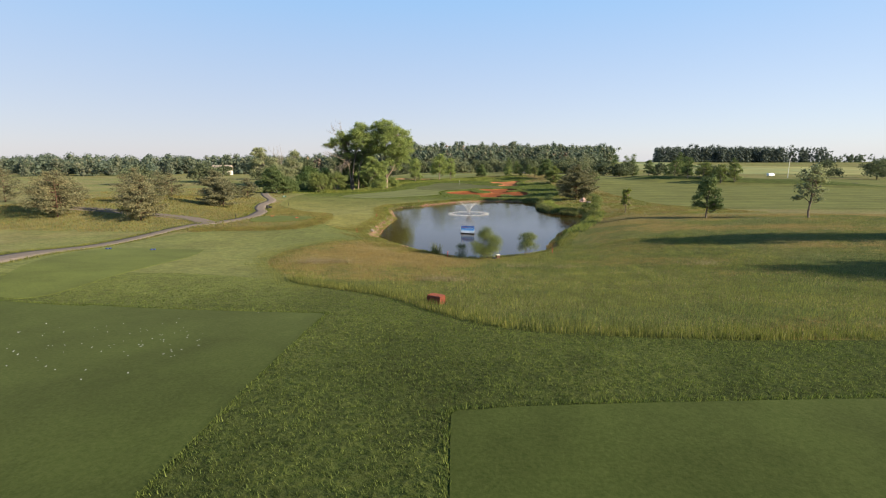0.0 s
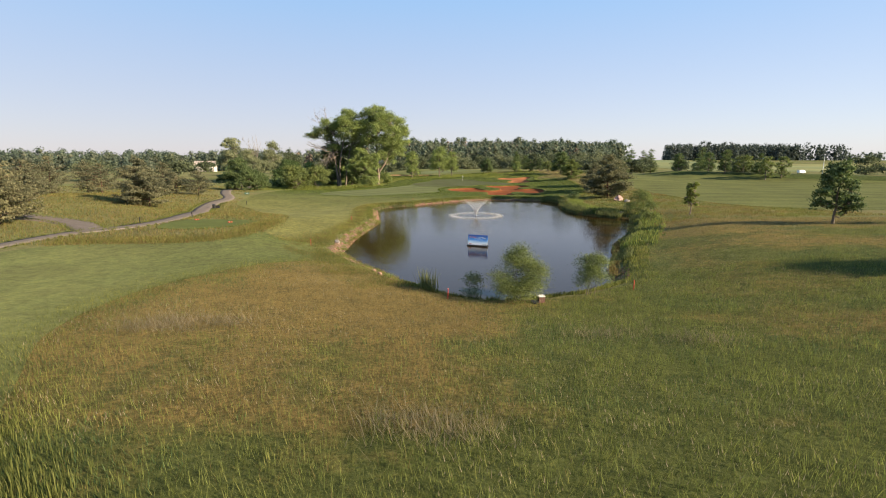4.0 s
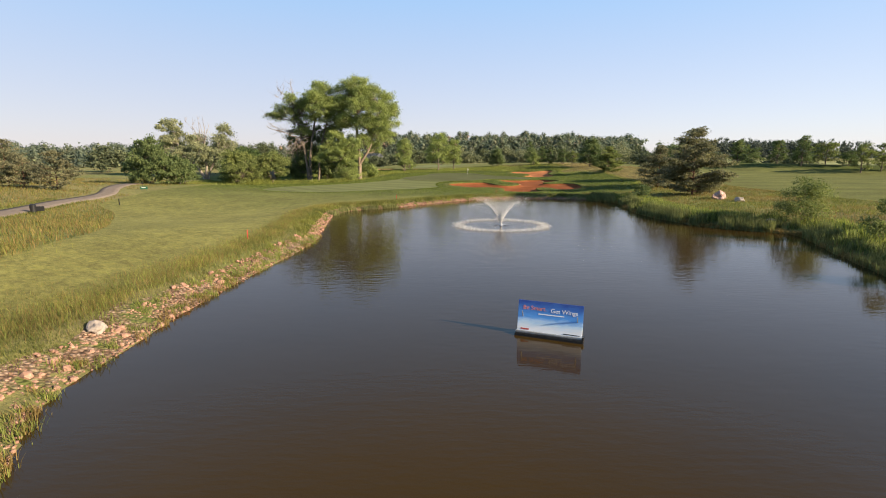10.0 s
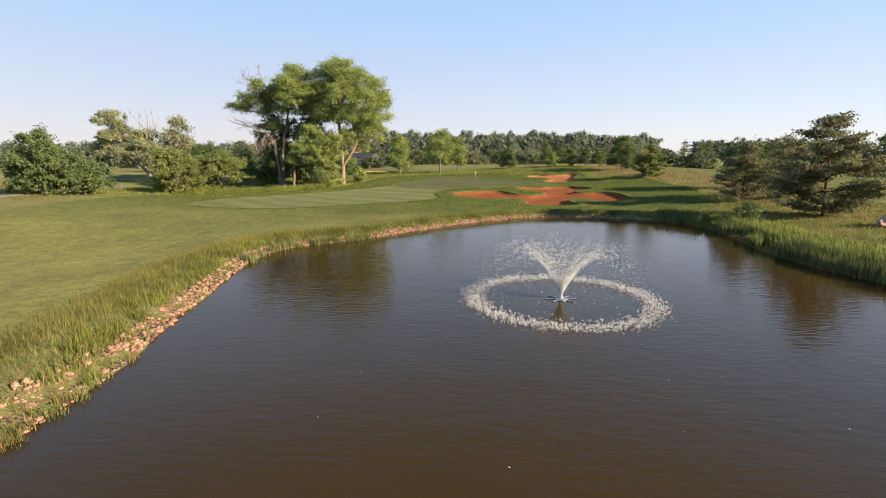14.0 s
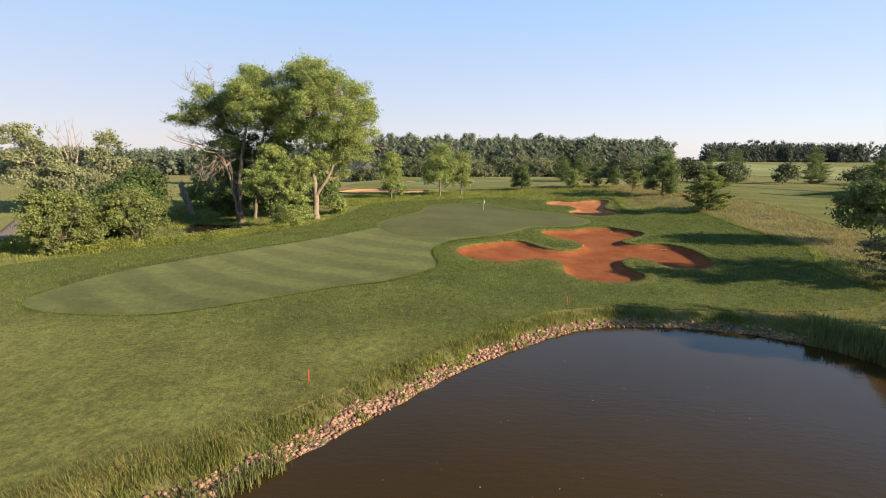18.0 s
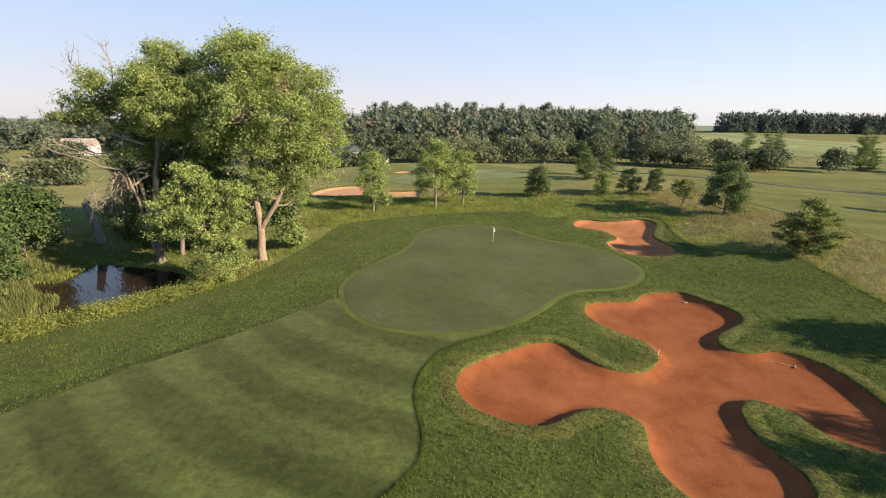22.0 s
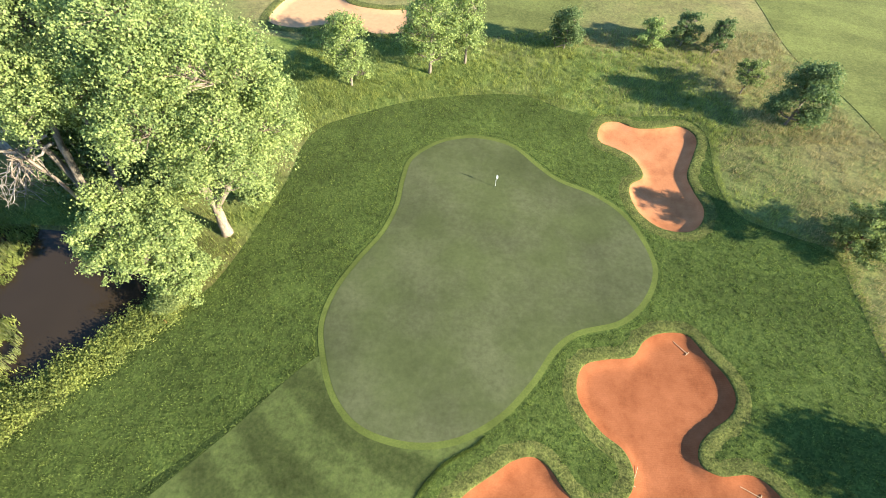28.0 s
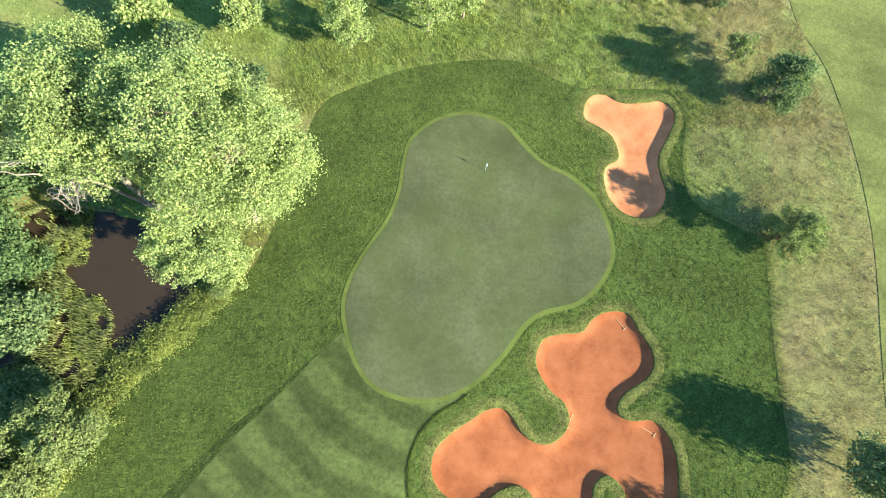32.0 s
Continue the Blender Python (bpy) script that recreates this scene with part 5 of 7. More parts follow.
# young trees beyond the green: place, height, spread, leaf kind
for i, (x, y, h, r, b, n, lf, what) in enumerate((
        (-13.8, 240.3, 11.5, 3.8, 1.0, 5000, LEAF, "young broadleaf tree in the tall grass"), (-1.9, 244.0, 13.0, 4.8, 2.0, 6500, LEAF, "pale green young tree behind the green"),
        (3.6, 246.8, 11.0, 3.6, 1.4, 4500, LEAF, "pale green young tree behind the green"), (19.9, 250.8, 6.6, 3.0, 0.3, 4000, LEAF_DARK, "small round tree on the grassy rise"),
        (33.5, 251.0, 5.0, 2.3, 0.3, 2600, LEAF, "small round tree on the grassy rise"), (39.1, 251.6, 5.6, 2.5, 0.4, 2500, LEAF_DARK, "small dark round tree on the grassy rise"),
        (43.6, 249.4, 5.6, 2.0, 0.3, 2200, LEAF_DARK, "small dark round tree on the grassy rise"), (44.9, 239.2, 5.4, 2.3, 1.4, 900, LEAF_OLIVE, "sparse young tree on the dry slope"),
        (48.9, 232.2, 9.2, 3.8, 0.5, 8000, LEAF_DARK, "dense dark round tree on the dry slope"),
        (46.5, 84.8, 7.6, 2.3, 0.8, 3400, LEAF_DARK, "dark leafy young tree standing alone on the fairway edge"), (60.5, 79.5, 8.4, 2.6, 2.4, 520, LEAF_PALE, "sparse thinly leaved young tree"),
        (97.9, 232.0, 7.4, 2.6, 0.3, 2600, LEAF_DARK, "dark green tree on the ridge beyond the fairway"), (121.8, 262.0, 8.6, 3.6, 0.3, 2600, LEAF_DARK, "dark green tree behind the ridge"),
        (108.2, 227.6, 7.6, 2.7, 0.5, 2400, LEAF_DARK, "dark green tree on the ridge beyond the fairway"), (110.2, 219.5, 9.0, 3.0, 0.3, 3000, LEAF_DARK, "tall dark green tree on the ridge beyond the fairway"),
        (116.8, 218.6, 7.0, 3.6, 0.6, 2200, LEAF_OLIVE, "open grey-green tree on the ridge beyond the fairway"), (121.1, 215.0, 4.4, 2.8, 0.0, 1800, LEAF_DARK, "low dark bush on the ridge beyond the fairway"),
        (118.2, 207.0, 8.4, 3.4, 0.9, 1500, LEAF_OLIVE, "sparse open tree on the ridge beyond the fairway"), (124.0, 207.0, 7.8, 3.0, 0.9, 1500, LEAF_OLIVE, "sparse open tree on the ridge beyond the fairway"),
        (40.0, 105.5, 5.3, 1.15, 1.3, 1000, WEED, "thin pale yellow-green sapling on the bank"))):
    rng = np.random.default_rng(40 + i)
    lobes = []
    for k in range(11):
        t = (k + 0.5) / 11
        wide = r * (0.35 + 0.65 * math.sin(math.pi * min(1.0, 0.25 + t * 0.8))) * 0.62
        turn = k * 2.4 + rng.uniform(-0.5, 0.5)
        lobes.append((math.cos(turn) * wide * 0.95, math.sin(turn) * wide * 0.95, b + (h - b) * (0.1 + 0.82 * t), r * rng.uniform(0.3, 0.42), max(0.35, (h - b) * rng.uniform(0.09, 0.13))))
    grown_tree("young_tree", x, y, (((0, 0, -0.2, h * 0.022), (0.05, 0, h * 0.3, h * 0.015), (0.1, 0.05, h * 0.95, 0.02)),), lobes, lf, PALE_BARK if lf is WEED else BARK, int(n * 2.2), 0.23 if h > 6 else 0.2, 40 + i, what, puff=r * 0.2, swell_by=1.05, m=40)
# pines
pine("bushy_conifer", 47.9, 210.4, 7.4, 3.9, 59, "grey-green bushy conifer at the mown edge", 11000, LEAF_OLIVE, 0.15)
for i, (x, y, h) in enumerate(((35.8, 271.0, 6.2), (41.0, 273.0, 6.6), (38.0, 284.0, 9.0))):
    pine("young_spruce", x, y, h, 2.5, 60 + i, "dark green young spruce by the far green", 3500, LEAF_DARK, 0.2)
for i, (x, y, h, r, n, st, what) in enumerate((
        (40.4, 146.6, 10.6, 5.3, 15000, 1, "dark spreading pine beside the pond"), (42.6, 164.6, 8.2, 4.0, 8000, 1, "smaller dark pine beside the pond"), (49.5, 167.0, 9.2, 4.6, 6000, 1, "dark pine beside the pond"),
        (-63.5, 139.9, 7.0, 4.4, 5000, 2, "bushy pine by the cart path"), (-56.2, 138.9, 5.8, 3.0, 3500, 1, "small pine by the cart path"),
        (-69.6, 89.8, 8.0, 6.6, 7500, 2, "brownish bushy pine on the mound"), (-77.0, 92.0, 7.5, 6.0, 6500, 2, "brownish bushy pine on the mound"), (-55.9, 88.5, 8.0, 5.8, 7500, 2, "brownish bushy pine on the mound"),
        (-52.3, 112.0, 8.3, 5.0, 13000, 2, "dense green pine on the mound"), (-66.0, 104.0, 6.5, 4.0, 4500, 2, "bushy pine on the mound"), (-112.4, 123.9, 9.0, 4.5, 3500, 1, "dark pine beyond the mound"),
        (-90.0, 110.0, 7.5, 6.0, 5000, 2, "brownish bushy pine on the mound"), (-84.0, 126.0, 8.0, 5.0, 4000, 2, "green bushy pine beyond the mound"), (-78.0, 138.0, 7.5, 4.6, 5000, 2, "green bushy pine beyond the mound"), (-98.0, 88.0, 8.0, 5.5, 5000, 2, "bushy pine on the mound"))):
    pine("pine_tree", x, y, h, r, 70 + i, what, n, BROWN_NEEDLE if i in (5, 6, 7, 11) else None, 0.5, st)
# shrubs on the pond banks
tree("shore_shrub", 5.5, 59.9, 4.0, 1.8, -0.3, LEAF_OLIVE, BARK, 30000, 0.1, 90, "grey-green willow shrub on the near bank", "shrub", lobes=20, stems=6, trunk=0.035, narrow=0.36, per=14, spread=0.3)
tree("shore_shrub", 10.9, 61.5, 3.0, 1.4, 0.2, LEAF_OLIVE, BARK, 11000, 0.1, 91, "pale willow shrub on the near bank", "shrub", lobes=9, stems=4, trunk=0.03, narrow=0.4, per=10, spread=0.22)
tree("shore_shrub", 2.3, 61.6, 2.0, 1.0, 0.1, LEAF_OLIVE, BARK, 2000, 0.12, 92, "sparse willow shrub at the waterline", "shrub", lobes=6, stems=4, trunk=0.025, narrow=0.4, per=6, spread=0.22)
tree("shore_shrub", 36.2, 116.6, 4.3, 2.7, -0.3, LEAF_OLIVE, BARK, 8000, 0.17, 93, "round olive green shrub on the bank", "shrub", lobes=8, stems=3, trunk=0.05)
tree("shore_shrub", 32.6, 103.4, 3.4, 1.5, -0.2, LEAF_OLIVE, BARK, 3200, 0.16, 94, "small olive green shrub on the bank", "shrub", lobes=6, stems=3, trunk=0.04)
tree("shore_shrub", 32.0, 146.0, 2.2, 1.6, 0.1, LEAF_DARK, BARK, 1800, 0.2, 95, "dark low shrub at the pond corner", "shrub", lobes=6, stems=3, trunk=0.04)

# hedgerow and park trees in the distance
FAR = [(-24, 362, 12.5, 5, LEAF_DARK), (-8, 365, 12.5, 6, LEAF_PALE), (9.8, 368, 13, 6.5, LEAF_PALE), (24, 370, 12, 5.5, LEAF_DARK), (38, 373, 13, 6, LEAF_OLIVE), (54, 376, 12, 6, LEAF_DARK), (75, 380, 15.5, 7, LEAF),
       (64, 360, 12, 5, LEAF_DARK), (92, 362, 14, 7, LEAF_PALE), (105, 360, 15, 7, LEAF_PALE), (115, 356, 12, 6, LEAF), (-40, 366, 11, 5, LEAF), (-60, 350, 12, 6, LEAF_DARK), (-75, 330, 13, 7, LEAF_PALE),
       (-85, 300, 12, 6, LEAF_DARK), (-100, 270, 12, 6, LEAF), (-118, 240, 9, 6, LEAF_DARK), (-135, 215, 8, 6, LEAF_DARK), (150, 340, 9, 5, LEAF), 
       (235, 300, 11, 7, LEAF_DARK), (255, 286, 11, 7, LEAF_DARK), (165, 300, 8, 4, LEAF), (130, 345, 10, 5, LEAF_DARK), (280, 310, 12, 7, LEAF_DARK), (300, 270, 12, 7, LEAF_DARK)]
FAR += [(-14, 350, 10, 5, LEAF_DARK), (2, 352, 11, 6, LEAF_OLIVE), (16, 354, 10, 6, LEAF_PALE), (30, 356, 10, 5.5, LEAF_DARK), (46, 362, 11, 6, LEAF_OLIVE), (84, 350, 11, 6, LEAF), (98, 346, 10, 6, LEAF_OLIVE), (112, 340, 9, 6, LEAF_DARK),
        (122, 336, 9, 5, LEAF), (60, 345, 12, 5, LEAF_DARK), (-30, 345, 7, 5, LEAF), (-36, 342, 6, 4, LEAF_DARK), (184, 322, 8, 5, LEAF_DARK)]
FAR += [(-158, 352, 7, 5, LEAF_DARK), (-172, 356, 6, 4, LEAF_PALE), (-37, 326, 6, 3.2, LEAF), (-31, 328, 5.5, 3, LEAF), (-26, 330, 6.5, 3.2, LEAF_DARK), (-45, 325, 4.5, 2.5, LEAF), (-2, 360, 9, 5, LEAF_DARK), (62, 368, 10, 6, LEAF_DARK), (86, 368, 11, 6, LEAF_DARK), (100, 352, 8, 5, LEAF_DARK), (184, 340, 8, 6, LEAF_DARK),
        (-48, 344, 9, 5, LEAF_DARK), (-52, 336, 7, 4, LEAF), (-20, 372, 12, 6, LEAF_DARK), (-66, 338, 10, 6, LEAF_OLIVE)]
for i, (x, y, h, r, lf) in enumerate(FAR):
    lf = {LEAF: HAZED_LEAF, LEAF_DARK: HAZED_LEAF, LEAF_OLIVE: FAR_PALE, LEAF_PALE: FAR_PALE}.get(lf, lf)
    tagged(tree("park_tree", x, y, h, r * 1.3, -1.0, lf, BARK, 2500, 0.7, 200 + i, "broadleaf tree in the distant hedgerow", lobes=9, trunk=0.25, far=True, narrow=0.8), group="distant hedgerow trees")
for i, (x, y, h) in enumerate(((138, 354, 16), (132, 353, 15), (124, 352, 16), (169, 349, 17), (175, 352, 14), (205, 345, 13))):
    tagged(pine("spruce_tree", x, y, h, 4.2, 240 + i, "dark spruce in the distant hedgerow", 5000, LEAF_DARK, 0.6), group="distant spruces")


def forest(name, spots, label, seed, material, lo=13, hi=20, n=150, pine=0.3):
    """A far wood: many crowns of rounded lobes, with open-crowned pines among them, joined into one mass."""
    rng = np.random.default_rng(seed)
    vs, ds, cores = [], [], []
    z = land(spots[:, 0], spots[:, 1])
    for (x, y), g in zip(spots, z):
        h = rng.uniform(lo, hi) * (0.76 if x < -90 else 1.0)
        if rng.random() < pine:
            k = 5
            cz, rad = rng.uniform(0.4, 0.98, k), rng.uniform(1.4, 2.4, k)
            spread, h = 1.3, h * 1.1
        elif rng.random() < 0.35:
            k = 6
            cz = np.linspace(0.12, 0.97, k)
            rad = np.linspace(2.8, 0.5, k)
            spread = 0.3
        else:
            k = 9
            cz = np.linspace(0.1, 0.88, k)
            rad = rng.uniform(1.9, 3.3, k) * (1.15 - 0.5 * cz)
            spread = 2.7
        cen = np.stack([x + rng.normal(0, spread, k), y + rng.normal(0, spread, k), g + cz * h], 1)
        w = rad ** 2
        pick = rng.choice(k, n, p=w / w.sum())
        d = rng.normal(0, 1, (n, 3))
        d /= np.linalg.norm(d, axis=1)[:, None]
        vs.append(cen[pick] + d * rad[pick, None] * 1.3 * rng.uniform(0.8, 1.1, (n, 1)))
        ds.append(d * 2.2)
        cores.append(np.c_[cen, rad])
    v, f = leaf_quads(np.vstack(vs), np.vstack(ds), 0.85 * (hi / 20) ** 0.5, rng, 0.9, True)
    # the dense inside of each crown: one rough eight-faced lump a lobe
    core = np.vstack(cores)
    lump = np.array([(1, 0, 0), (0, 1, 0), (-1, 0, 0), (0, -1, 0), (0, 0, 1), (0, 0, -1)], float)
    sides = np.array([(0, 1, 4), (1, 2, 4), (2, 3, 4), (3, 0, 4), (1, 0, 5), (2, 1, 5), (3, 2, 5), (0, 3, 5)])
    v2 = (core[:, None, :3] + lump[None] * core[:, None, 3:] * rng.uniform(0.6, 0.95, (len(core), 6, 1))).reshape(-1, 3)
    f2 = (np.arange(len(core))[:, None, None] * 6 + sides[None]).reshape(-1, 3)
    inside_of = piece("crown_cores", mesh_of("crown_cores", v2, f2, material))
    ob = tagged(piece(name, mesh_of(name, v, f, material)), label, "forest", kind="stuff")
    inside_of.parent = ob
    return ob


def belt(x0, x1, y0, y1, n, seed):
    rng = np.random.default_rng(seed)
    return np.stack([rng.uniform(x0, x1, n), y0 + (y1 - y0) * rng.uniform(0, 1, n) ** 1.3], 1)


woods = np.vstack([belt(-60, 130, 430, 580, 470, 1), belt(110, 205, 470, 600, 220, 11), belt(-60, 150, 400, 440, 190, 12), belt(-380, -60, 400, 470, 340, 2), belt(-420, -205, 340, 410, 90, 9)])
woods = woods[woods[:, 0] < 0.48 * (woods[:, 1] - 149)]
dead = (np.random.default_rng(15).random(len(woods)) < 0.10) & (woods[:, 0] > -120) & (woods[:, 0] < 110)
round_tops = woods[:, 0] > 95
forest("forest", woods[~dead & ~round_tops], "mixed pine and broadleaf forest on the rise", 3, HAZED_FOREST_LEAF, 13, 20, 240, 0.4)
forest("broadleaf_wood", woods[~dead & round_tops], "dense dark broadleaf wood at the end of the rise", 16, HAZED_FOREST_LEAF, 15, 19, 240, 0.05)
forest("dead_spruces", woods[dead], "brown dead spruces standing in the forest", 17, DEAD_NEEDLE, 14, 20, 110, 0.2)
forest("far_wood", np.vstack([belt(305, 485, 690, 730, 260, 4), belt(320, 480, 705, 760, 130, 14), belt(480, 560, 700, 730, 40, 18)]), "dark wood on the far hill", 5, HAZED_WOOD_LEAF, 19, 24, 140, 0.05)
forest("horizon_trees", np.vstack([belt(560, 1000, 700, 740, 110, 6), belt(-800, -380, 320, 400, 150, 7)]), "line of trees on the horizon", 8, HAZED_FOREST_LEAF, 8, 13)

# shade trees beside the course on the sunny side, and the tree next to the pines
tree("shade_tree", 52.6, 180.6, 8.2, 4.6, 0.8, LEAF_DARK, BARK, 6500, 0.34, 300, "broadleaf tree between the pines and the dry slope", lobes=9, far=True, narrow=0.8)
tree("shade_tree", 62.0, 28.0, 13.0, 5.5, 2.0, LEAF, BARK, 5000, 0.4, 301, "broadleaf tree at the edge of the tall grass", lobes=9, far=True, narrow=0.8)
tree("shade_tree", 66.5, 47.0, 14.0, 5.0, 2.0, LEAF, BARK, 4500, 0.4, 302, "broadleaf tree at the edge of the tall grass", lobes=9, far=True, narrow=0.8)
tree("shade_tree", 72.0, 24.0, 14.0, 5.0, 2.0, LEAF, BARK, 4500, 0.4, 303, "broadleaf tree at the edge of the tall grass", lobes=9, far=True, narrow=0.8)
tree("shade_tree", 80.0, 41.5, 15.0, 6.0, 2.0, LEAF, BARK, 4500, 0.4, 304, "broadleaf tree at the edge of the tall grass", lobes=9, far=True, narrow=0.8)

# ---- grass, uncut and mown ----
CLOSE_CUT = (FAIRWAY_LINE, outward(GREEN_LINE, 0.9), outward(BUNKER_LINE, 0.05), outward(BACK_BUNKER_LINE, 0.05), TEE_A, TEE_B)


def clear_of(xy, lines):
    for line in lines:
        xy = xy[~inside(xy[:, 0], xy[:, 1], line)]
    return xy


def off_water(xy, edge=0.3):
    xy = xy[depth_in(xy[:, 0], xy[:, 1], POND, 4.0) < -edge]
    return xy[depth_in(xy[:, 0], xy[:, 1], MARSH, 4.0) < -0.1]


def field_of(x0, x1, y0, y1, n, seed):
    r = np.random.default_rng(seed)
    return np.stack([r.uniform(x0, x1, n), r.uniform(y0, y1, n)], 1)


def tufts(spots, per, spread, q):
    return np.repeat(spots, per, 0) + q.normal(0, spread, (len(spots) * per, 2))


def along(line, per, spread, seed):
    """Places strewn evenly along a line of points."""
    q = np.random.default_rng(seed)
    k = q.integers(0, len(line) - 1, len(line) * per)
    keep = np.linalg.norm(line[k + 1] - line[k], axis=1) < 4
    t = q.random((len(k), 1))
    return (line[k] * (1 - t) + line[k + 1] * t + q.normal(0, spread, (len(k), 2)))[keep]


def short_blades(name, xy, height, width, material, label, lift, lean=0.7):
    """Mown grass: one leaning pointed blade at each place."""
    r = np.random.default_rng(len(xy) + 3)
    n = len(xy)
    z0 = land(xy[:, 0], xy[:, 1], False) + lift
    a = r.uniform(0, 2 * math.pi, n)
    hgt, w = height * r.uniform(0.5, 1.4, n), width * r.uniform(0.6, 1.4, n)
    side = np.stack([-np.sin(a), np.cos(a), 0 * a], 1) * w[:, None] / 2
    p0 = np.c_[xy, z0]
    tip = p0 + np.stack([np.cos(a) * hgt * lean, np.sin(a) * hgt * lean, hgt], 1)
    verts = np.stack([p0 - side, p0 + side, tip], 1).reshape(-1, 3)
    return tagged(piece(name, mesh_of(name, verts, np.arange(3 * n).reshape(-1, 3), material)), label, "grass", kind="stuff")


def dry_at(a, b):
    """How dry the meadow is: brown on the slope to the pond, green and damp on the other side."""
    v = 0.85 * math.exp(-((a + 5.5) / 8.5) ** 2 - ((b - 57) / 8.5) ** 2) + 0.34 * (0.5 - 0.5 * math.tanh((a - 3) / 5)) + 0.1
    v -= 0.42 * math.exp(-((a - 10) / 8) ** 2 - ((b - 53) / 9) ** 2)
    v += 0.55 * math.exp(-((b - 99 + 0.3 * (a - 33)) / 7) ** 2) * (a > 14)
    v += 0.75 * math.exp(-((a + 7.5) / 4.0) ** 2 - ((b - 65) / 2.6) ** 2) + 0.5 * math.exp(-((a - 37) / 11) ** 2 - ((b - 86) / 10) ** 2)
    v += 0.05 * (a > 14) + (0.42 + 0.3 * (a > 14)) * noise.noise((a * 0.07, b * 0.12, 3.1)) + 0.3 * noise.noise((a * 0.3, b * 0.34, 1.7)) - 0.32 * (b < 40)
    return v


MEADOW, n, l, b = node_mat("meadow_floor", 0.95, 0.02)
b.inputs["Sheen Weight"].default_value, b.inputs["Sheen Roughness"].default_value, b.inputs["Sheen Tint"].default_value = 0.1, 0.4, (0.75, 0.75, 0.4, 1)
fine, tuft = noise_node(n, l, 5.0, 6, 0.75), noise_node(n, l, 0.9, 6, 0.7)
at, push = n.new("ShaderNodeAttribute"), n.new("ShaderNodeMath")
at.attribute_name = "dry"
push.operation, push.inputs[1].default_value = "MULTIPLY_ADD", 0.9
l.new(tuft, push.inputs[0])
l.new(at.outputs["Fac"], push.inputs[2])
green = ramp(n, l, fine, [(0.38, (0.042, 0.056, 0.015)), (0.62, (0.115, 0.13, 0.036))])
brown = ramp(n, l, fine, [(0.38, (0.1, 0.07, 0.024)), (0.62, (0.245, 0.165, 0.058))])
col = mix(n, l, ramp(n, l, push.outputs[0], [(0.6, (0.05, 0.05, 0.05)), (1.15, (1, 1, 1))]), green, brown)
bare = ramp(n, l, fine, [(0.38, (0.17, 0.115, 0.05)), (0.62, (0.33, 0.23, 0.105))])
col = mix(n, l, ramp(n, l, push.outputs[0], [(1.45, (0, 0, 0)), (1.95, (1, 1, 1))]), col, bare)
col = mix(n, l, 1.0, col, ramp(n, l, tuft, [(0.35, (0.62, 0.65, 0.62)), (0.65, (1.1, 1.08, 1.02))]), "MULTIPLY")
l.new(col, b.inputs["Base Color"])
bump(n, l, b, mix(n, l, 0.5, fine, tuft), 1.0, 0.2)
floor_sheet = sheet("meadow_floor", TALL_LINE, 0.03, MEADOW, 1.0, label="matted green and brown floor of the uncut meadow")
flat = np.empty(len(floor_sheet.data.vertices) * 3)
floor_sheet.data.vertices.foreach_get("co", flat)
floor_sheet.data.attributes.new("dry", "FLOAT", "POINT").data.foreach_set("value", np.array([dry_at(a, b) for a, b in flat.reshape(-1, 3)[:, :2]], np.float32))
meadow = shape_points(TALL_LINE, 280000, np.random.default_rng(21))
meadow = off_water(meadow[(meadow[:, 0] < 70) & (meadow[:, 1] < 102)])
# a trodden, nearly bare patch above the bank
meadow = meadow[np.hypot((meadow[:, 0] + 7.5) / 3.4, (meadow[:, 1] - 65) / 2.3) > 0.3 + 0.9 * np.random.default_rng(67).random(len(meadow))]
dryness = np.array([dry_at(a, b) for a, b in meadow]) - 0.35
dryness += np.random.default_rng(5).normal(0, 0.28, len(meadow))
herby = np.array([noise.noise((a * 0.09, b * 0.17, 9.0)) + 0.4 * noise.noise((a * 0.5, b * 0.5, 4.0)) for a, b in meadow]) > 0.13
herby &= dryness < 0.2
short_blades("meadow_herbs", meadow[herby], 0.24, 0.026, HERB, "patches of dark green herbs in the meadow", -0.02, 0.6)
short_blades("tall_grass", meadow[(dryness < 0.2) & ~herby], 0.26, 0.02, BLADE, "tall uncut green meadow grass before the pond", -0.02, 0.6)
short_blades("dry_grass", meadow[dryness >= 0.2], 0.2, 0.016, STRAW, "straw-brown dry meadow grass before the pond", -0.02, 0.6)
near = field_of(-21, 34, 22, 68, 200000, 58)
near = off_water(near[inside(near[:, 0], near[:, 1], outward(TALL_LINE, -0.2))], 1.2)
near = near[np.hypot((near[:, 0] + 7.5) / 3.4, (near[:, 1] - 65) / 2.3) > 0.3 + 0.9 * np.random.default_rng(68).random(len(near))]
dry = np.array([dry_at(a, b) for a, b in near]) + np.random.default_rng(61).normal(0, 0.28, len(near)) > 0.5
pick = np.random.default_rng(62).random(len(near))
tall = np.array([noise.noise((a * 0.8, b * 0.8, 6.0)) for a, b in near]) > -0.05
short_blades("meadow_stalks", near[~dry & (pick < 0.55)], 0.3, 0.013, BLADE, "fine green stalks of the meadow", -0.02, 0.45)
short_blades("light_meadow_stalks", near[~dry & (pick >= 0.55) & tall], 0.42, 0.013, WEED, "tall light green stalks in loose clumps", -0.02, 0.4)
short_blades("dry_stalks", near[dry], 0.28, 0.011, STRAW, "fine dry brown stalks of the meadow", -0.02, 0.5)
heads = shape_points(TALL_LINE, 95000, np.random.default_rng(66))
heads = off_water(heads[(heads[:, 0] < 62) & (heads[:, 1] < 98)], 1.5)
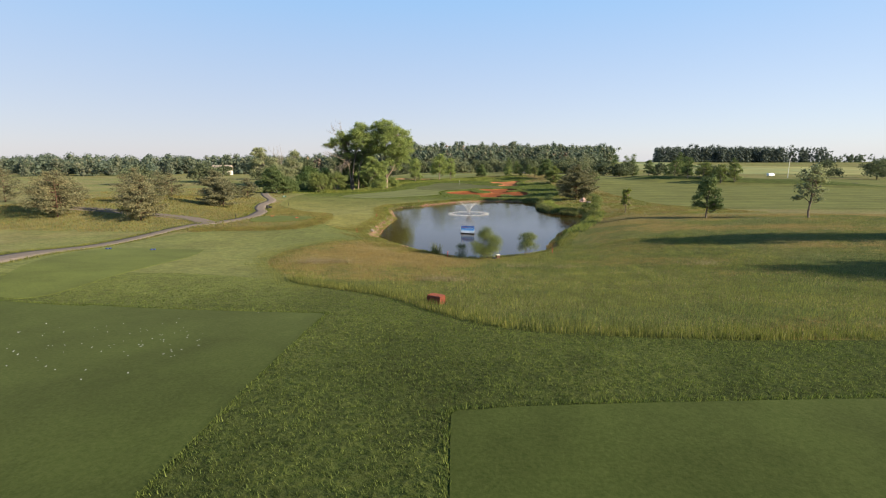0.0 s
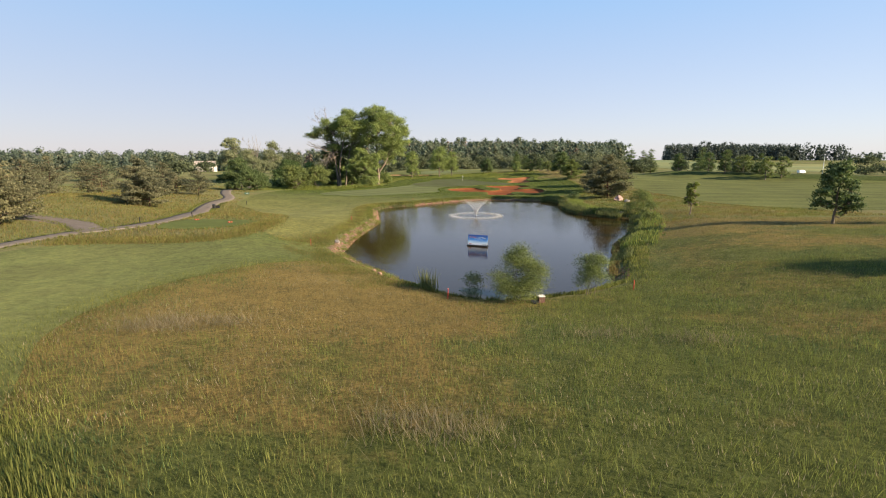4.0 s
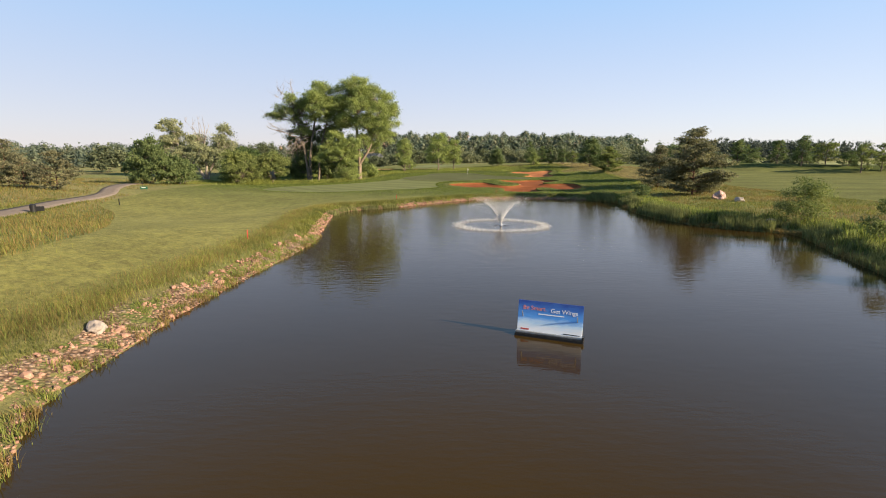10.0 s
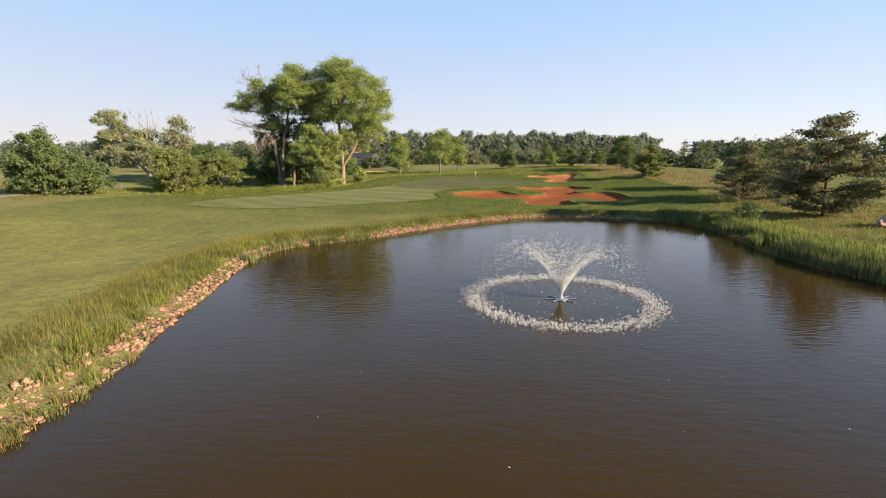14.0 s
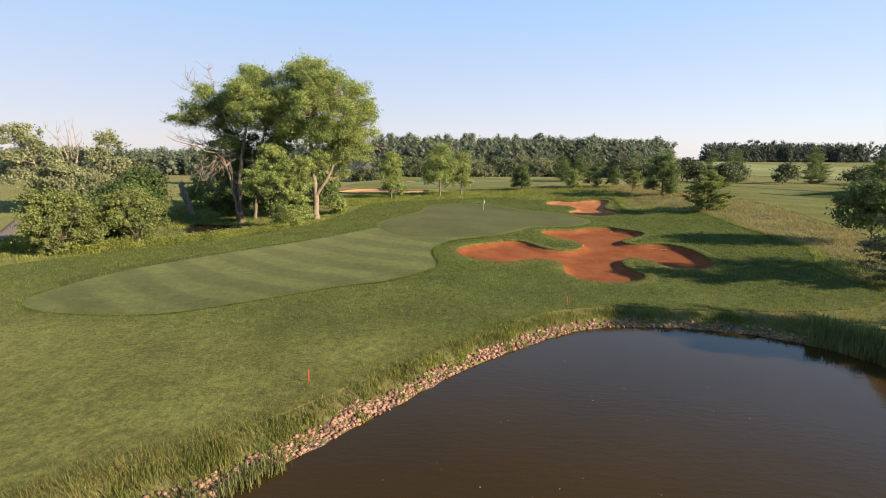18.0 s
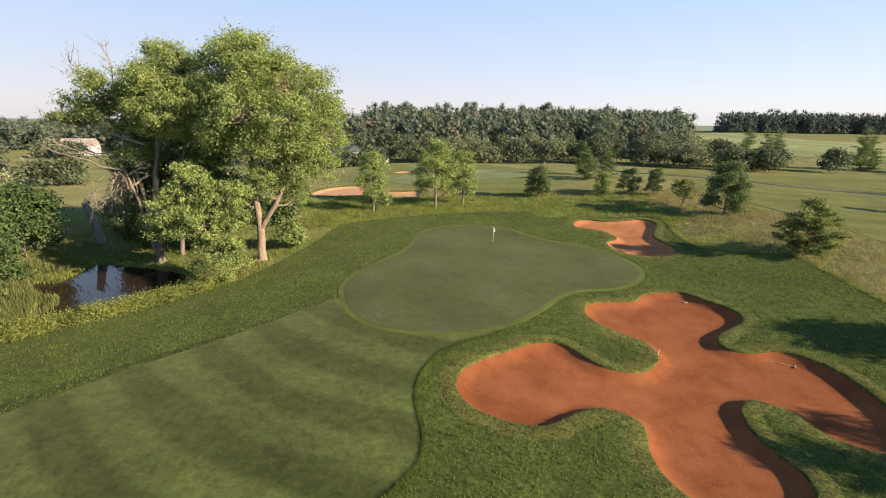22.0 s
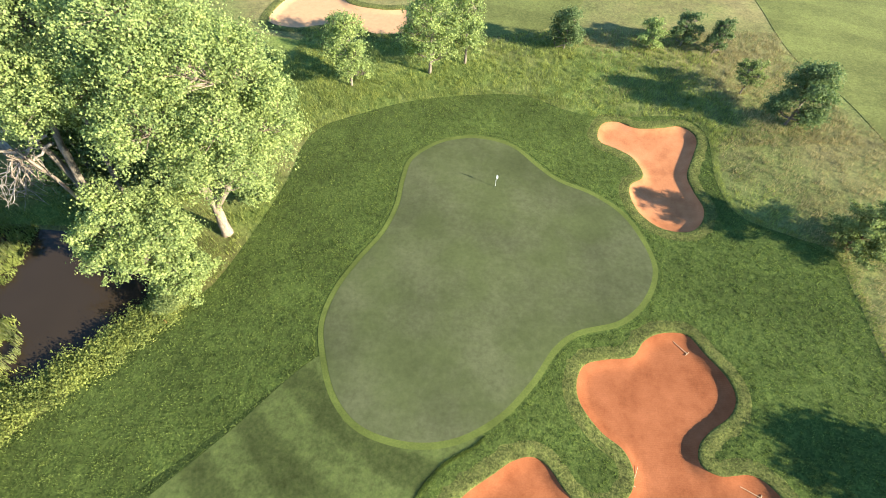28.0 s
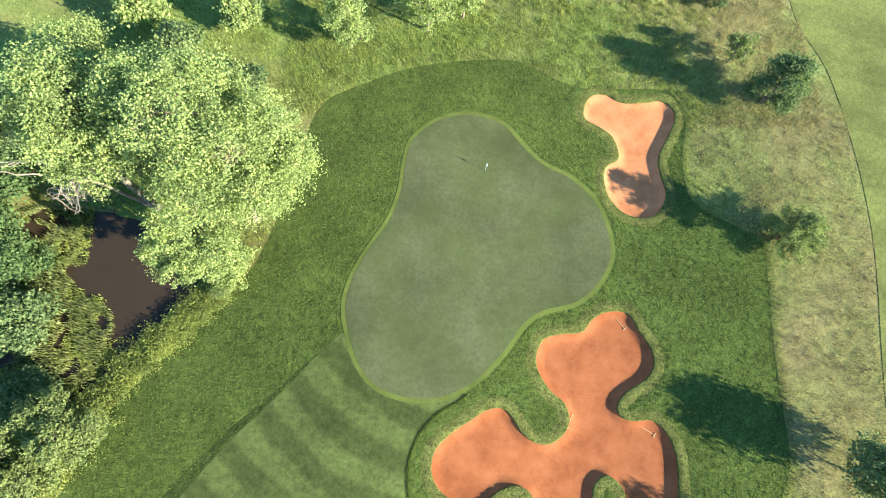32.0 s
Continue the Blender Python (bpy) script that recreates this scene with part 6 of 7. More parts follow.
heads = heads[np.array([noise.noise((a * 0.11, b * 0.2, 12.0)) + 0.5 * noise.noise((a * 0.7, b * 0.7, 2.0)) for a, b in heads]) > -0.06]
short_blades("seed_heads", heads, 0.13, 0.02, PLUME, "pale pinkish seed heads above the grass", 0.24, 0.6)
soft = TALL_LINE[((TALL_LINE[:, 0] < -9) & (TALL_LINE[:, 1] > 36) & (TALL_LINE[:, 1] < 74))]
soft = np.repeat(soft, 420, 0) + np.random.default_rng(24).normal(0, 1.3, (len(soft) * 420, 2))
short_blades("meadow_fringe", off_water(soft), 0.2, 0.024, BLADE, "grass thinning out into the mown strip", -0.02, 0.6)
edge = outward(TALL_LINE, -0.5)[(TALL_LINE[:, 1] < 40) & (TALL_LINE[:, 0] < 58)]
edge = np.repeat(edge, 320, 0) + np.random.default_rng(23).normal(0, 0.9, (len(edge) * 320, 2))
edge = edge[inside(edge[:, 0], edge[:, 1], TALL_LINE)]
blades("edge_grass", edge, 0.46, 0.022, BLADE, "tall grass standing at the mown edge")
plume = np.repeat(np.array([(8.5, 51.5), (-13.3, 51.1), (-14.8, 50.7), (-13.8, 52.2), (-11.2, 52.2), (-0.6, 40.9), (0.4, 40.4), (26.3, 47.5), (12.8, 50.2)]), 420, 0)
plume = plume + np.random.default_rng(46).normal(0, 0.8, plume.shape) * (1.25, 0.8)
short_blades("feather_grass", plume, 0.42, 0.016, PLUME, "pale feathery seed heads among the meadow grass", 0.0, 0.9)
mound = clear_of(np.vstack([field_of(-100, -46, 76, 140, 60000, 31), field_of(-46, -20, 76, 135, 34000, 32), tufts(field_of(-120, -50, 140, 196, 3000, 47), 7, 0.3, np.random.default_rng(48))]), (MOWN_LINE, LEFT_FAIRWAY, TEE_D, TEE_C))
keep = np.ones(len(mound), bool)
for line in (PATH, PATH_BRANCH):
    for p in line[::2]:
        keep &= np.hypot(mound[:, 0] - p[0], mound[:, 1] - p[1]) > 2.0
mound = mound[keep]
pick = np.random.default_rng(33).random(len(mound)) < 0.45
short_blades("mound_grass", mound[pick], 0.35, 0.055, BLADE, "uncut grass on the mounds by the cart path", -0.02, 0.5)
short_blades("mound_straw", mound[~pick], 0.33, 0.05, STRAW, "dry grass on the mounds by the cart path", -0.02, 0.5)
back = clear_of(off_water(np.vstack([tufts(field_of(-24, 58, 228, 256, 9000, 34), 11, 0.28, np.random.default_rng(63)), tufts(field_of(38, 62, 165, 232, 3600, 35), 10, 0.28, np.random.default_rng(64)), tufts(field_of(-60, -16, 170, 250, 5600, 39), 10, 0.28, np.random.default_rng(65))])), (MOWN_LINE, RIGHT_FAIRWAY, outward(BACK_BUNKER_LINE, 0.5), MID_FAIRWAY, FAR_BUNKER_LINE))
straw = np.array([0.02 * (a - 33) + max(0.0, min(0.7, 0.12 * (a - 42))) + noise.noise((a * 0.1, b * 0.1, 8.0)) for a, b in back]) + np.random.default_rng(36).normal(0, 0.25, len(back))
short_blades("rough_grass", back[straw < 0.2], 0.45, 0.07, WEED, "bright uncut grass behind the green", -0.02, 0.5)
short_blades("rough_straw", back[straw >= 0.2], 0.42, 0.05, PALE_STRAW, "dry straw-coloured grass on the slope", -0.02, 0.5)
clumps = shape_points(MOWN_LINE, 56000, np.random.default_rng(37))
mown = clear_of(np.repeat(clumps, 9, 0) + np.random.default_rng(41).normal(0, 0.08, (9 * len(clumps), 2)), CLOSE_CUT)
mown = off_water(mown[mown[:, 1] > 150 + 26 * np.random.default_rng(40).random(len(mown))], 1.6)
short_blades("mown_grass", mown, 0.19, 0.045, SHORT, "mown rough grass round the green", 0.0, 0.45)
clumps = field_of(-34, 40, 7, 40, 80000, 38)
clumps = clumps[clumps[:, 1] < 21 + 18 * np.random.default_rng(45).random(len(clumps)) + 6 * (clumps[:, 0] > -6)]
tee_grass = clear_of(np.repeat(clumps, 5, 0) + np.random.default_rng(42).normal(0, 0.05, (5 * len(clumps), 2)), CLOSE_CUT + (TALL_LINE, LEFT_FAIRWAY, TEE_C))
short_blades("tee_grass", tee_grass, 0.10, 0.024, SHORT, "mown rough grass round the tees", 0.03)

# longer grass on the bank before the front tee, along the cart path and along the mown edges
way = open_line([(-40, 77.6), (-33, 78), (-27, 78.4), (-24, 80), (-23, 83), (-22.6, 88), (-23, 93)])
verge = np.repeat(way, 520, 0) + np.random.default_rng(48).normal(0, 1, (len(way) * 520, 2)) * (1.0, 1.1)
tall = np.random.default_rng(49).random(len(verge)) < 0.6
short_blades("verge_grass", verge[tall], 0.34, 0.03, BLADE, "longer grass on the bank before the front tee", 0.0, 0.5)
short_blades("verge_straw", verge[~tall], 0.34, 0.025, STRAW, "dry stalks on the bank before the front tee", 0.0, 0.5)
way = np.vstack([PATH[(PATH[:, 1] > 30) & (PATH[:, 1] < 132)], PATH_BRANCH])
way = np.repeat(way, 130, 0)
q = np.random.default_rng(50)
way = way + np.stack([np.cos(q.uniform(0, 6.28, len(way))), np.sin(q.uniform(0, 6.28, len(way)))], 1) * q.uniform(0, 0.5, (len(way), 1)) + q.choice((-1, 1), (len(way), 1)) * (1.75, 0.45)
short_blades("path_verge", way, 0.26, 0.035, BLADE, "uncut grass leaning over the path edge", 0.0, 0.6)
side = outward(MOWN_LINE, 0.35)
side = side[(side[:, 0] > 34) & (side[:, 1] > 160) & (side[:, 1] < 232)]
side = along(side, 110, 0.4, 44)
short_blades("slope_edge", clear_of(side, (MOWN_LINE,)), 0.3, 0.045, WEED, "tall grass at the foot of the dry slope", 0.0, 0.35)
rims = []
for outline, gap in ((FAIRWAY_LINE, 0.12), (outward(GREEN_LINE, 0.85), 0.12), (TEE_A, 0.1), (TEE_B, 0.1), (BUNKER_LINE, 0.15), (BACK_BUNKER_LINE, 0.15)):
    rim = outward(outline, gap)
    rims.append(along(rim, 26, 0.11, len(rim)))
rims = clear_of(np.vstack(rims), CLOSE_CUT)
step = outward(FAIRWAY_LINE, 0.16)[(FAIRWAY_LINE[:, 0] - FAIRWAY_LINE[:, 1] > -188) & (FAIRWAY_LINE[:, 1] < 190)]
short_blades("fairway_edge", clear_of(along(step[step[:, 1] > 166], 260, 0.1, 47), CLOSE_CUT), 0.2, 0.03, SHORT, "thick rough standing over the fairway edge", 0.03, 0.3)
short_blades("fairway_rim", clear_of(along(step[step[:, 1] <= 166], 90, 0.1, 48), CLOSE_CUT), 0.13, 0.03, SHORT, "rough standing at the fairway edge", 0.03, 0.4)
short_blades("edge_tufts", rims, 0.17, 0.035, SHORT, "longer grass standing along the mown edges", 0.02, 0.4)

# ---- pond banks: stones, weeds and reeds ----
r = np.random.default_rng(51)


def stone_mesh(seed):
    q = np.random.default_rng(seed)
    bm = bmesh.new()
    bmesh.ops.create_icosphere(bm, subdivisions=1, radius=0.5)
    sc = q.uniform(0.7, 1.25, 3) * (1, 1, 0.65)
    for v in bm.verts:
        v.co = Vector([c * s * q.uniform(0.75, 1.12) for c, s in zip(v.co, sc)])
    return bm


bank = tagged(new("rock_bank"), "stony bank of reddish broken rock along the pond", "bank", kind="structure")
line = POND
n = len(line)
stony = ((line[:, 0] < -1.5) & (line[:, 1] > 66)) | ((line[:, 1] > 146) & (line[:, 0] < 26))
lift = (-0.16, 0.04, 0.06, 0.06, -0.02)
wob = 0.25 * np.sin(np.arange(n) * 0.9) + 0.2 * np.sin(np.arange(n) * 0.37)
span = np.where((line[:, 1] < 92) & (line[:, 0] < 0), 0.78, 0.4)
rows = [outward(line, d * (span if d > 0 else 1.0) + wob * (k >= 3)) for k, d in enumerate((-0.9, 0.0, 0.7, 1.5, 2.1))]
verts = np.vstack([np.c_[q, land(q[:, 0], q[:, 1]) + h + np.random.default_rng(k + 90).normal(0, 0.05, n) * (0 < k < 3)] for k, (q, h) in enumerate(zip(rows, lift))])
faces = np.array([(k * n + i, k * n + (i + 1) % n, (k + 1) * n + (i + 1) % n, (k + 1) * n + i) for k in range(4) for i in range(n) if stony[i] and stony[(i + 1) % n]])
piece("soil_strip", mesh_of("soil_strip", verts, faces, SOIL, True), bank, "reddish soil and gravel between the stones")
shapes = []
for k in range(8):
    bm = stone_mesh(400 + k)
    me = bpy.data.meshes.new("stone")
    bm.to_mesh(me)
    bm.free()
    me.materials.append(STONE)
    shapes.append(me)


def bank_spots(mask, count, lo, hi, seed):
    q = np.random.default_rng(seed)
    idx = np.flatnonzero(mask)
    i = q.choice(idx, count)
    j = (i + 1) % n
    t = q.random((count, 1))
    d = q.uniform(lo, hi, count)
    base = line[i] * (1 - t) + line[j] * t
    tan = line[j] - line[i]
    nrm = np.stack([tan[:, 1], -tan[:, 0]], 1) / np.linalg.norm(tan, axis=1)[:, None]
    area = np.sum(line[:, 0] * np.roll(line[:, 1], -1) - line[:, 1] * np.roll(line[:, 0], -1))
    return base + nrm * (d if area > 0 else -d)[:, None]


close = stony & (line[:, 0] < 0) & (line[:, 1] < 112)
for k, (x, y) in enumerate(bank_spots(close, 300, -0.2, 1.4, 52)):
    s = float(r.uniform(0.12, 0.30) if k % 12 else r.uniform(0.32, 0.48))
    piece("stone", shapes[k % 8], bank, at=pose(x, y, one(x, y) + 0.04 + s * 0.1, r.uniform(-25, 25), r.uniform(-25, 25), r.uniform(0, 360)) @ Matrix.Scale(s, 4))


def loose_stones(name, spots, lo, hi, seed, label):
    q = np.random.default_rng(seed)
    src = []
    for me in shapes:
        src.append((np.array([v.co[:] for v in me.vertices]), np.array([p.vertices[:] for p in me.polygons])))
    z = land(spots[:, 0], spots[:, 1])
    vs, fs, k = [], [], 0
    for (x, y), g in zip(spots, z):
        v, f = src[q.integers(8)]
        s = q.uniform(lo, hi)
        m = pose(x, y, g + 0.04 + s * 0.1, q.uniform(-30, 30), q.uniform(-30, 30), q.uniform(0, 360)) @ Matrix.Scale(s, 4)
        m = np.array(m)
        vs.append(v @ m[:3, :3].T + m[:3, 3])
        fs.append(f + k)
        k += len(v)
    tagged(piece(name, mesh_of(name, np.vstack(vs), np.vstack(fs), STONE), bank), label, kind="stuff")


loose_stones("gravel", bank_spots(close, 2800, -0.25, 1.25, 53), 0.06, 0.17, 54, "small broken stones between the larger ones")
loose_stones("shore_stones", bank_spots((line[:, 0] > 9.5) & (line[:, 0] < 19) & (line[:, 1] < 72), 700, -0.3, 1.3, 57), 0.05, 0.16, 58, "broken reddish stones on the near shore")
loose_stones("far_stones", bank_spots(stony & ~close, 2600, -0.2, 0.8, 55), 0.10, 0.34, 56, "broken reddish stones of the far bank")


q = np.random.default_rng(61)
green_side = ~stony
t1 = tufts(bank_spots(stony, 200, -0.1, 1.3, 62), 60, 0.16, q)
blades("bank_tufts", t1, 0.34, 0.02, WEED, "bright grass tufts growing between the bank stones", droop=0.7)
t2 = tufts(bank_spots(stony, 1700, 0.9, 4.0, 63), 28, 0.35, q)
short_blades("bank_weeds", t2, 0.19, 0.02, BLADE, "weedy grass along the top of the bank", -0.02, 0.5)
t2 = tufts(bank_spots(stony & (line[:, 1] < 90), 500, 2.2, 6.0, 66), 50, 0.3, q)
short_blades("bank_meadow", t2[::2], 0.2, 0.018, BLADE, "uncut grass above the stony bank", -0.02, 0.6)
short_blades("bank_straw", t2[1::4], 0.22, 0.016, STRAW, "dry stalks among the grass above the bank", -0.02, 0.6)
t7 = tufts(bank_spots(stony & (line[:, 0] < 0) & (line[:, 1] < 112), 110, -0.3, 0.3, 73), 46, 0.16, q)
blades("waterline_grass", t7[: len(t7) // 2], 0.34, 0.02, STRAW, "dry tufts among the stones at the waterline", droop=0.8)
blades("waterline_grass", t7[len(t7) // 2 :], 0.34, 0.02, WEED, "tufts of yellowish grass at the waterline", droop=0.8)
t3 = bank_spots(green_side & (line[:, 1] > 74), 30000, -0.4, 1.6, 64)
t3 = patchy(t3, 0.35, -0.1, 9)
blades("reeds", t3, np.where(t3[:, 1] > 108, 1.05, 0.55), 0.04, REED, "green reeds and sedge along the pond edge", droop=0.25, category="reed")
t6 = tufts(bank_spots(stony & (line[:, 1] > 110), 300, 0.8, 1.8, 70), 40, 0.25, q)
blades("bank_overhang", t6, 0.34, 0.03, BLADE, "grass hanging over the far bank", droop=0.8)
t4 = tufts(bank_spots(stony & (line[:, 1] > 128) & (line[:, 1] < 140) & (line[:, 0] < 0), 30, -0.4, 0.2, 65), 60, 0.25, q)
blades("reed_bed", t4, 0.6, 0.035, REED, "bed of short reeds at the waterline", droop=0.25, category="reed")
t5 = bank_spots(green_side & (line[:, 1] > 66), 9000, 0.9, 3.2, 67)
blades("bank_herbs", t5, 0.3, 0.05, BLADE, "lush green herbs on the bank", droop=0.6)
cattail = np.array([(-1.0, 64.2)]) + q.normal(0, (0.38, 0.3), (170, 2))
blades("cattails", cattail, 1.9, 0.045, REED, "clump of tall cattails in the shallow water", droop=0.5, z=np.zeros(170), kind="stuff", category="reed")

# marsh: reeds in the water, a lush weedy edge towards the mown grass
m1 = shape_points(MARSH, 30000, np.random.default_rng(71))
m1 = m1[m1[:, 0] + np.array([3.0 * noise.noise((a * 0.25, b * 0.25, 2.0)) for a, b in m1]) < np.interp(m1[:, 1], (186, 194, 198, 203, 212), (-43.5, -40.8, -44, -48.5, -49))]
m1 = patchy(m1, 0.33, -0.15, 9)
lily = shape_points(MARSH, 2200, np.random.default_rng(73))
lily = tufts(patchy(lily[lily[:, 0] < np.interp(lily[:, 1], (186, 194, 198, 203, 212), (-42, -39.5, -43, -47, -48))], 0.3, -0.9, 0.1), 22, 0.3, np.random.default_rng(74))
blades("marsh_plants", lily, 0.4, 0.09, WEED, "pale green water plants in loose clumps", droop=0.9, z=np.full(len(lily), 0.3), category="water plant")
blades("marsh_grass", m1[1::2], 0.8, 0.06, WEED, "light green grass standing in the marsh", droop=0.7, z=np.full(len(m1[1::2]), 0.25), category="grass")
m1 = m1[::2]
blades("marsh_reeds", m1, 1.1, 0.07, REED, "tall reeds standing in the marsh", droop=0.4, z=np.full(len(m1), 0.25), category="reed")
tt = r.uniform(0, 1, 820)
m2 = np.stack([np.interp(tt, (0, 0.25, 0.5, 0.75, 1), (-43.6, -40.4, -35.1, -30.6, -27.4)), np.interp(tt, (0, 0.25, 0.5, 0.75, 1), (177.4, 185.9, 192.9, 197.9, 201.9))], 1) + r.normal(0, 1.2, (820, 2))
m2 = m2[~inside(m2[:, 0], m2[:, 1], outward(MARSH, -0.8))]
cz = land(m2[:, 0], m2[:, 1])
c = np.repeat(np.c_[m2, cz + r.uniform(0.2, 0.8, len(m2))], 60, 0) + r.normal(0, 1, (60 * len(m2), 3)) * (0.42, 0.42, 0.3)
v, f = leaf_quads(c, np.tile((0, 0, 0.6), (len(c), 1)), 0.17, r, 0.6, True, 0.2)
tagged(piece("marsh_weeds", mesh_of("marsh_weeds", v, f, WEED)), "bright lush weeds along the marsh edge", "weeds", kind="stuff")

near_edge = bank_spots((line[:, 1] < 67), 9000, 0.0, 1.6, 68)
blades("shore_weeds", near_edge, 0.35, 0.03, BLADE, "patchy green weeds on the near shore", droop=0.6)
edge_low = tufts(bank_spots(green_side & (line[:, 1] > 70), 420, -0.25, 0.35, 74), 26, 0.2, q)
blades("edge_sedge", edge_low, 0.42, 0.035, STRAW, "straw-brown sedge hanging over the waterline", droop=0.8)
mixed = tufts(bank_spots(green_side & (line[:, 1] > 78) & (line[:, 0] > 20), 560, 0.7, 4.4, 75), 34, 0.3, q)
mixed = mixed[(mixed[:, 1] > 106) | (q.random(len(mixed)) < 0.35)]
blades("bank_tall_weeds", mixed[::2], 0.75, 0.06, WEED, "tall lush weeds behind the reeds", droop=0.5)
blades("bank_dark_weeds", mixed[1::2], 0.55, 0.06, HERB, "dark nettles and herbs behind the reeds", droop=0.5)
east = tufts(field_of(26, 66, 97, 168, 7500, 76), 11, 0.3, q)
east = off_water(clear_of(east, (RIGHT_FAIRWAY, MOWN_LINE)), 3.0)
pale = np.array([noise.noise((a * 0.12, b * 0.12, 5.0)) for a, b in east]) + q.normal(0, 0.25, len(east)) > 0.0
short_blades("east_rough", east[~pale], 0.3, 0.045, BLADE, "uncut grass between the pond and the fairway", -0.02, 0.5)
short_blades("east_straw", east[pale], 0.3, 0.04, STRAW, "dry tan grass between the pond and the fairway", -0.02, 0.5)
edge_mown = outward(MOWN_LINE, 0.2)
edge_mown = edge_mown[(edge_mown[:, 0] > -19) & (edge_mown[:, 0] < -8) & (edge_mown[:, 1] > 82) & (edge_mown[:, 1] < 142)]
edge_mown = along(edge_mown, 420, 0.7, 77)
short_blades("bank_edge_grass", edge_mown[::2], 0.3, 0.022, WEED, "tall grass along the mown edge above the bank", -0.02, 0.5)
short_blades("bank_edge_straw", edge_mown[1::2], 0.32, 0.018, STRAW, "dry stalks along the mown edge above the bank", -0.02, 0.5)
wet = np.vstack([bank_spots(green_side & (line[:, 0] > 24), 4000, 0.8, 3.2, 69)])
blades("bank_sedge", wet, 0.4, 0.06, BLADE, "sunlit sedge on the far bank", droop=0.5)

marshy = off_water(field_of(-56, -38, 176, 206, 12000, 72))
marshy = marshy[~inside(marshy[:, 0], marshy[:, 1], MOWN_LINE)]
blades("marsh_sedge", marshy, 0.8, 0.07, WEED, "lush sedge and weeds round the marsh", droop=0.6)

# ---- things on the course ----


def thing(name, x, y, label, category, z=None, turn=0.0, group=""):
    ob = tagged(new(name), label, category, group)
    ob.matrix_basis = pose(x, y, one(x, y) if z is None else z, 0, 0, turn)
    return ob


def new_bm():
    return bmesh.new()


# flagstick in the far hole of the green
flag = thing("flagstick", 7.5, 219.7, "white golf flagstick with a limp white flag in the hole", "flagstick", land(np.array([7.5]), np.array([219.7]), False)[0] + 0.125)
part("pole", rod(new_bm(), 0.018, 0.014, 2.15, seg=8), WHITE, flag)
bm = new_bm()
for i in range(7):
    for j in range(5):
        bm.verts.new((0.02 + 0.05 * j + 0.01 * math.sin(i), 0.05 * math.sin(j * 1.5 + i * 0.5), 2.12 - 0.1 * i - 0.07 * j))
bm.verts.ensure_lookup_table()
for i in range(6):
    for j in range(4):
        bm.faces.new([bm.verts[k] for k in (i * 5 + j, i * 5 + j + 1, (i + 1) * 5 + j + 1, (i + 1) * 5 + j)])
bmesh.ops.solidify(bm, geom=bm.faces[:], thickness=0.006)
part("flag", bm, WHITE, flag)
part("cup", rod(new_bm(), 0.055, 0.055, 0.012, seg=16), BLACK, flag)


def rake(x0, y0, x1, y1):
    a = math.degrees(math.atan2(y1 - y0, x1 - x0))
    ends = np.array([x0, (x0 + x1) / 2, x1]), np.array([y0, (y0 + y1) / 2, y1])
    zz = float(np.max(land(*ends, False) - 0.4 * smooth(-0.1, 1.0, depth_in(*ends, BUNKER_LINE, 4.0)))) - 0.01
    ob = thing("bunker_rake", x0, y0, "wooden bunker rake lying in the red sand", "rake", zz, a, "bunker rakes")
    part("handle", rod(new_bm(), 0.025, 0.025, 1.75, turn=(0, 90, 0), seg=8), WOOD, ob)
    part("head", box(new_bm(), (0.06, 0.62, 0.05), (1.75, 0, 0.0), bevel=0.01), WOOD, ob)
    bm = new_bm()
    for k in range(11):
        rod(bm, 0.012, 0.008, 0.09, (1.75, -0.28 + 0.056 * k, -0.11), seg=5)
    part("teeth", bm, BLACK, ob)
    return ob


for spot in ((25.3, 199.0, 26.4, 197.6), (18.9, 186.6, 18.1, 185.1), (27.6, 185.3, 29.0, 184.5)):
    rake(*spot)


# advertising board on a float in the pond
def sign_face():
    m, n, l, b = node_mat("sign_print", 0.35, 0.4)
    tc, sp = n.new("ShaderNodeTexCoord"), n.new("ShaderNodeSeparateXYZ")
    l.new(tc.outputs["Object"], sp.inputs[0])
    add = n.new("ShaderNodeMath")
    add.operation = "MULTIPLY_ADD"
    l.new(noise_node(n, l, 2.2, 4, 0.6, (0.6, 1, 2.5)), add.inputs[0])
    add.inputs[1].default_value = 0.3
    up = n.new("ShaderNodeMath")
    up.operation, up.inputs[1].default_value = "MULTIPLY", 0.62
    l.new(sp.outputs[2], up.inputs[0])
    l.new(up.outputs[0], add.inputs[2])
    l.new(ramp(n, l, add.outputs[0], [(0.26, (0.75, 0.78, 0.82)), (0.4, (0.5, 0.68, 0.85)), (0.55, (0.08, 0.30, 0.72)), (0.92, (0.02, 0.06, 0.30))]), b.inputs["Base Color"])
    return m


board = thing("floating_sign", 4.42, 86.2, "blue and white advertising board floating on the pond", "sign", 0.0, -22)
part("float", box(new_bm(), (2.62, 0.62, 0.16), (0, 0.1, 0.04), bevel=0.03), BLACK, board, "black plastic float")
panel = part("panel", box(new_bm(), (2.5, 0.05, 1.25), (0, 0.0, 0.625), bevel=0.008), sign_face(), board, "printed panel with clouds and sky")
panel.matrix_basis = pose(0, 0, 0.13, -9, 0, 0)
part("rail", box(new_bm(), (2.6, 0.1, 0.07), (0, -0.06, 0.15), bevel=0.015), GREY, board, "grey edge rail")
for sx in (-1.05, 1.05):
    part("strut", rod(new_bm(), 0.02, 0.02, 1.0, (sx, 0.42, 0.1), (28, 0, 0), 8), GREY, board)
part("knob", rod(new_bm(), 0.05, 0.05, 0.14, (1.3, -0.1, 0.1), seg=10), BLACK, board)


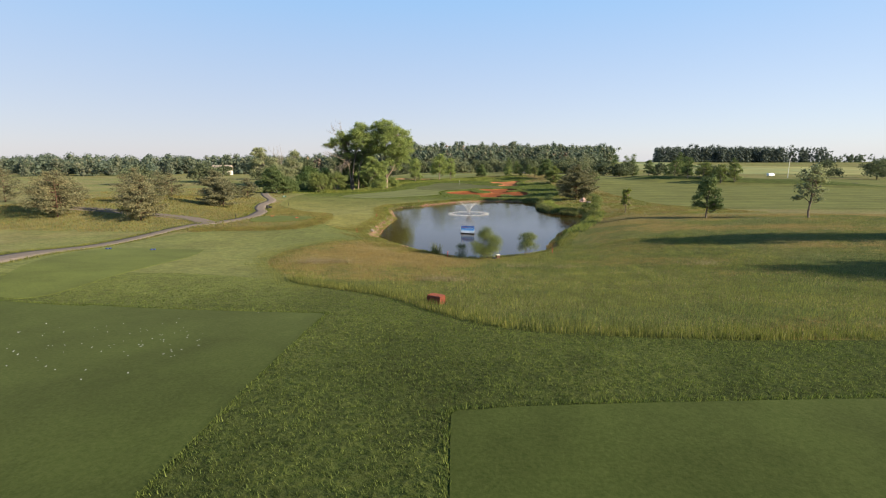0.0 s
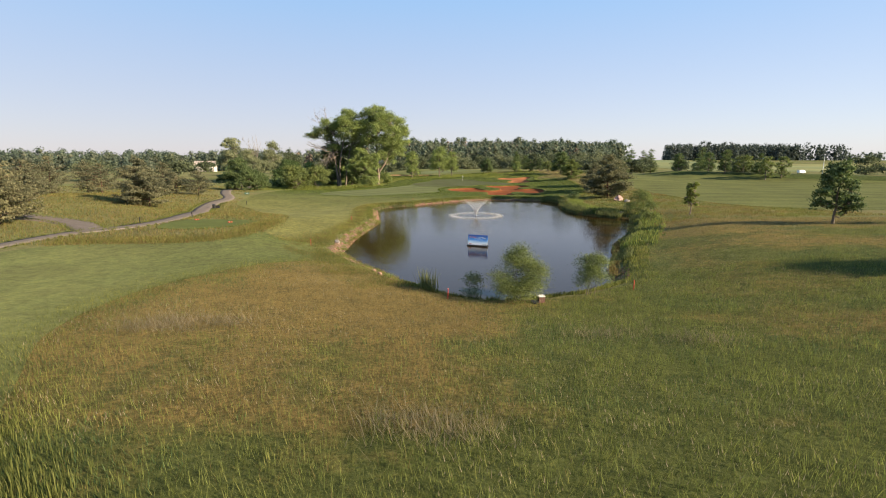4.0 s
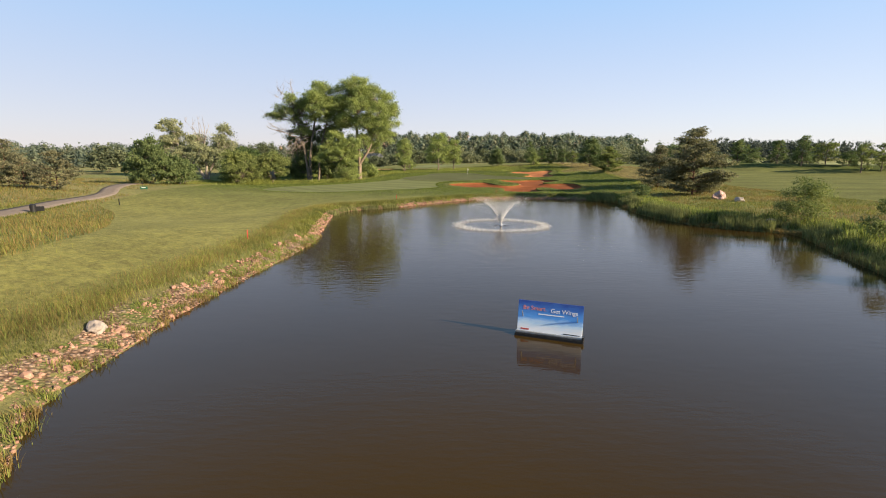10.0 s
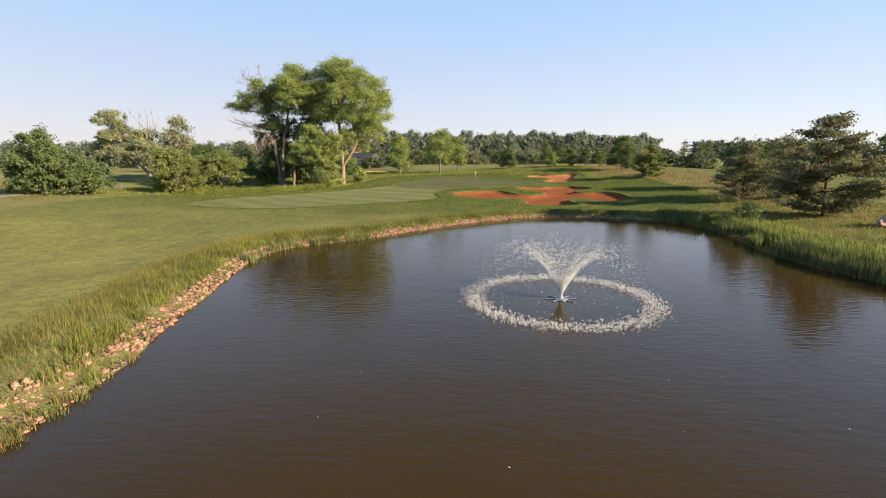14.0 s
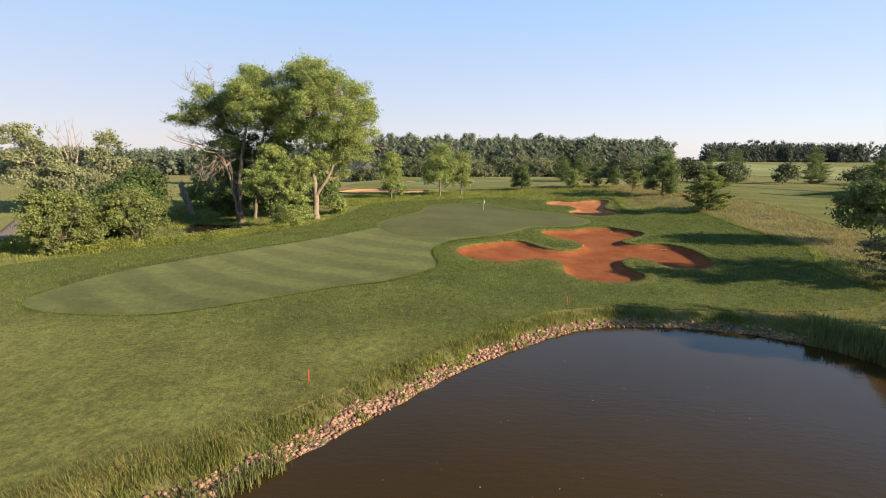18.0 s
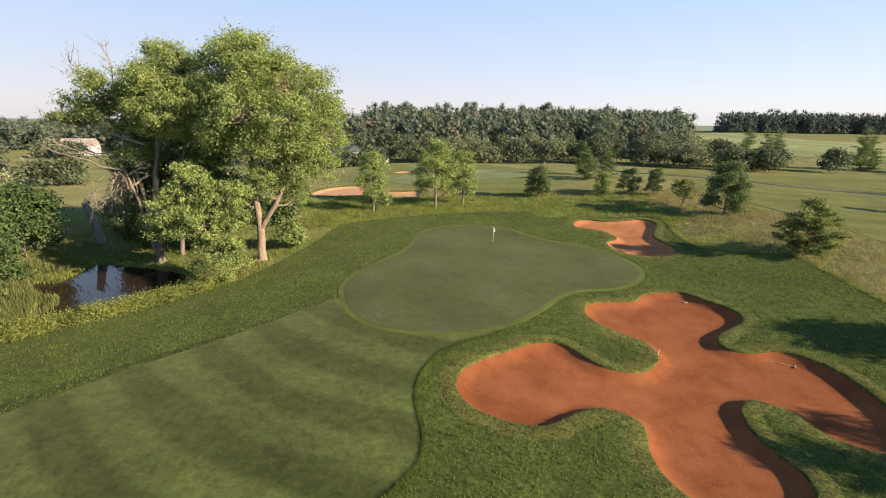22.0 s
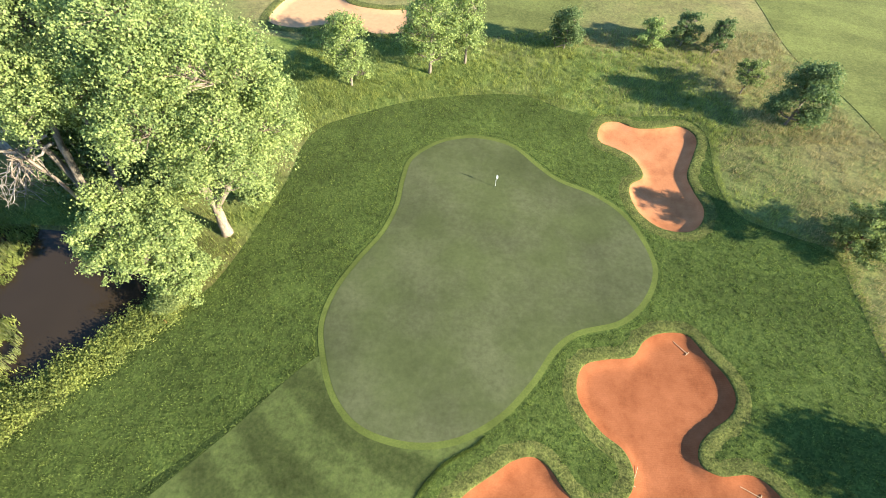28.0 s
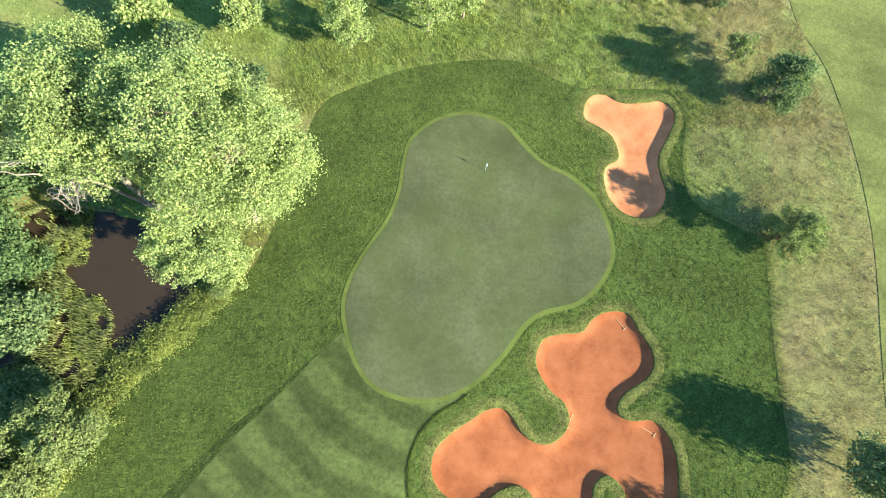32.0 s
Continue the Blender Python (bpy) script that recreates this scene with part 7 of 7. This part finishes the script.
def lettering(text, size, at, material, parent):
    cu = bpy.data.curves.new("lettering", "FONT")
    cu.body, cu.size, cu.extrude, cu.align_x = text, size, 0.002, "LEFT"
    tmp = bpy.data.objects.new("lettering", cu)
    me = bpy.data.meshes.new_from_object(tmp)
    bpy.data.objects.remove(tmp)
    me.materials.clear()
    me.materials.append(material)
    ob = piece("lettering", me, parent)
    ob.matrix_basis = pose(*at, 90, 0, 0)
    return ob


SALMON = plain("salmon_print", (0.75, 0.25, 0.15), 0.4, 0.3, 0.03)
lettering("Be Smart.", 0.235, (-1.06, -0.031, 0.90), SALMON, panel)
lettering("Get Wings", 0.235, (0.02, -0.031, 0.86), WHITE, panel)
for bx, bw, bz, bh, bmat in ((0.05, 1.0, 0.76, 0.035, WHITE), (-0.95, 0.32, 0.12, 0.06, RED), (0.85, 0.62, 0.10, 0.03, BLACK)):
    part("bar", box(new_bm(), (bw, 0.006, bh), (bx, -0.03, bz)), bmat, panel)

# ---- fountain ----
fx, fy = 6.4, 119.6
fountain = thing("fountain", fx, fy, "floating pond fountain throwing a wide cone of spray", "fountain", 0.0)
bm = new_bm()
rod(bm, 0.4, 0.34, 0.12, (0, 0, -0.05), seg=20)
SLATE = plain("slate_blue_plastic", (0.16, 0.18, 0.22), 0.5, 0.2, 0.1)
part("float", bm, SLATE, fountain, "blue-grey round float")
for k in range(8):
    part("arm", box(new_bm(), (0.5, 0.08, 0.04), (0.52 * math.cos(k * 0.785), 0.52 * math.sin(k * 0.785), 0.03), (0, 0, k * 45), 0.012), SLATE, fountain)
part("nozzle", rod(new_bm(), 0.13, 0.09, 0.22, (0, 0, 0.05), seg=14), GREY, fountain)
SPRAY, sn, sl, sb = node_mat("water_spray", 0.3, 0.5)
sb.inputs["Base Color"].default_value = (0.85, 0.85, 0.86, 1)
st = sn.new("ShaderNodeBsdfTranslucent")
st.inputs[0].default_value = (0.85, 0.85, 0.86, 1)
sm = sn.new("ShaderNodeMixShader")
sm.inputs[0].default_value = 0.5
sl.new(sb.outputs[0], sm.inputs[1])
sl.new(st.outputs[0], sm.inputs[2])
sl.new(sm.outputs[0], sn["Material Output"].inputs[0])


def drops(name, c, size, parent, label):
    q = np.random.default_rng(len(c))
    s = size * q.uniform(0.5, 1.4, (len(c), 1))
    tet = np.array([(1, 1, 1), (1, -1, -1), (-1, 1, -1), (-1, -1, 1)]) * 0.5
    verts = (c[:, None] + tet[None] * s[:, None]).reshape(-1, 3)
    k = np.arange(len(c))[:, None] * 4
    faces = np.concatenate([k + [[0, 1, 2]], k + [[0, 3, 1]], k + [[0, 2, 3]], k + [[1, 3, 2]]])
    return piece(name, mesh_of(name, verts, faces, SPRAY), parent, label)


q = np.random.default_rng(81)
n_d = 9500
ang, tim = q.uniform(0, 2 * math.pi, n_d), q.uniform(0, 1, n_d) ** 2.3
speed = 1 + q.normal(0, 0.05, n_d)
T = 1.42 * tim
vr, vz = 3.25 * speed, 6.85 * speed
zz = 0.25 + vz * T - 4.9 * T * T
c = np.stack([np.cos(ang) * vr * T, np.sin(ang) * vr * T, zz], 1) + q.normal(0, 0.05, (n_d, 3)) * (0.3 + 2.0 * tim[:, None])
zz_ok = c[:, 2] > 0.02
c = c[zz_ok]
drops("spray", c, 0.033 * (1 - 0.6 * tim[zz_ok, None]), fountain, "fine white water drops")
ang, rr = q.uniform(0, 2 * math.pi, 5200), 4.6 + q.normal(0, 0.33, 5200)
hz = np.abs(q.normal(0, 0.1, 5200)) + 0.01
drops("splash_ring", np.stack([np.cos(ang) * rr, np.sin(ang) * rr, hz], 1), 0.033, fountain, "ring of white splashes on the water")
fleck = np.vstack([q.uniform((-3, 122), (9, 140), (70, 2)), q.uniform((0, 140), (16, 152), (30, 2)), q.uniform((-6, 100), (14, 118), (30, 2))])
v, f = leaf_quads(np.c_[fleck, np.full(len(fleck), 0.012)], np.tile((0, 0, 60.0), (len(fleck), 1)), 0.045, q, 0.7)
tagged(piece("water_flecks", mesh_of("water_flecks", v, f, WHITE)), "small white flecks drifting on the pond", "debris", kind="stuff")

# slatted red box in the tall grass
crate = thing("slatted_box", -0.47, 30.8, "red-stained slatted wooden box in the tall grass", "box", one(-0.47, 30.8) - 0.02, -33)
L, W, HT = 1.0, 0.62, 0.6
for k in range(11):
    part("top_slat", box(new_bm(), (0.07, W, 0.03), (-L / 2 + 0.048 + k * 0.0955, 0, HT + 0.015), bevel=0.006), RED_WOOD, crate)
for sy in (-1, 1):
    for k in range(11):
        part("side_slat", box(new_bm(), (0.07, 0.025, HT - 0.06), (-L / 2 + 0.048 + k * 0.0955, sy * (W / 2 - 0.014), HT / 2), bevel=0.005), RED_WOOD, crate)
for sx in (-1, 1):
    for k in range(7):
        part("end_slat", box(new_bm(), (0.025, 0.07, HT - 0.06), (sx * (L / 2 + 0.016), -W / 2 + 0.05 + k * 0.093, HT / 2), bevel=0.005), RED_WOOD, crate)
    for sy in (-1, 1):
        part("post", box(new_bm(), (0.06, 0.06, HT + 0.02), (sx * (L / 2 - 0.06), sy * (W / 2 - 0.06), HT / 2 - 0.02), bevel=0.006), RED_WOOD, crate)
part("bin_liner", box(new_bm(), (L - 0.2, W - 0.2, HT - 0.1), (0, 0, HT / 2 - 0.03), bevel=0.02), BLACK, crate)


def stake(x, y, h=0.75, mat=RED, z=None):
    ob = thing("hazard_stake", x, y, "red painted hazard stake beside the pond", "stake", z, random.uniform(0, 90), "red hazard stakes")
    part("post", box(new_bm(), (0.06, 0.06, h + 0.2), (0, 0, h / 2 - 0.1), (random.uniform(-3, 3), random.uniform(-3, 3), 0), 0.008), mat, ob)
    part("cap", rod(new_bm(), 0.05, 0.015, 0.05, (0, 0, h), seg=4), mat, ob)
    return ob


for x, y in ((0.6, 60.4), (-14.6, 81.0), (-14.4, 104.0), (-7.3, 145.4), (14.5, 62.8), (10.1, 160.0), (-27.4, 199.2)):
    stake(x, y)


def tee_marker(x, y, mat, label):
    ob = thing("tee_marker", x, y, label, "tee marker", one(x, y) + 0.08, 35)
    ob.matrix_basis = ob.matrix_basis @ Matrix.Scale(0.75, 4)
    for k, (dx, s) in enumerate(((-0.22, 1.0), (0.2, 0.85))):
        bm = new_bm()
        bmesh.ops.create_icosphere(bm, subdivisions=3, radius=0.2 * s, matrix=pose(dx, 0, 0.1) @ Matrix.Diagonal((1.1, 0.9, 0.8, 1)))
        part("lump", bm, mat, ob, shade=True)
    part("spike", rod(new_bm(), 0.02, 0.02, 0.15, (0, 0, -0.1), seg=6), GREY, ob)
    part("bridge", box(new_bm(), (0.4, 0.1, 0.08), (0, 0, 0.05), bevel=0.02), mat, ob)
    return ob


for x, y in ((-34.6, 56.6), (-39.2, 55.6)):
    tagged(tee_marker(x, y, BLUE, "blue plastic tee marker on the forward tee"), group="blue tee markers")
for x, y in ((-32.6, 91.6), (-27.3, 89.6)):
    tagged(tee_marker(x, y, ORANGE, "orange plastic tee marker on the front tee"), group="orange tee markers")

# valve box and pipe by the near shore
valve = thing("valve_box", 6.95, 59.6, "brown valve box with a pale lid by the shore", "valve box", None, 8)
part("body", box(new_bm(), (0.42, 0.36, 0.5), (0, 0, 0.2), bevel=0.015), plain("brown_box", (0.12, 0.06, 0.045), 0.7), valve)
part("lid", box(new_bm(), (0.5, 0.44, 0.07), (-0.02, 0, 0.48), bevel=0.012), PLASTER, valve, "pale lid")
bm = new_bm()
bmesh.ops.create_cone(bm, cap_ends=True, segments=20, radius1=0.28, radius2=0.26, depth=0.06, matrix=pose(-0.5, -0.1, 0.12, 12, 0, 0))
part("hatch", bm, BLACK, valve)
part("pipe", rod(new_bm(), 0.03, 0.03, 0.5, (-0.45, -0.1, 0.1), (0, 90, 0), 8), GREY, valve)


def boulder(x, y, size, seed, mat, label):
    bm = new_bm()
    bmesh.ops.create_icosphere(bm, subdivisions=3, radius=0.5)
    for v in bm.verts:
        d = noise.noise(v.co * 2.6 + Vector((seed * 7.3, 0, 0))) * 0.4 + noise.noise(v.co * 7 + Vector((seed, 3, 0))) * 0.14
        v.co = Vector(v.co * (1 + d)) * 1.0
        v.co = Vector((v.co.x * size[0], v.co.y * size[1], v.co.z * size[2]))
    ob = part("boulder", bm, mat)
    ob.matrix_basis = pose(x, y, one(x, y) + size[2] * 0.28, 0, 0, seed * 40)
    return tagged(ob, label, "boulder")


PINK_ROCK = plain("pink_granite", (0.34, 0.225, 0.19), 0.85, 0.25, 0.75, 3.2, 0.1)
boulder(40.3, 138.8, (2.3, 1.6, 1.5), 1, PINK_ROCK, "mottled pink boulder beside the pines")
boulder(40.6, 134.4, (1.7, 1.2, 0.8), 2, BOULDER, "low pale boulder in the bank grass")
boulder(-12.6, 85.4, (0.75, 0.6, 0.5), 3, BOULDER, "pale angular boulder on the stony bank")
boulder(-2.9, 67.0, (0.55, 0.45, 0.32), 4, BOULDER, "grey boulder at the waterline")
boulder(33.0, 116.4, (1.1, 0.8, 0.5), 5, BOULDER, "grey boulder at the waterline")

# stand and signs by the cart path
bin_stand = thing("litter_bin", -43.6, 119.6, "dark litter bin beside the cart path", "litter bin", None, 20)
part("body", rod(new_bm(), 0.26, 0.30, 0.8, (0, 0, 0.05), seg=16), BLACK, bin_stand)
part("lid", rod(new_bm(), 0.32, 0.2, 0.1, (0, 0, 0.86), seg=16), BLACK, bin_stand)
part("board", box(new_bm(), (0.9, 0.06, 0.5), (0.55, 0, 0.45), (0, 0, 0), 0.02), BLACK, bin_stand)
info = thing("green_sign", -47.9, 146.0, "low dark green direction sign beside the path", "sign", None, 10)
part("panel", box(new_bm(), (1.1, 0.05, 0.4), (0, 0, 0.45), bevel=0.01), DARK_GREEN, info)
part("bar", box(new_bm(), (0.7, 0.01, 0.06), (0, -0.03, 0.5)), WHITE, info, "white line of unreadable writing")
for sx in (-0.4, 0.4):
    part("leg", rod(new_bm(), 0.03, 0.03, 0.4, (sx, 0, -0.1), seg=6), DARK_GREEN, info)
part("post", rod(new_bm(), 0.03, 0.03, 1.5, (-0.2, 0.1, -0.1), seg=6), BLACK, info)
for x, y in ((-38.2, 88.4), (-35.0, 95.0), (-42.0, 131.0)):
    ob = thing("path_post", x, y, "short dark post at the edge of the cart path", "post", group="path posts")
    part("shaft", box(new_bm(), (0.09, 0.09, 0.9), (0, 0, 0.35), bevel=0.01), BLACK, ob)
    part("cap", rod(new_bm(), 0.07, 0.02, 0.06, (0, 0, 0.8), seg=8), BLACK, ob)

# broken leaning trunk at the marsh
stump = thing("broken_trunk", -53.0, 220.5, "grey broken tree trunk leaning over the marsh", "dead trunk")
v, f = tubes([limb((0, 0, -0.3), (-2.0, 0.5, 6.3), 0.75, 0.5, 7, 0.12, r), limb((-1.5, 0.4, 4.6), (-0.2, 0.2, 6.4), 0.16, 0.04, 4, 0.1, r)], 10)
piece("trunk", mesh_of("trunk", v, f, GREY_BARK, True), stump)
v, f = tubes([limb((-2.0 + 0.2 * k, 0.5, 6.2), (-2.3 + 0.28 * k, 0.6 - 0.1 * k, 6.7 + 0.25 * (k % 3)), 0.12, 0.02, 2, 0.03, r) for k in range(5)], 5)
piece("splinters", mesh_of("splinters", v, f, PALE_BARK), stump)
hang = thing("fallen_branches", -41.5, 210.8, "tangle of bare grey branches hanging over the marsh", "dead branches")
paths = []
for k in range(18):
    a = np.array([r.normal(-0.5, 0.7), r.normal(0, 0.6), 12.6 + r.normal(0, 0.6)])
    b = a + np.array([r.normal(0.2, 0.9), r.normal(-0.4, 0.8), -r.uniform(1.5, 5.0)])
    way = limb(a, b, 0.075, 0.02, 6, 0.55, r)
    paths.append(way)
    for _ in range(2):
        p = way[r.integers(2, 5)][0]
        paths.append(limb(p, p + r.normal(0, 0.8, 3) - (0, 0, 0.5), 0.03, 0.008, 4, 0.2, r))
paths.append(limb((2.0, 2.0, -0.3), (0.2, 0, 13.2), 0.28, 0.14, 6, 0.3, r))
paths.append(limb((0.2, 0, 13.0), (-9.0, -1.0, 16.0), 0.16, 0.05, 7, 0.4, r))
for path in paths:
    v, f = tubes([path], 5)
    piece("branch", mesh_of("branch", v, f, PALE_BARK, True), hang)

# white flecks of clippings on the left tee
q = np.random.default_rng(91)
spots = np.vstack([q.normal((-18, 22.5), (3.2, 2.2), (75, 2)), q.normal((-13.5, 22.5), (1.0, 1.6), (14, 2))])
spots = spots[inside(spots[:, 0], spots[:, 1], TEE_A)]
v, f = leaf_quads(np.c_[spots, land(spots[:, 0], spots[:, 1]) + 0.09], np.tile((0, 0, 8.0), (len(spots), 1)), 0.085, q, 0.5)
tagged(piece("white_petals", mesh_of("white_petals", v, f, WHITE)), "white flecks scattered over the teeing ground", "debris", kind="stuff")
spots = np.array([(-4.2, 179.6), (-4.0, 178.9), (10.6, 233.6), (27.5, 233.8)])


OCHRE = plain("ochre_plaster", (0.6, 0.54, 0.48), 0.85, 0.2, 0.08, 1.0)
PALE_ROOF = plain("faded_tile_roof", (0.55, 0.46, 0.4), 0.8, 0.2, 0.15, 4.0, 0.02)


# ---- buildings in the distance ----
def house(x, y, turn, w, d, h, roof_h, roof_mat, label, floors=1, wall=None):
    ob = thing("house", x, y, label, "house", None, turn)
    part("wall", box(new_bm(), (w, d, h + 1.0), (0, 0, h / 2 - 0.5)), wall or PLASTER, ob)
    bm = new_bm()
    pts = [(-w / 2 - 0.4, -d / 2 - 0.5, h), (w / 2 + 0.4, -d / 2 - 0.5, h), (w / 2 + 0.4, d / 2 + 0.5, h), (-w / 2 - 0.4, d / 2 + 0.5, h), (-w / 2 - 0.4, 0, h + roof_h), (w / 2 + 0.4, 0, h + roof_h)]
    vv = [bm.verts.new(p) for p in pts]
    for face in ((0, 1, 5, 4), (2, 3, 4, 5), (0, 4, 3), (1, 2, 5), (3, 2, 1, 0)):
        bm.faces.new([vv[k] for k in face])
    bmesh.ops.solidify(bm, geom=bm.faces[:], thickness=0.12)
    roof = part("roof", bm, roof_mat, ob)
    gable = new_bm()
    for sx in (-1, 1):
        a, b, c = (gable.verts.new((sx * (w / 2 + 0.02), -d / 2, h)), gable.verts.new((sx * (w / 2 + 0.02), d / 2, h)), gable.verts.new((sx * (w / 2 + 0.02), 0, h + roof_h - 0.15)))
        gable.faces.new((a, b, c))
    bmesh.ops.solidify(gable, geom=gable.faces[:], thickness=0.1)
    part("gable", gable, wall or PLASTER, ob)
    for fl in range(floors):
        for k in range(int(w // 3)):
            wx = -w / 2 + 1.5 + k * 3.0
            win = part("window", box(new_bm(), (1.15, 0.12, 1.35), (wx, -d / 2 - 0.02, 1.5 + fl * 2.8), bevel=0.03), WHITE, ob)
            part("pane", box(new_bm(), (0.95, 0.06, 1.15), (wx, -d / 2 - 0.07, 1.5 + fl * 2.8)), BLACK, win)
    return ob


house(-41, 336, -28, 14, 9, 5.4, 2.6, ROOF_GREY, "white two-storey house with a blue-grey roof behind the trees", 2)
house(-30, 352, -15, 9, 8, 3.0, 3.0, ROOF_GREY, "white bungalow with a grey roof by the hedge", 1)
house(-168, 372, 12, 13, 9, 4.6, 3.0, PALE_ROOF, "pale building with a faded roof at the forest edge", 1, OCHRE)
for x, y, h in ((228, 322, 12),):
    ob = thing("light_mast", x, y, "tall white light mast beside the road", "mast", group="white light masts")
    part("pole", rod(new_bm(), 0.16, 0.09, h, seg=10), WHITE, ob)
    part("lamp_head", box(new_bm(), (1.6, 0.4, 0.3), (0, 0, h), bevel=0.05), GREY, ob)
van = thing("parked_van", 232, 345, "white van parked on the far road", "van", None, 15)
part("body", box(new_bm(), (5.4, 2.0, 1.9), (0, 0, 1.35), bevel=0.2), WHITE, van)
part("windscreen", box(new_bm(), (0.9, 2.04, 0.7), (2.0, 0, 1.85), bevel=0.05), BLACK, van)
for sx in (-1.7, 1.7):
    for sy in (-0.95, 0.95):
        part("wheel", rod(new_bm(), 0.38, 0.38, 0.22, (sx, sy + 0.11, 0.38), (90, 0, 0), 16), BLACK, van)
